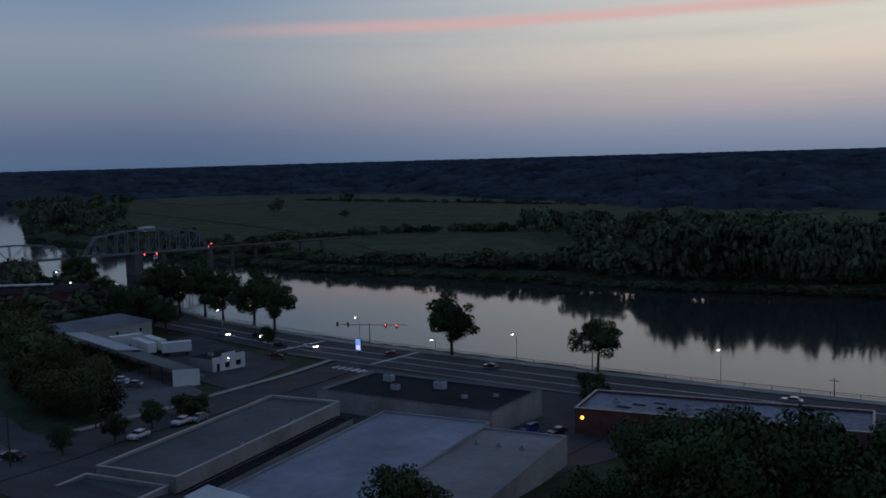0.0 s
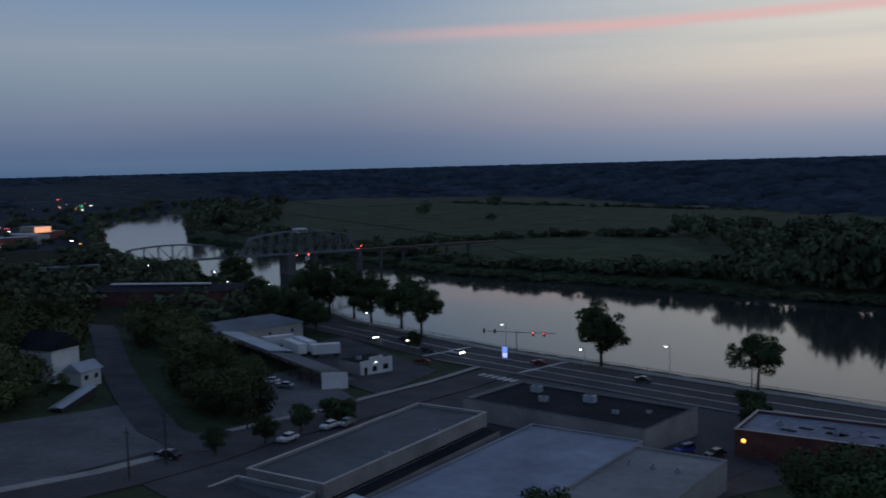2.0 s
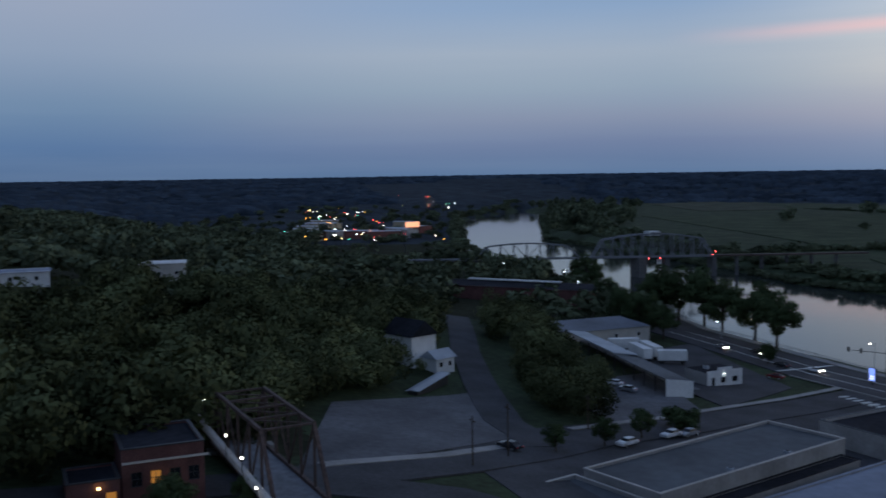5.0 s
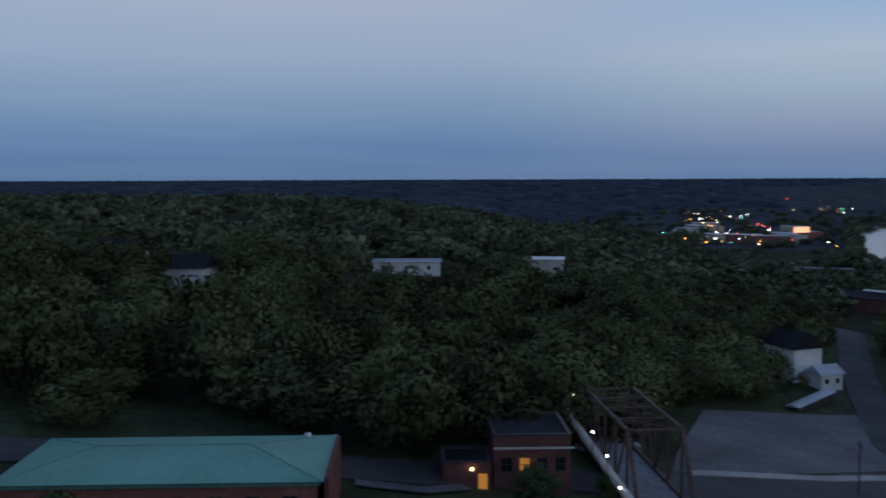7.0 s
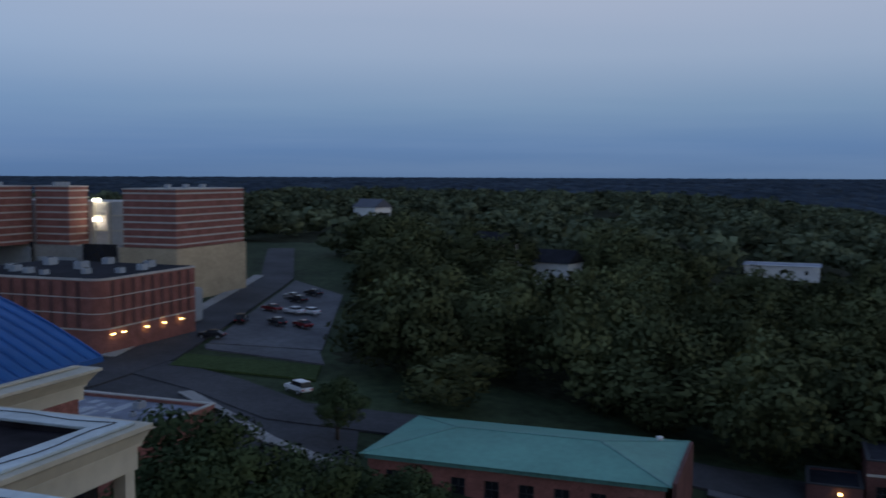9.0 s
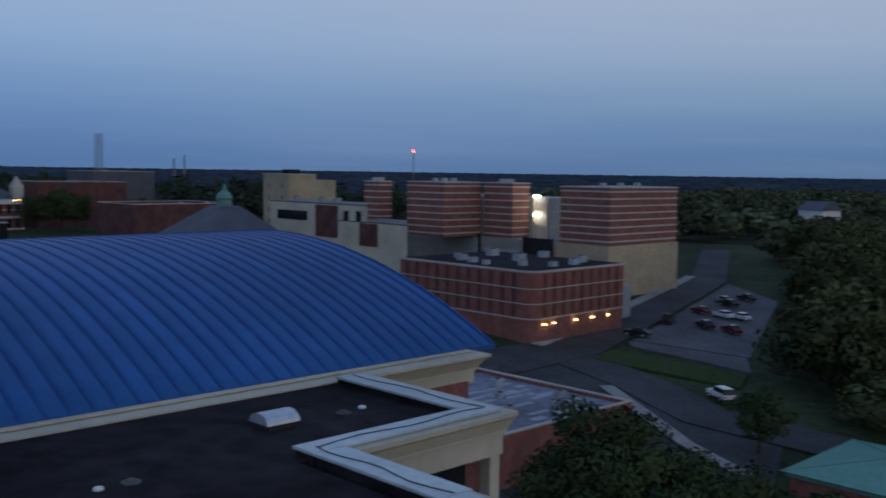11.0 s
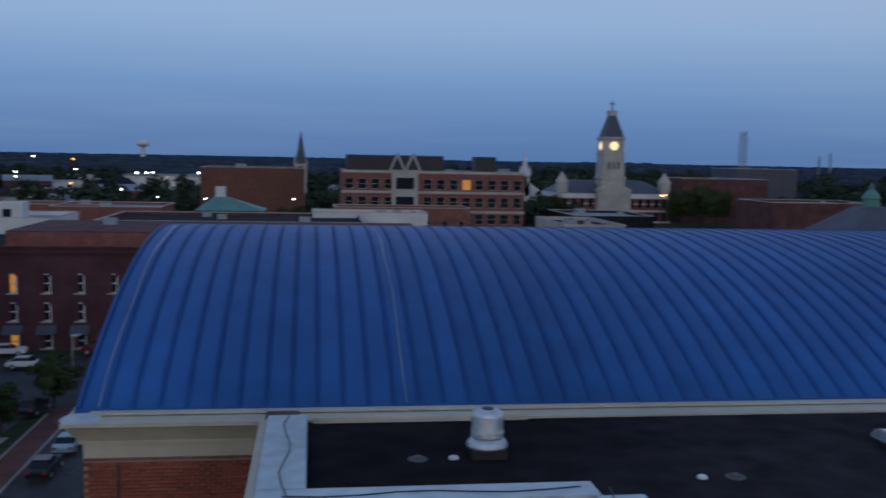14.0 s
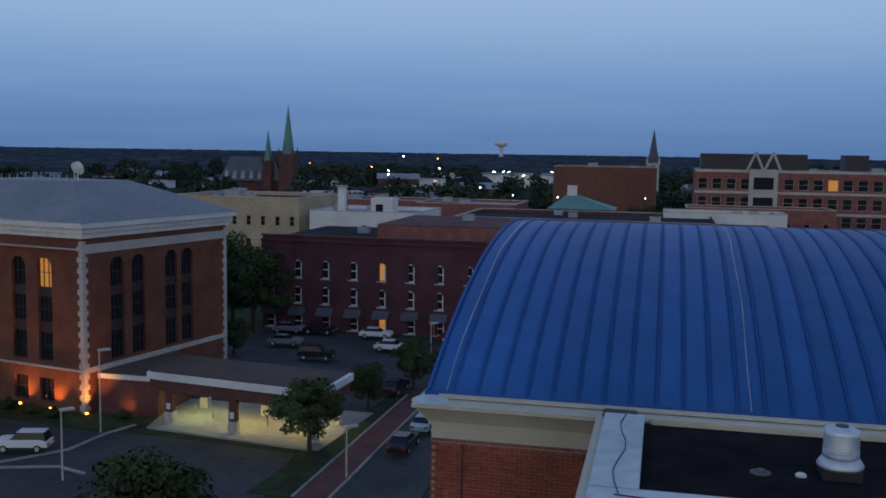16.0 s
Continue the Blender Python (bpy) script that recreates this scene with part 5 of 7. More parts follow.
def hotel():
    g = thing("hotel", (54, -82, 0), "four-storey brown brick hotel with arched windows and grey hipped roof", "building", turn=-12)
    L_, D_, H = 30.0, 22.0, 17.2
    M_WALL = mat("hotel_brick", (0.150, 0.062, 0.040), 0.85, grain=6, vary=0.2, big=0.2, spec=0.2)

    def face(o, u, width, cols, lit):
        holes = [(c - 0.95, c + 0.95, 4.8, 15.1) for c in cols] + [(c - 0.95, c + 0.95, 0.7, 3.1) for c in cols]
        bm = facade(bmesh.new(), o, u, width, -0.4, H, holes, depth=0.5)
        for c in cols:
            arch_head(bm, o, u, c - 0.95, c + 0.95, 14.15, 15.1)
        local("wall", bm, M_WALL, g, "brown-red brick wall")
        for i, c in enumerate(cols):
            for k, (z0, z1) in enumerate(((4.8, 7.7), (8.6, 11.3), (12.1, 15.1), (0.7, 3.1))):
                window(g, o, u, c - 0.95, c + 0.95, z0, z1, frame_mat=M_DARK, lit=(i, k) in lit, bars=2, inset=0.3, put=local)
            for z0, z1 in ((7.7, 8.6), (11.3, 12.1)):
                bm = bmesh.new()
                n = Vector((u[1], -u[0], 0))
                p = Vector((o[0], o[1], (z0 + z1) / 2)) + Vector((u[0], u[1], 0)) * c - n * 0.35
                q = Vector((abs(u[0]) * 0.95 + abs(n.x) * 0.05, abs(u[1]) * 0.95 + abs(n.y) * 0.05, (z1 - z0) / 2))
                local("spandrel", box(bm, p.x - q.x, p.x + q.x, p.y - q.y, p.y + q.y, z0, z1), M_SPANDREL, g, "dark brown spandrel panel")
        for z, hh, out in ((4.05, 0.5, 0.14), (15.7, 0.9, 0.1)):
            n = Vector((u[1], -u[0], 0))
            a = Vector((*o, z)) + n * out / 2
            b = a + Vector((u[0], u[1], 0)) * width
            local("stone_band", bar(bmesh.new(), a + Vector((0, 0, hh / 2)), b + Vector((0, 0, hh / 2)), hh if abs(u[1]) < 0.5 else out, out if abs(u[1]) < 0.5 else hh), M_STONE, g, "pale stone band")
    face((L_, 0), (-1, 0), L_, (25, 21.5, 17.5, 14.2, 8.0, 4.6), ((0, 2),))
    face((0, 0), (0, -1), D_, (4.6, 7.6, 12.6, 15.2), ())
    local("wall", B(0.5, L_, -D_, -0.5, -0.4, H), M_WALL, g)
    # toothed stone quoins
    for cx, cy in ((0, 0), (0, -D_)):
        for k in range(33):
            z = -0.2 + k * 0.52
            w = 0.62 if k % 2 else 0.38
            local("quoin", B(cx - 0.07, cx + w, cy - w if cy > -1 else cy - 0.07, cy + 0.07 if cy > -1 else cy + w, z, z + 0.49), M_STONE, g)
    for z0, z1, o in ((17.2, 17.7, 0.35), (17.7, 18.2, 0.6), (18.2, 18.75, 0.95)):
        local("cornice", B(-o, L_ + o, -D_ - o, o, z0, z1, bevel=0.05), M_WHITE, g, "white stepped cornice")
    o = 1.0
    ring = [(-o, -D_ - o), (L_ + o, -D_ - o), (L_ + o, o), (-o, o)]
    top = [(8, -D_ + 7), (L_ - 8, -D_ + 7), (L_ - 8, -7), (8, -7)]
    local("roof", prism(bmesh.new(), ring, 18.76, 22.3, top), mat("slate_grey_roof", (0.17, 0.19, 0.20), 0.6, grain=1, vary=0.1), g, "hipped grey metal roof")
    for x, y, r in ((10.0, -9.5, 0.75), (11.5, -10.5, 0.6)):
        b2 = lathe(bmesh.new(), ((0.05, 0), (r * 0.8, 0.1), (r, 0.18)), 16)
        bmesh.ops.rotate(b2, matrix=Matrix.Rotation(radians(75), 3, "X"), verts=b2.verts)
        bmesh.ops.translate(b2, vec=(x, y, 23.6), verts=b2.verts)
        bar(b2, (x, y, 22.2), (x, y, 23.6), 0.1)
        local("satellite_dish", b2, M_WHITE, g, "white satellite dish")
    for k in range(12):
        local("roof_railing", bar(bmesh.new(), (8 + 1.2 * k, -7.2, 22.3), (8 + 1.2 * k, -7.2, 22.9), 0.06), M_STEEL, g)
    return g


HOTEL = hotel()


def hotel_porch():
    g = thing("hotel_porch", (38, -83, 0), "flat-roofed drive-through hotel porch lit from beneath", "porch")
    ring = [(46.8, -81.0), (46.8, -88.6), (28.0, -85.9), (28.4, -78.2)]
    part("roof", prism(bmesh.new(), [(40 + (x - 40) * 0.96, -84.5 + (y + 84.5) * 0.95) for x, y in ring], 5.0, 5.12), M_GRAVEL, g, "brown flat porch roof")
    part("fascia", prism(bmesh.new(), ring, 4.35, 5.0), M_WHITE, g, "white fascia")
    part("beam", prism(bmesh.new(), [(40 + (x - 40) * 0.97, -84.5 + (y + 84.5) * 0.96) for x, y in ring], 3.3, 4.35), M_BRICK_DARK, g, "brown beam")
    for x, y in ((44.7, -81.6), (37.6, -80.2), (29.6, -79.4), (29.4, -85.0), (37, -86.3), (44, -87.4)):
        p = part("pillar", B(x - 0.35, x + 0.35, y - 0.35, y + 0.35, 0.1, 3.3), M_BRICK_DARK, g, "brick pillar")
        part("pillar_foot", B(x - 0.42, x + 0.42, y - 0.42, y + 0.42, 0.1, 1.2), M_STONE, p)
        part("notice", B(x - 0.2, x + 0.2, y + 0.43, y + 0.45, 1.5, 2.1), M_WHITE, p)
    for x, y in ((35.5, -83), (38.5, -83.2), (41.5, -84), (34, -85.5), (37.5, -86.5), (41, -87.5), (44, -85)):
        part('bollard', bar(bmesh.new(), (x, y, 0.1), (x, y, 1.15), 0.16, sides=8), M_TAN, g, 'yellow-lit bollard')
    for k, (x, y) in enumerate(((37, -82.6), (43, -84), (31, -82.5))):
        part("ceiling_lamp", B(x - 0.5, x + 0.5, y - 0.2, y + 0.2, 3.22, 3.29), G_YELLOW, g)
        lamp = new("porch_light", bpy.data.lights.new("porch_light", "AREA"))
        lamp.data.energy, lamp.data.size, lamp.data.color = 110, 0.5, (0.85, 1.0, 0.5) if k == 1 else (1.0, 0.84, 0.34)
        lamp.matrix_world = look((x, y, 3.15), (x, y, 0))


hotel_porch()
part("link_wing", B(46.9, 53.2, -93, -83.2, 0, 3.5), M_BRICK_DARK, HOTEL, "low brick wing behind the porch")
part("link_fascia", B(46.85, 53.3, -93.1, -83.05, 3.5, 3.95), M_WHITE, HOTEL, "white fascia of the low wing")
part("link_roof", B(46.9, 53.2, -93.0, -83.2, 3.95, 4.05), M_GRAVEL, HOTEL, "brown gravel roof")
for x, y, z, tx, ty, tz, e in ((53.0, -80.9, 0.5, 53.8, -82.3, 4.5, 1300), (57.4, -81.7, 0.5, 57.6, -83.0, 4.5, 850), (61.4, -82.5, 0.5, 61.6, -84.0, 4.5, 850), (49.6, -82.4, 0.5, 50.4, -84.0, 2.0, 60)):
    lamp = new("facade_uplight", bpy.data.lights.new("facade_uplight", "SPOT"))
    lamp.data.energy, lamp.data.spot_size, lamp.data.spot_blend, lamp.data.color, lamp.data.shadow_soft_size = e, radians(95), 0.8, (1.0, 0.33, 0.06), 0.15
    lamp.matrix_world = look((x, y, z), (tx, ty, tz))
    f = thing("ground_flood_lamp", (x, y + 0.25, 0.1), "small lit orange flood lamp in the planting bed", "lamp", "ground flood lamps")
    local("stake", bar(bmesh.new(), (0, 0, 0), (0, 0, 0.4), 0.08), M_DARK, f)
    local("lens", lathe(bmesh.new(), ((0.05, 0.4), (0.15, 0.43), (0.15, 0.55), (0.05, 0.58)), 10), G_ORANGE, f)


def brick_row():
    g = thing("brick_row", (30, -138, 0), "long old dark-red brick row with arched windows and awnings", "building")
    x0, x1, y1, y0, top = -20.0, 56.5, -130.5, -158.0, 13.6
    cols = [1.2 + 4.2 * k for k in range(17)]
    holes = []
    for c in cols:
        holes += [(c - 0.6, c + 0.6, 7.6, 10.2), (c - 0.6, c + 0.6, 3.9, 6.4), (c - 0.75, c + 0.75, 0.3, 2.3)]
    bm = facade(bmesh.new(), (x1, y1), (-1, 0), x1 - x0, -0.5, top, holes)
    for c in cols:
        for z in (9.6, 5.8):
            arch_head(bm, (x1, y1), (-1, 0), c - 0.6, c + 0.6, z, z + 0.6)
    M_ROW = mat("painted_dark_brick", (0.088, 0.037, 0.045), 0.8, grain=4, vary=0.2, big=0.25, spec=0.2)
    part("wall", bm, M_ROW, g, "dark red painted brick front")
    for i, h in enumerate(holes):
        window(g, (x1, y1), (-1, 0), *h, lit=i in (12, 14), sill=True, bars=0, inset=0.08, heavy=0.17)
        if i % 3 == 2:
            c = (h[0] + h[1]) / 2
            bm = bmesh.new()
            xa = x1 - c
            v = [bm.verts.new(p) for p in ((xa - 1.2, y1 + 0.05, 3.4), (xa + 1.2, y1 + 0.05, 3.4), (xa + 1.2, y1 + 1.1, 2.3), (xa - 1.2, y1 + 1.1, 2.3), (xa - 1.2, y1 + 0.05, 2.3), (xa + 1.2, y1 + 0.05, 2.3))]
            for f in ((0, 1, 2, 3), (0, 3, 4), (1, 5, 2)):
                bm.faces.new([v[k] for k in f])
            part("awning", bm, M_SLATE, g, "dark cloth awning")
    for k in range(18):
        x = x1 - 0.5 - 4.25 * k
        part("pilaster", B(x - 0.25, x + 0.25, y1, y1 + 0.09, 0, top - 0.9), M_ROW, g)
    part("cornice", B(x0, x1 + 0.2, y1, y1 + 0.3, top - 0.8, top - 0.5), M_ROW, g)
    part("coping", B(x0, x1 + 0.2, y1 - 0.4, y1 + 0.25, top, top + 0.2), M_BRICK_DARK, g)
    part("wall", B(x0, x1, y0, y1 - 0.5, -0.5, top - 0.8), M_ROW, g)
    part("roof", B(x0 + 0.2, x1 - 0.2, y0 + 0.2, y1 - 0.4, top - 0.8, top - 0.6), M_DARK_ROOF, g)
    part("upper_wall", B(x0 + 4, 41, y0 - 1, y1 - 6, top - 0.7, top + 1.5), M_BRICK, g, "low brick upper storey")
    part("upper_roof", B(x0 + 4, 41, y0 - 1, y1 - 6, top + 1.5, top + 1.65), M_BRICK_DARK, g)
    roof_unit(g, 30, -150, top + 1.6, 1.8)
    roof_unit(g, 46, -146, top - 0.6, 1.8)


brick_row()


# ---- city behind ----
def city_block(name, label, x0, x1, y0, y1, z0, top, wall_mat, roof_mat, floors, cols, parapet=0.7, units=0, win=(1.3, 1.8), lit=()):
    """A downtown block whose north front has rows of windows; floors: window foot heights."""
    g = thing(name, ((x0 + x1) / 2, (y0 + y1) / 2, z0), label, "building", "downtown buildings")
    W = x1 - x0
    h = [(W * (c + 0.5) / cols - win[0] / 2, W * (c + 0.5) / cols + win[0] / 2, f, f + win[1]) for f in floors for c in range(cols)]
    shell(g, x0, x1, y0, y1, z0, top, wall_mat, roof_mat, parapet, {"n": h})
    for i, q in enumerate(h):
        window(g, (x1, y1), (-1, 0), *q, lit=i in lit, frame_mat=M_STONE, bars=0)
    rnd = random.Random(int(x0 * 7 + y0))
    for k in range(units):
        roof_unit(g, rnd.uniform(x0 + 3, x1 - 3), rnd.uniform(y0 + 3, y1 - 3), top, rnd.uniform(1.4, 3))
    return g


city_block("cream_block", "tan brick three-storey commercial block", 71, 99, -206, -182, 0, 15.6, M_TAN, M_DARK_ROOF, (6, 10.6), 9, units=5, win=(1.0, 2.0))
city_block("white_block", "low white stucco block with a square chimney", 46, 68, -200, -180, 0, 13.4, M_WHITE, M_PALE_ROOF, (8.5,), 6, units=3)
wb = thing("chimney_stack", (62.6, -184, 13.4), "square pale stucco chimney on a roof", "chimney")
local("shaft", B(-0.7, 0.7, -0.7, 0.7, 0, 5.2), M_WHITE, wb)
local("cap", B(-0.9, 0.9, -0.9, 0.9, 5.2, 5.6), M_STONE, wb)
wb = thing("stair_house", (53.5, -183, 13.4), "boxy white stair house on a roof", "roof structure")
local("wall", B(-2.2, 2.2, -2, 2, 0, 3.4), M_WHITE, wb)
local("door", B(-0.3, 1.2, 2, 2.06, 0, 2.2), M_GLASS, wb)
city_block("brick_block", "plain brown brick building with a blank side wall", 2.5, 33.5, -330, -300, 0, 21.4, mat("brown_brick", (0.16, 0.07, 0.05), 0.9, grain=1, vary=0.15), M_DARK_ROOF, (), 1, units=3)
city_block("red_annex", "low red painted brick annex with a flat roof", -37, -5, -238, -226, 0, 13.6, M_BRICK, M_DARK_ROOF, (9.5,), 8)
city_block("brick_school", "large red brick school with pale stone trim", -53, -7.3, -262, -240, 0, 22.0, M_BRICK, M_PALE_ROOF, (5.0, 9.6, 13.8, 18.2), 14, units=4, win=(2.2, 2.6), lit=(51,))


def school_trim():
    g = thing("school_front", (-23, -239.7, 0), "pale stone entrance bay with two pointed gables", "facade")
    part("stone_bay", B(-26, -19.5, -240, -239.3, 6, 23.0), M_STONE, g)
    for z in (18.3, 13.6):
        part("window", B(-25, -20.5, -239.32, -239.2, z, z + 2.8), M_GLASS, g)
    for x in (-24.7, -20.8):
        for s in (-1, 1):
            part("gable_rake", bar(bmesh.new(), (x + s * 1.9, -239.6, 22.6), (x, -239.6, 27.0), 0.5), M_STONE, g, "slanting pale stone gable edge")
    for x0, x1 in ((-32.9, -8.4), (-46.5, -41.2)):
        part("roof_screen", B(x0, x1, -250, -244, 22.0, 26.6), M_DARK, g, "dark metal roof screen")
    for z in (22.2, 17.2, 12.4):
        part("stone_band", B(-53.2, -7.1, -240.02, -239.85, z, z + 0.6), M_STONE, g)


school_trim()


def courthouse():
    g = thing("courthouse", (-101, -318, 0), "old brick and stone courthouse with a tall clock tower", "building")
    part("wall", B(-121, -82, -340, -318, 0, 15), M_BRICK, g)
    part("stone_storey", B(-121.3, -81.7, -340.3, -317.7, 0, 4.0), M_STONE, g)
    for z, hh in ((5.4, 0.5), (9.1, 0.6), (11.6, 0.35), (13.6, 1.6)):
        part("stone_band", B(-121.3, -81.7, -340.3, -317.7, z, z + hh), M_WHITE, g, "white stone band")
    for k in range(13):
        for z in (6, 10.6):
            if abs(k - 6) > 1:
                part("window", B(-120 + 2.9 * k, -118.6 + 2.9 * k, -317.7, -317.55, z, z + 2.8), M_GLASS, g)
    part("roof", prism(bmesh.new(), [(-121.5, -340.5), (-81.5, -340.5), (-81.5, -317.5), (-121.5, -317.5)], 15.3, 19.5, [(-114, -333), (-88, -333), (-88, -325), (-114, -325)]), M_SLATE, g)
    part("porch", B(-106.5, -95, -318.5, -315, 0, 16.5), M_STONE, g)
    part("pediment", prism(bmesh.new(), [(-107, -318.5), (-94.5, -318.5), (-94.5, -314.8), (-107, -314.8)], 16.5, 19, [(-102, -318.5), (-99.5, -318.5), (-99.5, -314.8), (-102, -314.8)]), M_STONE, g)
    for x in (-119.5, -83.5):
        part("turret", B(x - 1.6, x + 1.6, -321, -317.6, 15, 19), M_STONE, g)
        part("turret_roof", prism(bmesh.new(), [(x - 1.8, -321.2), (x + 1.8, -321.2), (x + 1.8, -317.4), (x - 1.8, -317.4)], 19, 22.5, [(x - 0.1, -319.4), (x + 0.1, -319.4), (x + 0.1, -319.2), (x - 0.1, -319.2)]), M_STONE, g)
    x, y = -100.6, -320.5
    t = part("tower", prism(bmesh.new(), [(x - 4.2, y - 4.2), (x + 4.2, y - 4.2), (x + 4.2, y + 4.2), (x - 4.2, y + 4.2)], 15, 29, [(x - 3.6, y - 3.6), (x + 3.6, y - 3.6), (x + 3.6, y + 3.6), (x - 3.6, y + 3.6)]), M_STONE, g, "pale stone clock tower")
    part("tower_band", B(x - 3.9, x + 3.9, y - 3.9, y + 3.9, 28.6, 29.2), M_STONE, t)
    part("clock_stage", B(x - 3.5, x + 3.5, y - 3.5, y + 3.5, 29.2, 33.6), M_STONE, t)
    part("tower_band", B(x - 3.9, x + 3.9, y - 3.9, y + 3.9, 33.6, 34.3), M_STONE, t)
    part("tower_band", B(x - 4.4, x + 4.4, y - 4.4, y + 4.4, 20.2, 20.8), M_STONE, t)
    for k in (-1, 0, 1):
        part("slit_window", B(x + 1.6 * k - 0.25, x + 1.6 * k + 0.25, y + 3.75, y + 3.95, 23.5, 26.0), M_GLASS, t)
    for dx, dy in ((0, 1), (1, 0)):
        b2 = lathe(bmesh.new(), ((1.45, 0), (1.45, 0.12), (1.4, 0.14)), 24)
        bmesh.ops.rotate(b2, matrix=Matrix.Rotation(radians(90), 3, (-1, 0, 0) if dy else (0, 1, 0)), verts=b2.verts)
        bmesh.ops.translate(b2, vec=(x + dx * 3.52, y + dy * 3.52, 31.3), verts=b2.verts)
        part("clock_face", b2, G_CLOCK, t, "lit round clock face")
    part("tower_roof", prism(bmesh.new(), [(x - 3.4, y - 3.4), (x + 3.4, y - 3.4), (x + 3.4, y + 3.4), (x - 3.4, y + 3.4)], 34.3, 41.5, [(x - 1.2, y - 1.2), (x + 1.2, y - 1.2), (x + 1.2, y + 1.2), (x - 1.2, y + 1.2)]), M_SLATE, t, "dark slate tower roof")
    part("lantern", B(x - 1.4, x + 1.4, y - 1.4, y + 1.4, 41.5, 43.2), M_STONE, t)
    part("finial", bar(bmesh.new(), (x, y, 43.2), (x, y, 46.5), 0.35), M_DARK, t)
    part("weather_vane", B(x - 1.1, x + 1.1, y - 0.08, y + 0.08, 45.4, 45.7), M_DARK, t)


courthouse()


def spire_tower(parent, x, y, z0, zw, zt, r, wall_mat, roof_mat):
    t = part("tower", B(x - r, x + r, y - r, y + r, z0, zw), wall_mat, parent)
    part("spire", prism(bmesh.new(), [(x + r * 0.95 * math.cos(k * math.pi / 4), y + r * 0.95 * math.sin(k * math.pi / 4)) for k in range(8)], zw, zt, [(x + 0.06 * math.cos(k * math.pi / 4), y + 0.06 * math.sin(k * math.pi / 4)) for k in range(8)]), roof_mat, t)
    for sx in (-1, 1):
        for sy in (-1, 1):
            part("pinnacle", prism(bmesh.new(), [(x + sx * r - 0.5, y + sy * r - 0.5), (x + sx * r + 0.5, y + sy * r - 0.5), (x + sx * r + 0.5, y + sy * r + 0.5), (x + sx * r - 0.5, y + sy * r + 0.5)], zw - 0.5, zw + 3, [(x + sx * r, y + sy * r - 0.02), (x + sx * r + 0.02, y + sy * r), (x + sx * r, y + sy * r + 0.02), (x + sx * r - 0.02, y + sy * r)]), wall_mat, t)
    part("louvre", B(x - r * 0.4, x + r * 0.4, y + r, y + r + 0.1, zw - 5, zw - 1), M_DARK, t)


def churches():
    g = thing("brick_church", (172, -396, 0), "brick church with two green copper spires", "church")
    spire_tower(g, 160.6, -398.9, 0, 24.0, 45.2, 3.1, M_BRICK_DARK, M_COPPER)
    spire_tower(g, 168.6, -395.8, 0, 21.0, 34.4, 2.0, M_BRICK_DARK, M_COPPER)
    part("nave", B(160, 192, -415, -398, 0, 12), M_BRICK_DARK, g)
    part("nave_roof", prism(bmesh.new(), [(170, -416), (192, -416), (192, -396), (170, -396)], 12, 22.5, [(171, -406.5), (191, -406.5), (191, -405.5), (171, -405.5)]), M_SLATE, g)
    for k in range(5):
        x = 173 + 4 * k
        part("dormer", prism(bmesh.new(), [(x - 0.9, -399), (x + 0.9, -399), (x + 0.9, -396.4), (x - 0.9, -396.4)], 13, 16.4, [(x - 0.05, -399), (x + 0.05, -399), (x + 0.05, -396.4), (x - 0.05, -396.4)]), M_STONE, g)
    g = thing("dark_spired_church", (4.5, -400, 0), "church with one slim dark spire", "church")
    spire_tower(g, 4.7, -400, 0, 22.8, 36.2, 2.4, M_STONE, M_SLATE)
    g = thing("white_steeple_church", (-78, -352, 0), "small church with a slim white steeple", "church")
    part("nave", B(-86, -72, -370, -352, 0, 13), M_WHITE, g)
    part("nave_roof", prism(bmesh.new(), [(-86.5, -370), (-71.5, -370), (-71.5, -351.5), (-86.5, -351.5)], 13, 18, [(-79.3, -370), (-78.7, -370), (-78.7, -351.5), (-79.3, -351.5)]), M_WHITE, g)
    spire_tower(g, -78.2, -353, 13, 21, 30.0, 1.5, M_WHITE, M_WHITE)


churches()


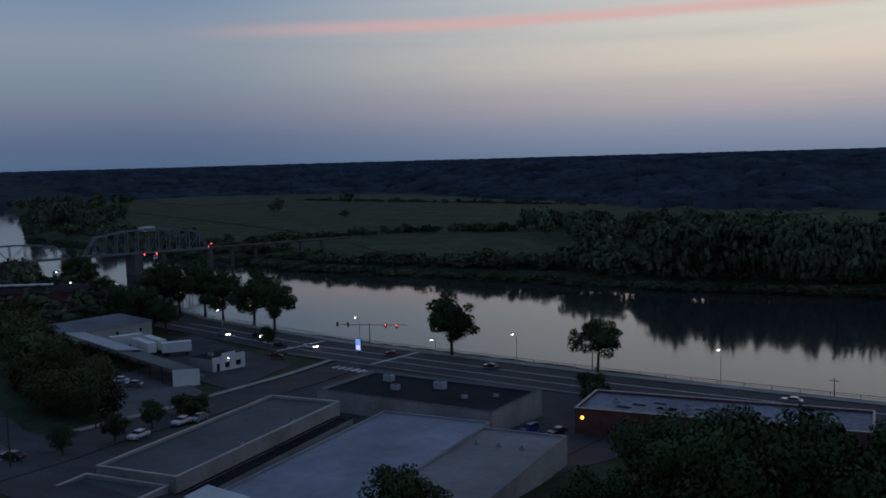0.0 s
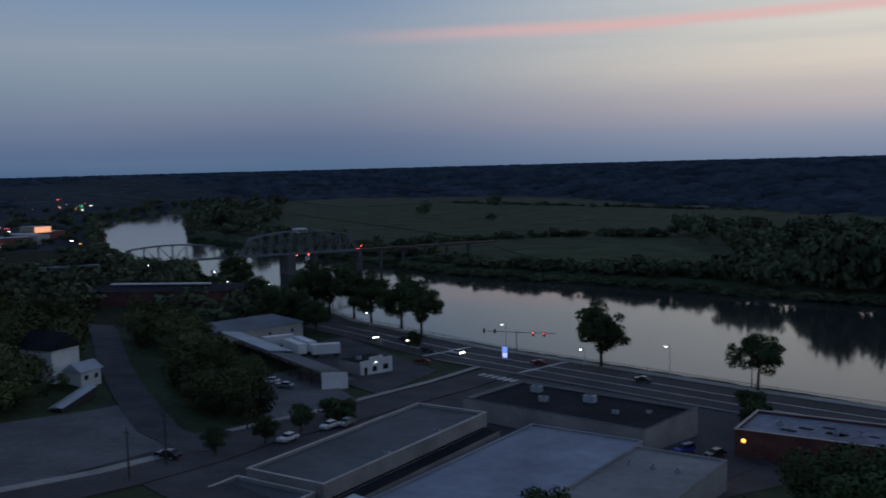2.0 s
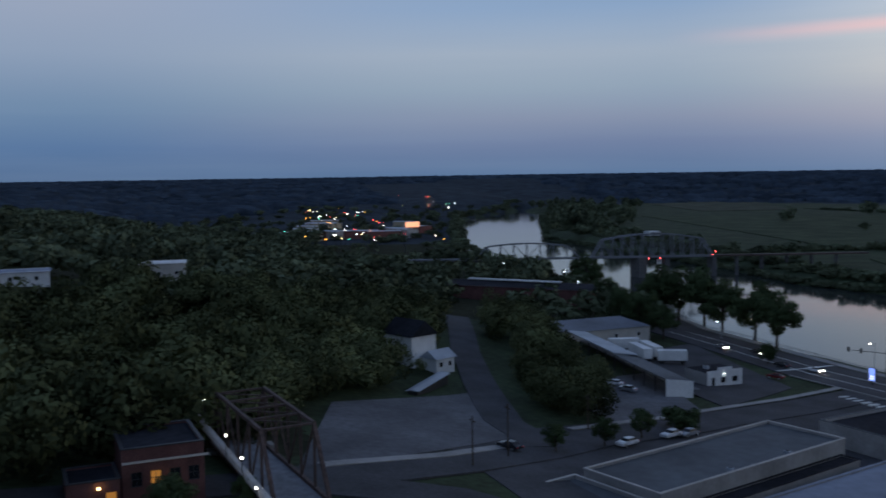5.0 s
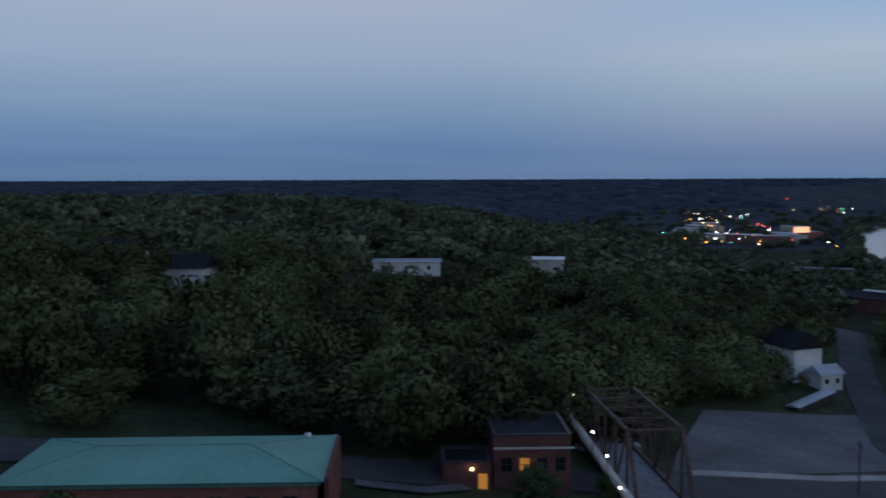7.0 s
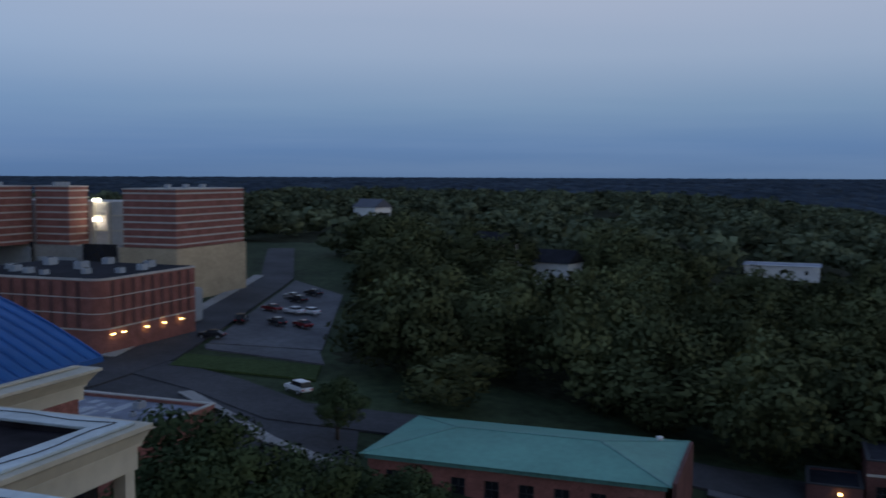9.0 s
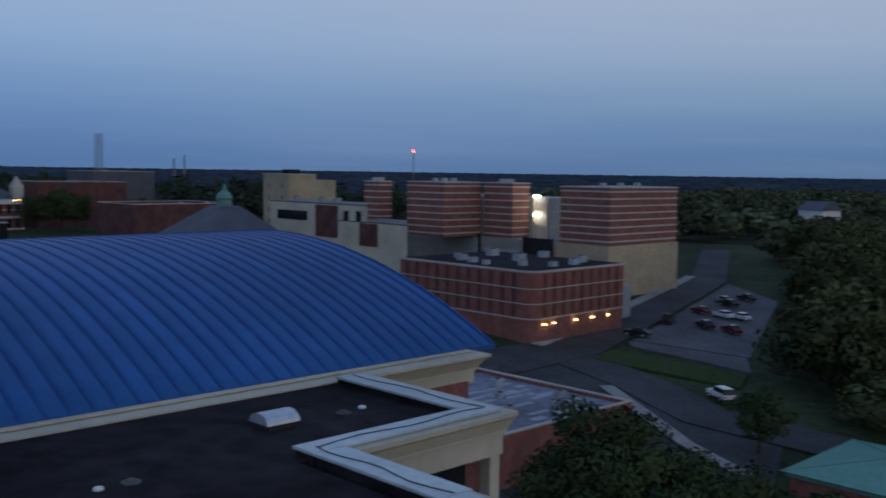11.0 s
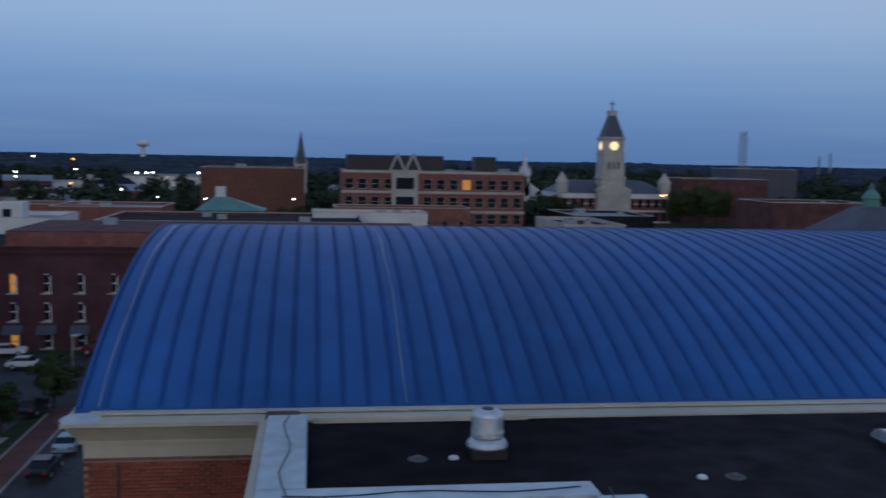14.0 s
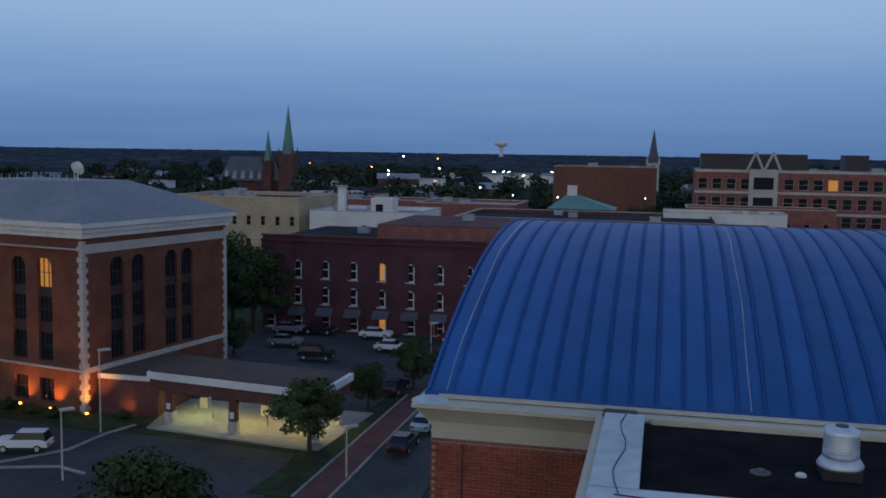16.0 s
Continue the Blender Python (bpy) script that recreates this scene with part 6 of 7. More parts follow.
def skyline_extras():
    g = thing("water_tower", (403, -2416, 10), "distant white ball-topped water tower", "water tower")
    local("stem", lathe(bmesh.new(), ((6, 0), (4.5, 25), (5, 30)), 16), M_WHITE, g)
    local("tank", lathe(bmesh.new(), ((4, 30), (14, 33), (16.5, 37), (14, 43), (5, 46.5), (0.5, 47)), 24), M_WHITE, g, smooth=True)
    g = thing("lattice_mast", (-210, -455, 5), "thin grey lattice radio mast", "mast")
    for a, b in ((1.6, 1.6), (-1.6, 1.6), (-1.6, -1.6), (1.6, -1.6)):
        local("leg", bar(bmesh.new(), (a, b, 0), (a * 0.7, b * 0.7, 37), 0.28), M_IRON, g)
    for k in range(12):
        local("brace", bar(bmesh.new(), (-1.5, 1.5, 3 * k), (1.5, 1.5, 3 * k + 3), 0.16), M_IRON, g)
        local("brace", bar(bmesh.new(), (1.5, -1.5, 3 * k), (-1.5, -1.5, 3 * k + 3), 0.16), M_IRON, g)
    g = thing("radio_mast", (-405, -441, 5), "thin mast with a red warning lamp", "mast")
    local("pole", bar(bmesh.new(), (0, 0, 0), (0, 0, 32.4), 0.35), M_IRON, g)
    local("warning_lamp", lathe(bmesh.new(), ((0.2, 32.3), (0.7, 32.6), (0.7, 33.2), (0.1, 33.6)), 10), G_RED, g)
    for x, y, z in ((-600, -1065, 41), (-590, -1072, 37)):
        g = thing("far_tower", (x, y, lz(x, y)), "far dark lattice tower on the ridge", "mast")
        local("shaft", prism(bmesh.new(), [(-1.3, -1.3), (1.3, -1.3), (1.3, 1.3), (-1.3, 1.3)], 0, z - lz(x, y), [(-0.5, -0.5), (0.5, -0.5), (0.5, 0.5), (-0.5, 0.5)]), M_IRON, g)
    g = thing("copper_domed_hall", (-108, -172, 0), "building with a dark hipped roof and small green cupola", "building")
    part("wall", B(-117, -99, -186, -168, 0, 12), M_BRICK_DARK, g)
    part("roof", prism(bmesh.new(), [(-118, -187), (-98, -187), (-98, -167), (-118, -167)], 12, 18.3, [(-110.5, -178.5), (-106, -178.5), (-106, -174), (-110.5, -174)]), M_SLATE, g, "dark hipped roof")
    cup = part("cupola", lathe_at(bmesh.new(), -108, -176, 18.2, ((1.5, 0), (1.5, 1.5), (1.75, 1.7), (1.3, 2.6), (0.5, 3.4), (0.15, 4.6)), 12), M_COPPER, g, "green copper cupola")
    g = thing("green_pavilion", (20, -231, 0), "small pavilion with a green metal roof", "building")
    part("wall", B(12, 26, -240, -230, 0, 13), M_BRICK, g)
    part("roof", prism(bmesh.new(), [(11, -241), (27, -241), (27, -229), (11, -229)], 13, 16, [(20, -236), (23, -236), (23, -234), (20, -234)]), M_COPPER, g)
    part("cupola", B(20.5, 22.7, -236, -234, 16, 18.4), M_WHITE, g)
    for nm, a in (("low_block", (-185, -160, -375, -352, 23.6, M_SLATE)), ("low_block", (-160, -128, -345, -325, 20.0, M_BRICK_DARK)), ("low_block", (-150, -120, -262, -240, 15.5, M_BRICK_DARK)), ("low_block", (52, 88, -262, -246, 12.5, M_BRICK)), ("low_block", (-10, 40, -215, -185, 12.8, M_BRICK_DARK)), ("low_block", (35, 60, -255, -232, 12.8, M_BRICK)), ("low_block", (-60, -48, -205, -180, 13.2, M_STONE)), ("low_block", (-25, 0, -222, -210, 13.4, M_WHITE)), ("low_block", (-82, -62, -250, -225, 12.4, M_DARK_ROOF))):
        x0, x1, y0, y1, t, m = a
        g = thing(nm, ((x0 + x1) / 2, (y0 + y1) / 2, 0), "low downtown commercial block with a flat roof", "building", "downtown buildings")
        shell(g, x0, x1, y0, y1, 0, t, m, M_DARK_ROOF if (x0 + y0) % 2 else M_PALE_ROOF, 0.6)
        rr = random.Random(int(x0))
        for k in range(3):
            roof_unit(g, rr.uniform(x0 + 2, x1 - 2), rr.uniform(y0 + 2, y1 - 2), t, rr.uniform(1, 2.4))
    g = thing("shopping_strip", (103, -700, 5), "long pale shopping strip with bright lights", "building")
    part("wall", B(78, 130, -720, -700, -2, 10), M_WHITE, g)
    part("roof", B(77, 131, -721, -699, 10, 11), M_PALE_ROOF, g)


skyline_extras()


rh = random.Random(8)
for q in range(70):
    x, y = rh.uniform(-260, 380), rh.uniform(-760, -345)
    if abs(x + 100) < 40 and y > -380 or 145 < x < 200 and y > -430:
        continue
    gabled("town_house", rh.choice(("small pale house among town trees", "dark-roofed brick house among town trees", "flat-roofed store among town trees")), (x, y, lz(x, y)), rh.uniform(12, 26), rh.uniform(9, 14), rh.uniform(6, 10), rh.choice((0.4, 0.4, 3)), rh.uniform(0, 90), rh.choice((M_WHITE, M_BRICK, M_BRICK_DARK, M_STONE)), rh.choice((M_DARK_ROOF, M_GREY_ROOF, M_SLATE, M_PALE_ROOF)), wins=2)


# ---- street lamps, signals, signs ----
def street_lamp(x, y, h, glow, label, reach=1.6, toward=180.0, bulb=0.28):
    g = thing("street_lamp", (x, y, lz(x, y) + 0.05), label, "street lamp", "street lamps", turn=toward)
    local("pole", bar(bmesh.new(), (0, 0, 0), (0, 0, h), 0.22, 0.12, sides=10), M_STEEL, g)
    local("arm", bar(bmesh.new(), (0, 0, h - 0.15), (0, reach, h + 0.1), 0.1, sides=8), M_STEEL, g)
    hd = local("lamp_head", B(-0.22, 0.22, reach - 0.2, reach + 0.6, h, h + 0.2, bevel=0.04), M_DARK, g)
    local("bulb", lathe_at(bmesh.new(), 0, reach + 0.2, h - bulb * 0.9, ((0.05, 0), (bulb, bulb * 0.35), (bulb, bulb * 0.7), (0.1, bulb)), 12), glow, hd, "lit bulb")
    return g


for x, y, h, gl in ((-184.5, 207, 8.2, G_WHITE), (-153, 203, 5.0, G_COOL), (-128.5, 206, 8.2, G_COOL), (-74.5, 209.5, 8.6, G_WHITE), (-234, 211, 8, G_YELLOW), (-246, 207, 6, G_COOL), (-330, 226, 8, G_COOL), (-352, 220, 8, G_COOL), (-395, 240, 8, G_COOL), (-300, 214, 8, G_COOL), (-283, 221, 8, G_COOL), (-440, 230, 9, G_COOL)):
    street_lamp(x, y, h, gl, "tall grey street lamp lit above the river road")
for x, y, h, gl in ((49.2, -77, 7.5, G_COOL), (44.8, -64.8, 5.5, G_COOL), (23.8, -71.3, 4.0, G_COOL), (27, -113, 5, G_COOL)):
    g = thing("lamp_post", (x, y, 0.1), "slim pale lamp post, unlit", "street lamp", "hotel lamp posts", turn=140)
    local("pole", bar(bmesh.new(), (0, 0, 0), (0, 0, h), 0.16, 0.12, sides=10), M_STONE, g)
    local("lamp_head", B(-0.25, 0.25, -0.1, 1.0, h, h + 0.18, bevel=0.04), M_STONE, g)
for x, y, z in ((-73, 139.2, -19.6),):
    g = thing("wall_lamp", (x, y + 0.3, z - 0.3), "bright orange lamp on the brick shop wall", "lamp")
    local("bracket", B(-0.1, 0.1, -0.2, 0.9, 0, 0.12), M_DARK, g)
    local("bulb", lathe(bmesh.new(), ((0.1, -0.1), (0.3, 0.05), (0.3, 0.4), (0.1, 0.55)), 12), G_ORANGE, g)
    lamp = new("orange_light", bpy.data.lights.new("orange_light", "POINT"))
    lamp.data.energy, lamp.data.color, lamp.data.shadow_soft_size = 150, (1.0, 0.45, 0.1), 0.3
    lamp.location = (x, y - 1.2, z - 0.2)


def traffic_signal():
    g = thing("traffic_signal", (-179, 205.3, lz(-179, 205.3)), "mast-arm traffic signal with red lights lit", "traffic signal")
    local("pole", bar(bmesh.new(), (0, 0, 0), (0, 0, 7), 0.3, 0.2, sides=10), M_DARK, g)
    local("arm", bar(bmesh.new(), (-8, -4, 6.4), (12, 3, 6.8), 0.18, sides=8), M_DARK, g)
    for k, (s, gl) in enumerate(((-0.9, G_GREEN), (-0.6, None), (0.45, G_RED), (0.75, G_RED))):
        x, y = s * 11, s * 3.4
        hd = local("signal_head", B(x - 0.25, x + 0.25, y - 0.25, y + 0.25, 5.6, 6.9, bevel=0.04), M_DARK, g)
        if gl is G_RED:
            local("red_lens", lathe_at(bmesh.new(), x + 0.15, y - 0.3, 6.4, ((0.05, 0), (0.22, 0.08), (0.22, 0.3), (0.05, 0.38)), 10), gl, hd)


traffic_signal()


def price_sign():
    g = thing("lit_sign", (-173, 193.6, lz(-173, 193.6)), "small lit blue and white roadside sign", "sign")
    local("post", bar(bmesh.new(), (0, 0, 0), (0, 0, 2), 0.3), M_DARK, g)
    local("cabinet", B(-1.0, 1.0, -0.2, 0.2, 1.2, 4.6, bevel=0.05), M_DARK, g)
    local("face", B(-0.9, 0.9, -0.24, -0.2, 1.3, 4.5), G_SIGN, g, "glowing blue face")
    for z in (1.7, 2.3):
        local("text_bar", B(-0.7, 0.7, -0.26, -0.245, z, z + 0.28), G_SIGN_TEXT, g)


price_sign()
for x, y, h in ((-133.5, 69, 9), (-128, 60, 8), (-152, 96, 7), (-173, 103, 8), (-107, 207.5, 6), (-50.5, 215, 6)):
    g = thing("utility_pole", (x, y, lz(x, y)), "wooden utility pole with crossarm", "utility pole", "utility poles")
    local("pole", bar(bmesh.new(), (0, 0, 0), (0, 0, h), 0.3, 0.2, sides=8), M_BARK, g)
    local("crossarm", B(-1.0, 1.0, -0.06, 0.06, h - 0.8, h - 0.66), M_BARK, g)

# far town lights and their buildings on the river bend
rt = random.Random(4)
for k in range(74):
    if k >= 54:
        x, y = rt.uniform(-790, -590), rt.uniform(190, 270)
    elif k < 34:
        x, y = rt.uniform(-1080, -760), rt.uniform(0, 1)
        y = 245 + (-760 - x) * 0.27 + rt.uniform(-30, 45)
    else:
        x = rt.uniform(-1420, -1090)
        y = 430 + (-1090 - x) * 0.55 + rt.uniform(-110, 60)
    y = min(y, float(np.interp(x, SOUTH_X, SOUTH_Y)) - 20)
    z = lz(x, y)
    g = thing("town_lamp", (x, y, z), "far lit lamp in the town on the river bend", "street lamp", "far town lamps")
    h = rt.uniform(11, 17)
    local("pole", bar(bmesh.new(), (0, 0, 0), (0, 0, h), 0.3), M_DARK, g)
    s = rt.uniform(0.22, 0.55)
    local("bulb", B(-s, s, -s, s, h, h + s * 0.9, bevel=0.1), rt.choice((G_WHITE, G_WHITE, G_COOL, G_YELLOW, G_ORANGE, G_ORANGE, G_RED, G_RED, G_GREEN)), g)
for k in range(16):
    x = rt.uniform(-1100, -800)
    y = float(np.interp(x, SOUTH_X, SOUTH_Y)) - rt.uniform(40, 170)
    gabled("far_store", "far pale flat-roofed store by the river bend", (x, y, lz(x, y)), rt.uniform(16, 34), rt.uniform(12, 20), rt.uniform(5, 8), 0.6, rt.uniform(0, 90), rt.choice((M_STONE, M_BRICK, M_TAN)), M_GREY_ROOF)
g = thing("lit_billboard", (-843, 342, lz(-843, 342)), "glowing orange-white roadside billboard", "sign")
local("post", bar(bmesh.new(), (0, 0, 0), (0, 0, 8), 0.8), M_DARK, g)
local("panel", B(-0.3, 0.3, -7, 7, 8, 13), glow_mat("billboard_glow", (1.0, 0.45, 0.25), 1.4), g)
for x, y, z, gl in ((130, -560, 16, G_WHITE), (95, -600, 14, G_WHITE), (70, -620, 14, G_WHITE), (118, -680, 12, G_COOL), (105, -640, 13, G_COOL), (40, -260, 14.5, G_WHITE), (28, -262, 14.2, G_COOL), (5, -270, 14.0, G_WHITE), (60, -420, 16, G_YELLOW), (190, -700, 22, G_WHITE), (150, -640, 21, G_ORANGE), (-113, -300, 15.5, G_ORANGE), (-112, -301, 15.2, G_YELLOW), (18, -222, 11.6, G_ORANGE), (-220, -300, 17, G_ORANGE), (86, -190, 14.5, G_WHITE), (-30, -520, 15, G_WHITE), (12, -480, 14, G_YELLOW), (150, -520, 15, G_COOL), (172, -560, 16, G_ORANGE), (205, -480, 15, G_WHITE), (230, -610, 17, G_RED), (-160, -420, 17, G_YELLOW), (90, -380, 14, G_ORANGE), (66, -350, 13, G_WHITE), (124, -430, 15, G_WHITE), (-240, -380, 16, G_WHITE), (10, -640, 17, G_COOL)):
    zz = lz(x, y)
    g = thing("town_lamp", (x, y, zz), "lit lamp on a tall pole in the town", "street lamp", "downtown lamps")
    local("pole", bar(bmesh.new(), (0, 0, 0), (0, 0, z - zz), 0.25), M_DARK, g)
    s = math.hypot(x, y) / 1500
    local("bulb", B(-s, s, -s, s, z - zz, z - zz + s * 1.2, bevel=0.05), gl, g)


# ---- vehicles ----
def car_master(paint, label, tall=0.0):
    g = thing("car", (0, 0, -500), label, "car", "parked cars")
    bm = bmesh.new()
    prof = ((-2.25, 0.35), (-2.3, 0.75), (-2.1, 0.95), (-0.95, 1.0), (0.95 + tall * 0.8, 1.0), (1.9, 0.95), (2.25, 0.75), (2.25, 0.35))
    a = [bm.verts.new((x, -0.88, z + tall * 0.1)) for x, z in prof]
    b = [bm.verts.new((x, 0.88, z + tall * 0.1)) for x, z in prof]
    bm.faces.new(a)
    bm.faces.new(b[::-1])
    for k in range(len(prof)):
        j = (k + 1) % len(prof)
        bm.faces.new((a[k], b[k], b[j], a[j]))
    bmesh.ops.bevel(bm, geom=list(bm.edges), offset=0.06, segments=2, affect="EDGES")
    body = local("body", bm, paint, g)
    rear = 1.7 + 0.4 * tall
    local("window_band", prism(bmesh.new(), [(-1.0, -0.8), (rear, -0.8), (rear, 0.8), (-1.0, 0.8)], 0.98, 1.38 + tall * 0.3, [(-0.35, -0.64), (rear - 0.55 + 0.3 * tall, -0.64), (rear - 0.55 + 0.3 * tall, 0.64), (-0.35, 0.64)]), M_CARGLASS, g, "dark car windows")
    zt = 1.38 + tall * 0.3
    local("roof", B(-0.38, rear - 0.5 + 0.3 * tall, -0.66, 0.66, zt - 0.01, zt + 0.06, bevel=0.03), paint, g)
    for x in (-1.4, 1.4):
        for y in (-0.82, 0.82):
            b2 = lathe(bmesh.new(), ((0.2, -0.11), (0.33, -0.11), (0.33, 0.11), (0.2, 0.11)), 14)
            bmesh.ops.rotate(b2, matrix=Matrix.Rotation(radians(90), 3, "X"), verts=b2.verts)
            bmesh.ops.translate(b2, vec=(x, y, 0.33), verts=b2.verts)
            wh = local("wheel", b2, M_RUBBER, g)
            b2 = lathe(bmesh.new(), ((0.2, -0.12), (0.2, 0.12)), 10)
            bmesh.ops.rotate(b2, matrix=Matrix.Rotation(radians(90), 3, "X"), verts=b2.verts)
            bmesh.ops.translate(b2, vec=(x, y, 0.33), verts=b2.verts)
            local("rim", b2, M_STEEL, wh)
    for y in (-0.65, 0.65):
        local("tail_light", B(2.22, 2.29, y - 0.18, y + 0.18, 0.62, 0.82), M_PLASTIC_RED, body)
        local("headlight", B(-2.32, -2.24, y - 0.18, y + 0.18, 0.58, 0.76), M_STEEL, body)
    return g


PAINT = {"white": mat("white_car_paint", (0.7, 0.7, 0.7), 0.25, vary=0.03, bump=0), "silver": mat("silver_car_paint", (0.38, 0.4, 0.42), 0.25, 0.5, vary=0.03, bump=0), "dark": mat("black_car_paint", (0.02, 0.021, 0.025), 0.2, vary=0.03, bump=0), "red": mat("red_car_paint", (0.14, 0.018, 0.02), 0.25, vary=0.03, bump=0), "blue": mat("blue_car_paint", (0.03, 0.045, 0.22), 0.25, vary=0.03, bump=0), "teal": mat("pale_teal_car_paint", (0.3, 0.45, 0.46), 0.25, vary=0.03, bump=0)}
CARS = {}
for c in PAINT:
    for tall in (0, 1):
        CARS[c, tall] = car_master(PAINT[c], {"white": "white", "silver": "silver", "dark": "black", "red": "dark red", "blue": "blue", "teal": "pale teal"}[c] + (" sport utility car" if tall else " saloon car") + " standing on asphalt", tall)
SPOTS = [(48, -118, 5, "silver", 0), (41, -111, 5, "dark", 1), (38, -126.3, 5, "white", 0), (33.5, -118.5, 0, "white", 0), (52, -70, 195, "white", 1), (21.2, -79, 88, "dark", 0), (20.9, -85.5, 90, "teal", 0), (27.3, -98, 85, "dark", 0), (46.5, -127, 3, "dark", 0), (51, -126.8, 3, "silver", 0), (27, -127, 3, "red", 0), (69, -145, 60, "silver", 0), (72, -148, 60, "white", 0),
         (-150, -95, 20, "dark", 1), (-152.6, -89.1, 60, "dark", 0), (-153.5, -84.3, 60, "red", 0), (-164.4, -97, 70, "red", 0), (-164.7, -92.3, 70, "white", 0), (-166.3, -89.6, 70, "white", 0), (-135, -91.4, 100, "dark", 0), (-112.5, -63, 60, "white", 1), (-177.6, -98.4, 70, "dark", 0), (-180, -101, 70, "silver", 0), (-187.6, -100, 70, "dark", 0),
         (-138.5, 72, 20, "dark", 0), (-139, 96, 104, "white", 0), (-143.6, 109.1, 104, "white", 0), (-143.9, 113.5, 104, "silver", 0), (-178, 115, 5, "white", 1), (-191, 192.6, 0, "white", 0), (-229, 192.7, -5, "silver", 0), (-218, 196.7, -3, "dark", 1), (-200, 189.5, 0, "dark", 0), (-163, 196, 4, "red", 0), (-55, 199, 3, "silver", 0), (-30, 201, 3, "dark", 0), (-130, 196, 2, "dark", 0), (-88, 146, 80, "blue", 1), (-83, 148, 80, "dark", 0), (-196, 165, 30, "dark", 0), (-232, 166, 20, "white", 1), (-188, 176, 20, "red", 0), (-185, 128, 25, "silver", 0), (-192, 129, 25, "white", 0)]
for x, y, turn, c, tall in SPOTS:
    copy_thing(CARS[c, tall], pose(x, y, lz(x, y) + 0.33, 0, 0, turn))
for ob in CARS.values():
    for o in (*ob.children_recursive, ob):
        bpy.data.objects.remove(o)
for x, y, turn in ((-188.6, 191.9, 0), (-188.6, 193.2, 0), (-226.6, 192.0, 0), (-226.6, 193.3, 0), (-215.6, 196.0, 0), (-215.6, 197.3, 0)):
    g = thing("headlight_glow", (x - 0.1, y, lz(x, y) + 0.9), "lit headlight of a waiting car", "headlight", "lit headlights")
    local("lens", B(-0.1, 0.1, -0.25, 0.25, 0, 0.3), G_WHITE, g)


for x, y, turn, ln in ((-233, 160, 70, 9), (-222, 158, -14, 12), (-224, 163, -14, 12), (-214, 163, 60, 8)):
    g = thing("box_trailer", (x, y, lz(x, y) + 0.25), "white box trailer parked by the sheds", "trailer", "white trailers", turn=turn)
    local("box_body", B(-ln / 2, ln / 2, -1.25, 1.25, 1.0, 3.8, bevel=0.06), M_WHITE, g)
    local("underframe", B(-ln / 2 + 0.2, ln / 2 - 0.2, -1.0, 1.0, 0.7, 1.0), M_DARK, g)
    for wx in (-ln / 2 + 1.2, ln / 2 - 1.2):
        local("wheels", B(wx - 0.5, wx + 0.5, -1.2, 1.2, 0.0, 0.9, bevel=0.2), M_RUBBER, g)


# ---- trees ----
def leaf_cloud(rnd, blobs, leaf, n):
    """Quads of leaves spread through blobs (centre, radii), denser at their skins: verts, faces."""
    w = np.array([b[1][0] * b[1][1] for b in blobs])
    pick = rnd.choice(len(blobs), n, p=w / w.sum())
    c = np.array([b[0] for b in blobs])[pick]
    r = np.array([b[1] for b in blobs])[pick]
    d = rnd.normal(size=(n, 3))
    d /= np.linalg.norm(d, axis=1)[:, None]
    p = c + d * r * (1 - 0.45 * rnd.random((n, 1)) ** 2)
    nrm = d + rnd.normal(size=(n, 3)) * 0.3
    nrm /= np.linalg.norm(nrm, axis=1)[:, None]
    a = np.cross(nrm, rnd.normal(size=(n, 3)))
    a /= np.linalg.norm(a, axis=1)[:, None]
    b = np.cross(nrm, a)
    s = leaf * (0.5 + rnd.random((n, 1)))
    v = np.stack([p - a * s, p - b * s * 0.7, p + a * s, p + b * s * 0.7 + nrm * s * 0.3], 1).reshape(-1, 3)
    crown = p - c.mean(0)
    crown /= np.linalg.norm(crown, axis=1)[:, None]
    soft = d * 0.6 + crown * 0.45 + nrm * 0.2
    soft /= np.linalg.norm(soft, axis=1)[:, None]
    return v, np.arange(4 * n).reshape(-1, 4), np.repeat(soft, 4, 0)


def leaf_normals(me, soft):
    """Shade the leaves of a clump as one soft mass."""
    me.polygons.foreach_set("use_smooth", [True] * len(me.polygons))
    me.normals_split_custom_set_from_vertices(soft.tolist())


def crown_shape(rnd, height, width, base, tufts=32, tuft=(0.12, 0.24)):
    """Blobs that make up an uneven crown above base."""
    out = []
    mid, hz = (height + base) / 2, (height - base) / 2
    for k in range(tufts):
        d = rnd.normal(size=3)
        d /= np.linalg.norm(d)
        q = rnd.uniform(0.4, 0.92)
        taper = 1 - 0.25 * max(0, d[2])
        c = np.array((d[0] * width / 2 * q * taper, d[1] * width / 2 * q * taper, mid + d[2] * hz * q))
        s = rnd.uniform(*tuft) * width
        out.append((c, np.array((s, s, s * 0.8))))
    return out


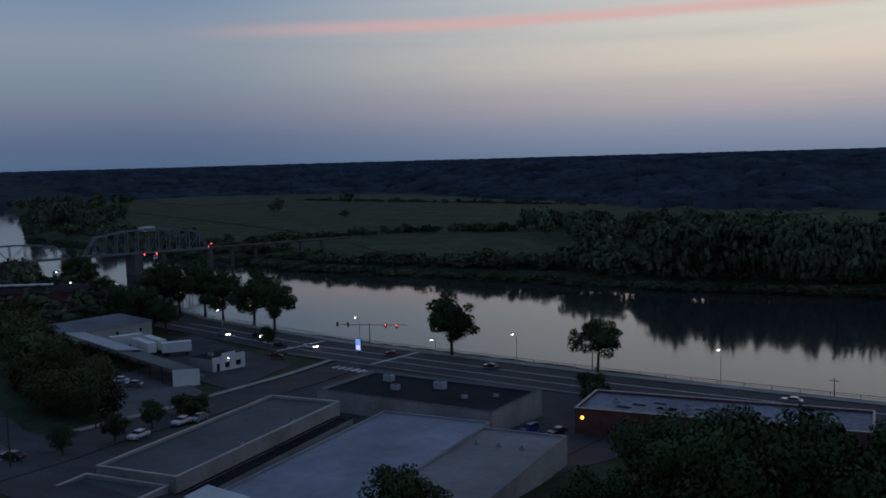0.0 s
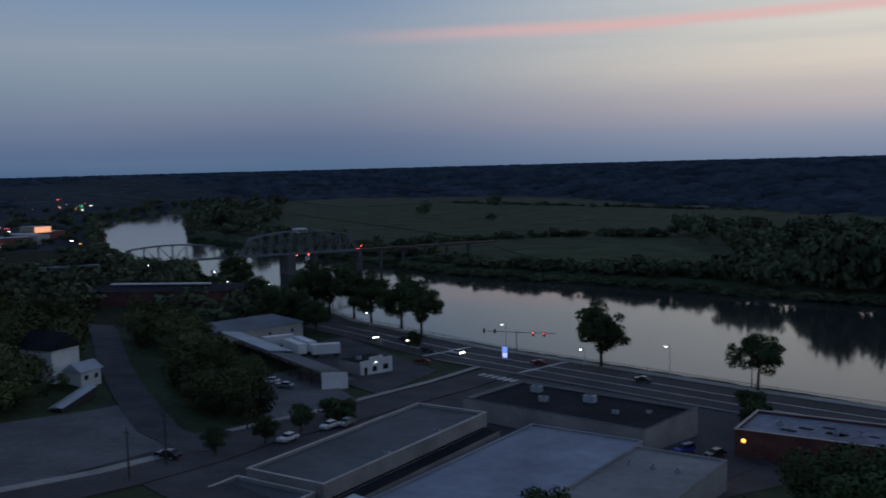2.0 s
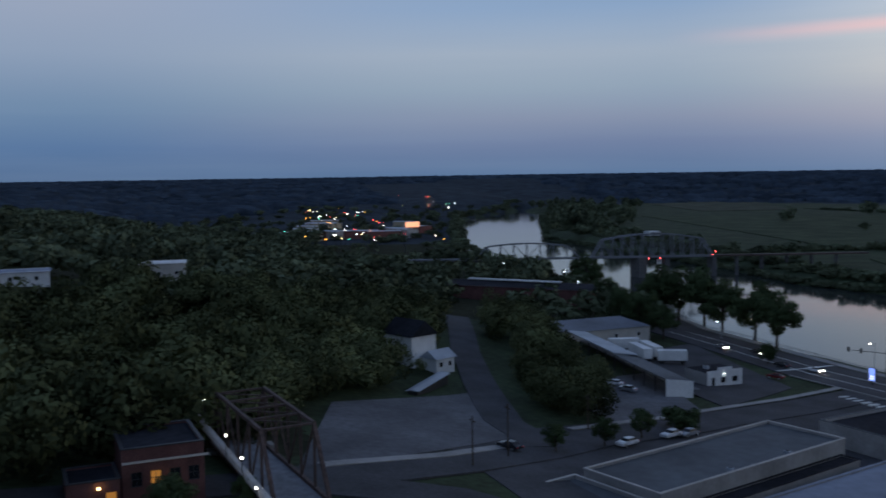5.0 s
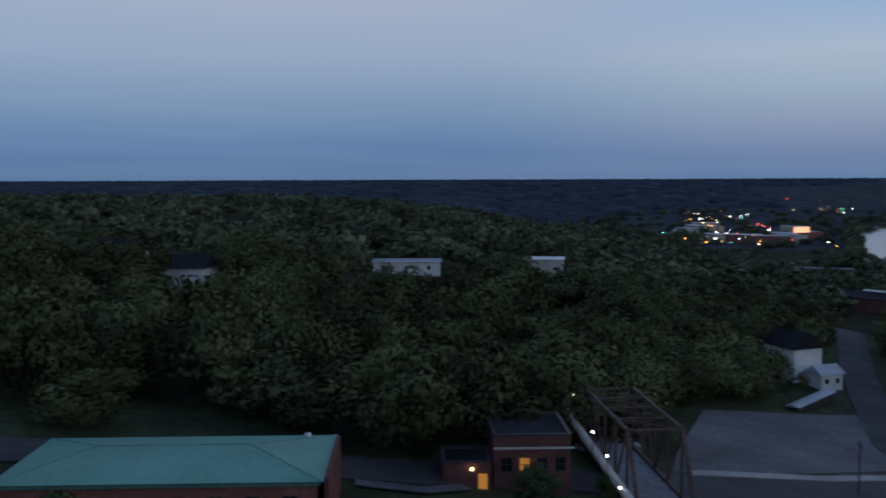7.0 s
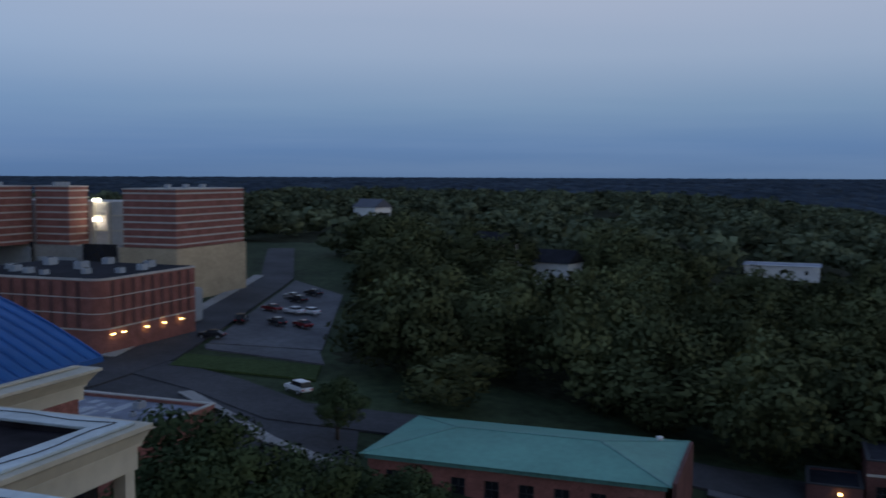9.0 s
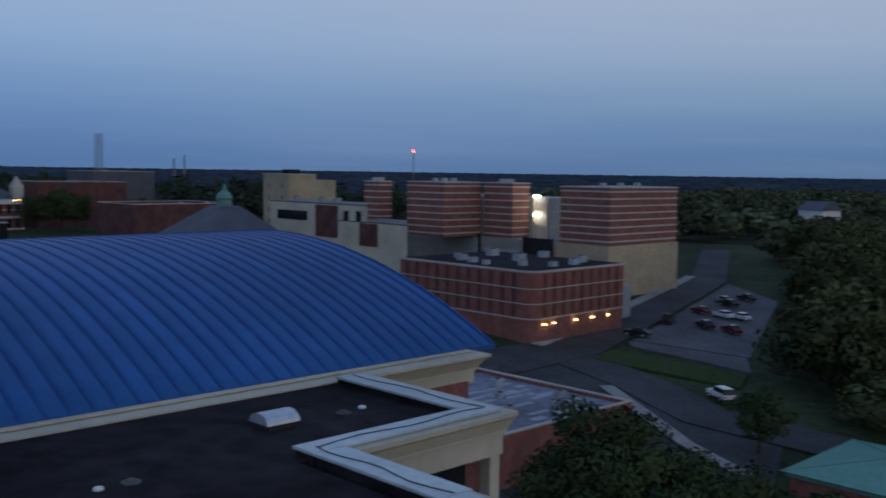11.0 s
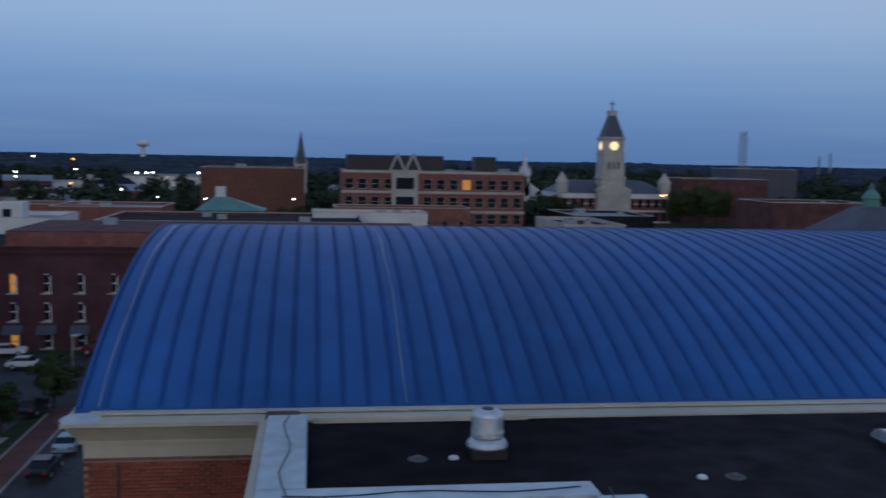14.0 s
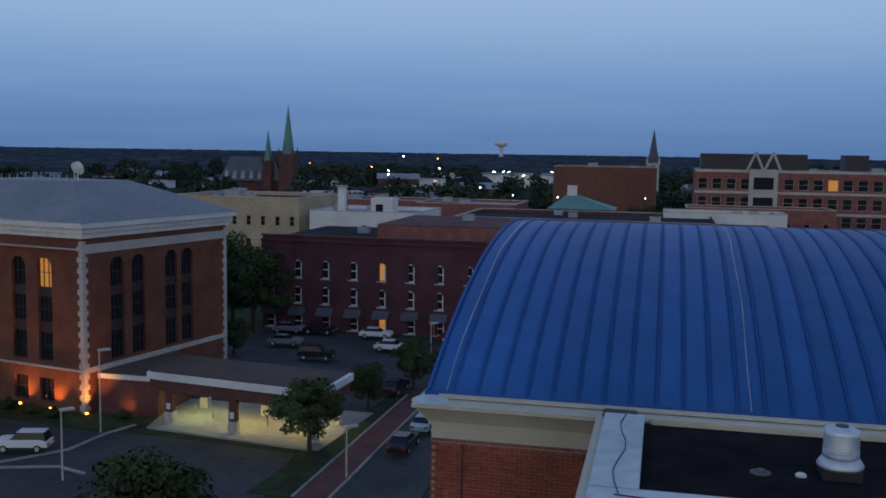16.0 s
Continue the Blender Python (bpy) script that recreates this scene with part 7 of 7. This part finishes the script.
def make_tree(name, label, height, width, base, seed, leaf=0.32, n=4200, lean=0.0):
    """Trunk with limbs, and a crown of leaves; the crown is separate clumps with gaps."""
    rnd = np.random.default_rng(seed)
    g = thing(name, (0, 0, -600), label, "tree")
    blobs = crown_shape(rnd, height * 1.03, width * 1.14, base, 46, (0.075, 0.165))
    bm = bmesh.new()
    top = Vector((lean, 0, base + (height - base) * 0.55))
    r = height * 0.022 + 0.06
    bar(bm, (0, 0, -0.6), (lean * 0.4, 0, base), r * 2.3, r * 1.7, sides=10)
    bar(bm, (lean * 0.4, 0, base - 0.1), top, r * 1.7, r * 0.6, sides=8)
    for c, s in blobs[:14]:
        st = Vector((lean * 0.4, 0, base)).lerp(top, rnd.uniform(0, 0.7))
        bar(bm, st, Vector(c), r * 0.8, r * 0.2, sides=6)
    local("trunk", bm, M_BARK, g)
    v, f, soft = leaf_cloud(rnd, blobs, leaf, n)
    ob = new("crown", raw_mesh("crown", v, f, M_LEAF))
    leaf_normals(ob.data, soft)
    ob.parent = g
    return g


KINDS = {"tall": make_tree("tree", "tall leafy riverside tree with an uneven crown", 17.5, 15, 4.5, 1, 0.34, 8500), "round": make_tree("tree", "round-crowned leafy tree on a slim leaning trunk", 13.5, 13, 5.0, 2, 0.28, 6500, 0.8), "mid": make_tree("tree", "broad leafy dark green tree beside buildings", 12, 11, 2.0, 3, 0.17, 11000), "small": make_tree("tree", "small leafy street tree", 5.5, 5, 1.3, 4, 0.10, 7500), "bush": make_tree("bush", "rounded dark green shrub beside the paving", 3.4, 5, 0.3, 5, 0.15, 3600)}
TREES = [("tall", -149, 205, 1.0, 10), ("round", -104.5, 205.5, 0.98, 0), ("mid", -205, 189, 0.55, 40),
         ("tall", -224, 210, 1.0, 60), ("tall", -238, 214, 1.0, 160), ("tall", -255, 215, 1.05, 200), ("tall", -268, 218, 1.1, 20), ("tall", -281, 217, 1.1, 90), ("mid", -292, 214, 1.3, 130), ("tall", -300, 224, 1.05, 250), ("tall", -366, 232, 1.0, 300), ("mid", -320, 212, 1.1, 10), ("mid", -278, 190, 1.1, 77), ("mid", -262, 186, 1.2, 177), ("mid", -300, 205, 1.0, 280), ("mid", -250, 187, 1.0, 277),
         ("small", -139.6, 91.6, 0.9, 0), ("small", -144.1, 102.7, 0.95, 50), ("bush", -149.7, 116.1, 1.5, 90), ("small", -137.4, 80.2, 0.85, 130), ("bush", -88, 174, 1.6, 0), ("bush", -97, 188, 1.3, 60), ("bush", -82, 172, 1.3, 160),
         ("small", 29.0, -76.8, 1.2, 0), ("small", 28.3, -91.5, 0.85, 40), ("small", 25.9, -100.5, 0.95, 90), ("mid", 56, -126, 1.05, 10), ("mid", 62, -132, 1.1, 190), ("small", 28.5, -49, 1.55, 210), ("small", 52, -111, 0.9, 20), ("bush", 56, -80, 0.35, 0), ("bush", 59, -80.8, 0.35, 0), ("bush", 62, -81.4, 0.35, 0), ("bush", 49.5, -81.5, 0.3, 0),
         ("mid", -53, -38, 1.05, 0), ("mid", -58, -33, 0.85, 200), ("mid", -47, -35, 0.9, 300), ("mid", -51, -31, 0.8, 120), ("mid", -62, -27, 0.75, 30), ("small", -98, -50, 1.3, 0),
         ("mid", -46, 92, 0.95, 130), ("mid", -42, 104, 1.35, 330), ("mid", -33, 97, 1.6, 70), ("mid", -26, 93, 1.65, 170), ("mid", -36, 112, 1.5, 20), ("mid", -20, 99, 1.65, 120), ("mid", -12, 96, 1.7, 220), ("small", -60.3, 73.7, 1.9, 10),
         ("mid", -103, 11.5, 0.55, 60), ("mid", -112, 21.5, 0.32, 160),
         ("mid", -93, -345, 1.1, 10), ("mid", -78, -308, 1.0, 110), ("mid", -122, -308, 1.05, 60), ("mid", -128, -305, 1.1, 160), ("mid", -134, -308, 1.0, 250), ("mid", -2, -262, 1.15, 20), ("mid", 4, -258, 1.1, 120)]
for kind, x, y, s, turn in TREES:
    t = copy_thing(KINDS[kind], pose(x, y, lz(x, y), 0, 0, turn))
    t.matrix_basis = t.matrix_basis @ Matrix.Diagonal((s, s, s * (0.92 + 0.16 * ((x * 7 + y * 3) % 10) / 10), 1))
for ob in KINDS.values():
    for o in (*ob.children_recursive, ob):
        bpy.data.objects.remove(o)


def scatter(name, label, places, variants, material, seed):
    """One mesh of many crowns: variants are (verts, faces) of unit trees; places rows of x, y, z, width, height."""
    rnd = np.random.default_rng(seed)
    V, F, S, off = [], [], [], 0
    for x, y, z, w, h in places:
        v, f, *soft = variants[rnd.integers(len(variants))]
        a = rnd.uniform(0, 2 * np.pi)
        c, s = np.cos(a), np.sin(a)
        q = np.stack([(v[:, 0] * c - v[:, 1] * s) * w + x, (v[:, 0] * s + v[:, 1] * c) * w + y, v[:, 2] * h + z], 1)
        V.append(q)
        F.append(f + off)
        off += len(v)
        if soft:
            n = soft[0]
            S.append(np.stack([n[:, 0] * c - n[:, 1] * s, n[:, 0] * s + n[:, 1] * c, n[:, 2]], 1))
    me = raw_mesh(name, np.concatenate(V), np.concatenate(F), material)
    if S:
        leaf_normals(me, np.concatenate(S))
    return tagged(new(name, me), label, "woods", kind="stuff")


def unit_crowns(count, n, leaf, seed):
    out = []
    for k in range(count):
        rnd = np.random.default_rng(seed + k)
        out.append(leaf_cloud(rnd, [(c, s) for c, s in crown_shape(rnd, 1.0, 1.0, 0.12, 22)], leaf, n))
    return out


def grove(rnd, n, x0, x1, y0, y1, keep, w=(8, 14), h=(9, 16)):
    rows = []
    for _ in range(n):
        x, y = rnd.uniform(x0, x1), rnd.uniform(y0, y1)
        if keep(x, y):
            rows.append((x, y, lz(x, y) - 0.5, rnd.uniform(*w), rnd.uniform(*h)))
    return rows


def open_ground(x, y):
    """Where no trees stand: streets, lots, buildings on the slope."""
    for a, b, c, d in ((-178, -123, 28, 82), (-126, -84, 0, 30), (-117, -84, -62, 0), (-212, -172, 62, 100), (-320, -226, -20, 12), (-250, -200, -65, -44), (-398, -338, -186, -150), (-268, -236, -86, -66), (-365, -308, 36, 66), (-275, -180, 100, 200), (-250, -190, -200, -110), (-385, -318, 160, 225)):
        if a < x < b and c < y < d:
            return True
    return y > np.interp(x, SOUTH_X, SOUTH_Y) - 18 or (-245 < x and y < -58 + (x + 119) * 0.437)


def near_lane(x, y):
    """True within a few metres of the lane that climbs past the white house."""
    for (ax, ay), (bx, by) in zip(((-140, 80), (-160, 82), (-180, 89), (-230, 107)), ((-160, 82), (-180, 89), (-230, 107), (-300, 137))):
        t = max(0, min(1, ((x - ax) * (bx - ax) + (y - ay) * (by - ay)) / ((bx - ax) ** 2 + (by - ay) ** 2)))
        if math.hypot(x - ax - t * (bx - ax), y - ay - t * (by - ay)) < 9:
            return True
    return False


rw = np.random.default_rng(11)
near = grove(rw, 430, -262, -104, -125, 62, lambda x, y: not open_ground(x, y) and x < (-127 if y > -2 else -117), (9, 18), (9, 17))
near += grove(rw, 150, -196, -132, 24, 62, lambda x, y: 4 + (-124 - x) * 0.42 < y < 23 + (-124 - x) * 0.42, (8, 12), (8, 12))
for x, y in ((-160, 35), (-166, 40), (-171, 44), (-177, 49), (-181, 54), (-185, 60), (-189, 66), (-193, 71), (-166, 32), (-174, 39), (-182, 46), (-190, 55), (-197, 64), (-202, 70)):
    near.append((x, y, lz(x, y) - 0.5, 9 + (x % 3), 9 + (y % 4)))
for x, y in ((-167, 103), (-175, 102), (-158, 98.5), (-165, 97), (-172, 98.5), (-181, 104), (-190, 108), (-161, 104), (-170, 107), (-179, 110)):
    near.append((x, y, lz(x, y) - 0.5, 7.5 + (x % 3), 7 + (y % 3)))
near += [(-213, 80.5, lz(-213, 80.5), 5, 8), (-223, 93, lz(-223, 93), 8, 12), (-207, 84, lz(-207, 84), 4, 4)]
near += grove(rw, 260, -270, -172, 46, 118, lambda x, y: not near_lane(x, y) and not (-228 < x < -203 and 80 < y < 104) and ((x < -184 - (y - 58) * 0.375 and y < -0.40 * x - 9) or (x < -229 and y < 80 - (x + 175) * 0.42)), (8, 12), (9, 13))
near += grove(rw, 170, -300, -163, 88, 165, lambda x, y: not near_lane(x, y) and 4 < y - (84 - (x + 150) * 0.38) < 22, (7, 11), (8, 12))
scatter("woods", "dense dark green woods on the town slope", near, unit_crowns(8, 1500, 0.029, 100), M_FOREST, 21)
midw = grove(rw, 1500, -900, -250, -420, 330, lambda x, y: not open_ground(x, y) and not near_lane(x, y) and math.hypot(x, y) < 900 and not (x < -560 and y > np.interp(x, SOUTH_X, SOUTH_Y) - 130), (10, 17), (8, 13))
midw += grove(rw, 160, -480, -330, 150, 270, lambda x, y: not open_ground(x, y) and y > 205 - (x + 330) * 0.2, (9, 14), (9, 13))
midw += grove(rw, 950, -330, 420, -860, -262, lambda x, y: not (-60 < x < 40 and y > -345) and not (-125 < x < -75 and y > -345) and not (150 < x < 195 and -420 < y < -385) and not (60 < x < 140 and y < -480), (10, 17), (9, 17))
town_trees = [p for p in midw if p[1] < -262 and p[0] > -330]
midw = [p for p in midw if not (p[1] < -262 and p[0] > -330)]
scatter("woods", "dark leafy trees between the town houses", town_trees, unit_crowns(5, 420, 0.055, 500), M_TOWN_LEAF, 25)
scatter("woods", "dark green woods west of the town", midw, unit_crowns(5, 230, 0.085, 200), M_MID_FOREST, 22)
bank = []
for x in np.arange(-1250, 420, 5.0):
    yn = float(np.interp(x, NORTH_X, NORTH_Y))
    for k in range(4 if x > -185 else 2):
        yy = yn + rw.uniform(4, 26) + (0 if x > -640 else rw.uniform(0, 60))
        tall = x > -235
        yy = yn + rw.uniform(0, 16) if tall else yy
        bank.append((x + rw.uniform(-3, 3), yy, lz(x, yy) - 1, rw.uniform(8, 14), rw.uniform(18, 25) if x > -185 else rw.uniform(11, 17) if tall else rw.uniform(6, 10) if x > -310 else rw.uniform(3, 7)))
        bank.append((x + rw.uniform(-3, 3), yn - rw.uniform(0, 5), WATER_Z - 0.3, rw.uniform(6, 10), rw.uniform(2.5, 4.5)))
bank += grove(rw, 900, -400, 420, 425, 760, lambda x, y: y > np.interp(x, NORTH_X, NORTH_Y) + 5 and y < 690 + 0.1 * (x + 145) and (x + 213) * 0.67 + (y - 452) * 0.74 > 0, (11, 17), (11, 17))
for (ax, ay), (bx, by) in zip(((-520, 470), (-500, 528), (-440, 600)), ((-500, 528), (-440, 600), (-385, 612))):
    for k in range(16):
        x, y = ax + (bx - ax) * k / 16 + rw.uniform(-3, 3), ay + (by - ay) * k / 16 + rw.uniform(-5, 5)
        bank.append((x, y, lz(x, y) - 1, rw.uniform(8, 13), rw.uniform(4, 8)))
for k in range(46):
    x = -1000 + 13 * k
    y = 1010 - 0.12 * (x + 1000) + rw.uniform(-8, 8)
    bank.append((x, y, lz(x, y) - 1, rw.uniform(9, 14), rw.uniform(3, 7)))
bank += [(x, y, lz(x, y) - 0.5, w, h) for x, y, w, h in ((-800, 765, 15, 17), (-812, 770, 12, 12), (-820, 905, 20, 19), (-640, 700, 10, 8))]
bank += grove(rw, 70, -760, -420, 440, 560, lambda x, y: 6 < y - np.interp(x, NORTH_X, NORTH_Y) < 40, (9, 14), (6, 11))
bank += grove(rw, 460, -1400, -640, 440, 1000, lambda x, y: 0 < y - np.interp(x, NORTH_X, NORTH_Y) < np.interp(x, (-1300, -900, -660), (190, 110, 50)), (11, 16), (11, 17))
for _ in range(260):
    x = rw.uniform(-1380, -560)
    y = float(np.interp(x, SOUTH_X, SOUTH_Y)) - rw.uniform(18, 330)
    midw_h = rw.uniform(4, 8)
    bank.append((x, y, lz(x, y) - 0.5, rw.uniform(9, 15), midw_h))
for x in np.arange(-1430, -620, 9.0):
    y = float(np.interp(x, SOUTH_X, SOUTH_Y)) + rw.uniform(-8, 4)
    bank.append((x, y, max(lz(x, y), WATER_Z) - 0.5, rw.uniform(9, 16), rw.uniform(5, 10)))
for y in np.arange(690, 870, 9.0):
    bank.append((-1435 + rw.uniform(-25, 25), y, WATER_Z - 0.5, rw.uniform(14, 22), rw.uniform(7, 12)))
scatter("woods", "dark woods along the river banks", bank, unit_crowns(5, 230, 0.09, 300), M_MID_FOREST, 23)


def unit_domes(count, seed):
    """Lumpy low domes for trees too far off to show leaves."""
    out = []
    for k in range(count):
        rnd = np.random.default_rng(seed + k)
        v, f, seg = [(0, 0, 1.0)], [], 6
        for ring, (r, z) in enumerate(((0.38, 0.78), (0.5, 0.0))):
            for q in range(seg):
                a = 2 * np.pi * (q + rnd.uniform(-0.3, 0.3)) / seg
                s = r * rnd.uniform(0.75, 1.25)
                v.append((s * np.cos(a), s * np.sin(a), z * rnd.uniform(0.8, 1.1)))
        for q in range(seg):
            n = (q + 1) % seg
            f.append((0, 1 + q, 1 + n))
            for ring in range(1):
                b0, b1 = 1 + ring * seg, 1 + (ring + 1) * seg
                f += [(b0 + q, b1 + q, b1 + n), (b0 + q, b1 + n, b0 + n)]
        out.append((np.array(v), np.array(f)))
    return out


far = []
for _ in range(40000):
    a, r = rw.uniform(radians(96), radians(314)), 380 + 3300 * rw.random() ** 1.1
    x, y = r * math.cos(a), r * math.sin(a)
    so, no = np.interp(x, SOUTH_X, SOUTH_Y), np.interp(x, NORTH_X, NORTH_Y)
    if x > -1440 and (so - (330 if x < -560 else 60) < y < no + 60 or (y > no and r < hill_foot(x, y) + 60 * math.sin(a * 9))):
        continue
    if y < so and (x > -200 and r < 480 or r < 850 and x < -200 and y > -420 or 40 < x < 160 and -760 < y < -300):
        continue
    if -2200 < x < -1340 and abs(y - so) < 220:
        continue
    k = 1 + r / 2600
    far.append((x, y, lz(x, y) - 2, rw.uniform(13, 26) * k, rw.uniform(5, 9.5) * (1 + 0.15 * (y > so)) + (10 * math.exp(-((a - radians(252)) / 0.1) ** 2) if 900 < r < 1900 else 0)))
# these crowns carry the haze tint in their colour
hills = scatter("woods", "wooded hills on the horizon", far, unit_domes(8, 400), M_HAZED_FOREST, 24)
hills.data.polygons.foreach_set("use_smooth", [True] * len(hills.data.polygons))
# fields over the river
for ring, col in ((((-440, 487), (-365, 570), (-213, 455), (-300, 400)), (0.052, 0.072, 0.036)), (((-1000, 715), (-520, 535), (-440, 640), (-760, 985)), (0.052, 0.066, 0.036)), (((-430, 655), (-380, 690), (-200, 860), (-480, 860)), (0.048, 0.062, 0.034)), (((-1040, 1020), (-560, 960), (-540, 1000), (-1000, 1180)), (0.060, 0.074, 0.046)), (((-640, 975), (-250, 880), (-240, 925), (-600, 1040)), (0.13, 0.125, 0.085)), (((-1420, 1010), (-1060, 860), (-1020, 980), (-1350, 1200)), (0.065, 0.070, 0.046))):
    pad("field", ring, mat("field_grass", col, 0.95, grain=0.15, vary=0.2, big=0.3, bump=0, spec=0.05), 0.5, "flat green farm field beyond the river", "field", cell=20)


# ---- bricks of the hall's front, nearest to the eye ----
def front_bricks():
    bm = B(-0.097, 0.097, -0.02, 0.03, 0, 0.062, bevel=0.004)
    brick = mesh_of("brick", bm, M_BRICK_PIECE)
    half = mesh_of("brick", B(-0.045, 0.045, -0.02, 0.03, 0, 0.062, bevel=0.004), M_BRICK_PIECE)
    rb = random.Random(5)
    pitch, course, x0, x1 = 0.207, 0.0745, 0.9, 4.44
    rest = bmesh.new()
    for row in range(40):
        z = 19.972 - row * course
        x = x0 + (0.1 if row % 2 else 0.0)
        while x < x1:
            y = -19.0 + rb.uniform(-0.004, 0.004)
            if row < 17:
                ob = new("brick", brick)
                ob.parent = HALL
                ob.matrix_parent_inverse = HALL.matrix_basis.inverted()
                ob.location = (x, y, z)
            else:
                box(rest, x - 0.097, x + 0.097, y - 0.02, y + 0.03, z, z + 0.062)
            x += pitch
    tagged(part("bricks_below", rest, M_BRICK_PIECE, HALL, "lower courses of red brick"), kind="stuff")


front_bricks()
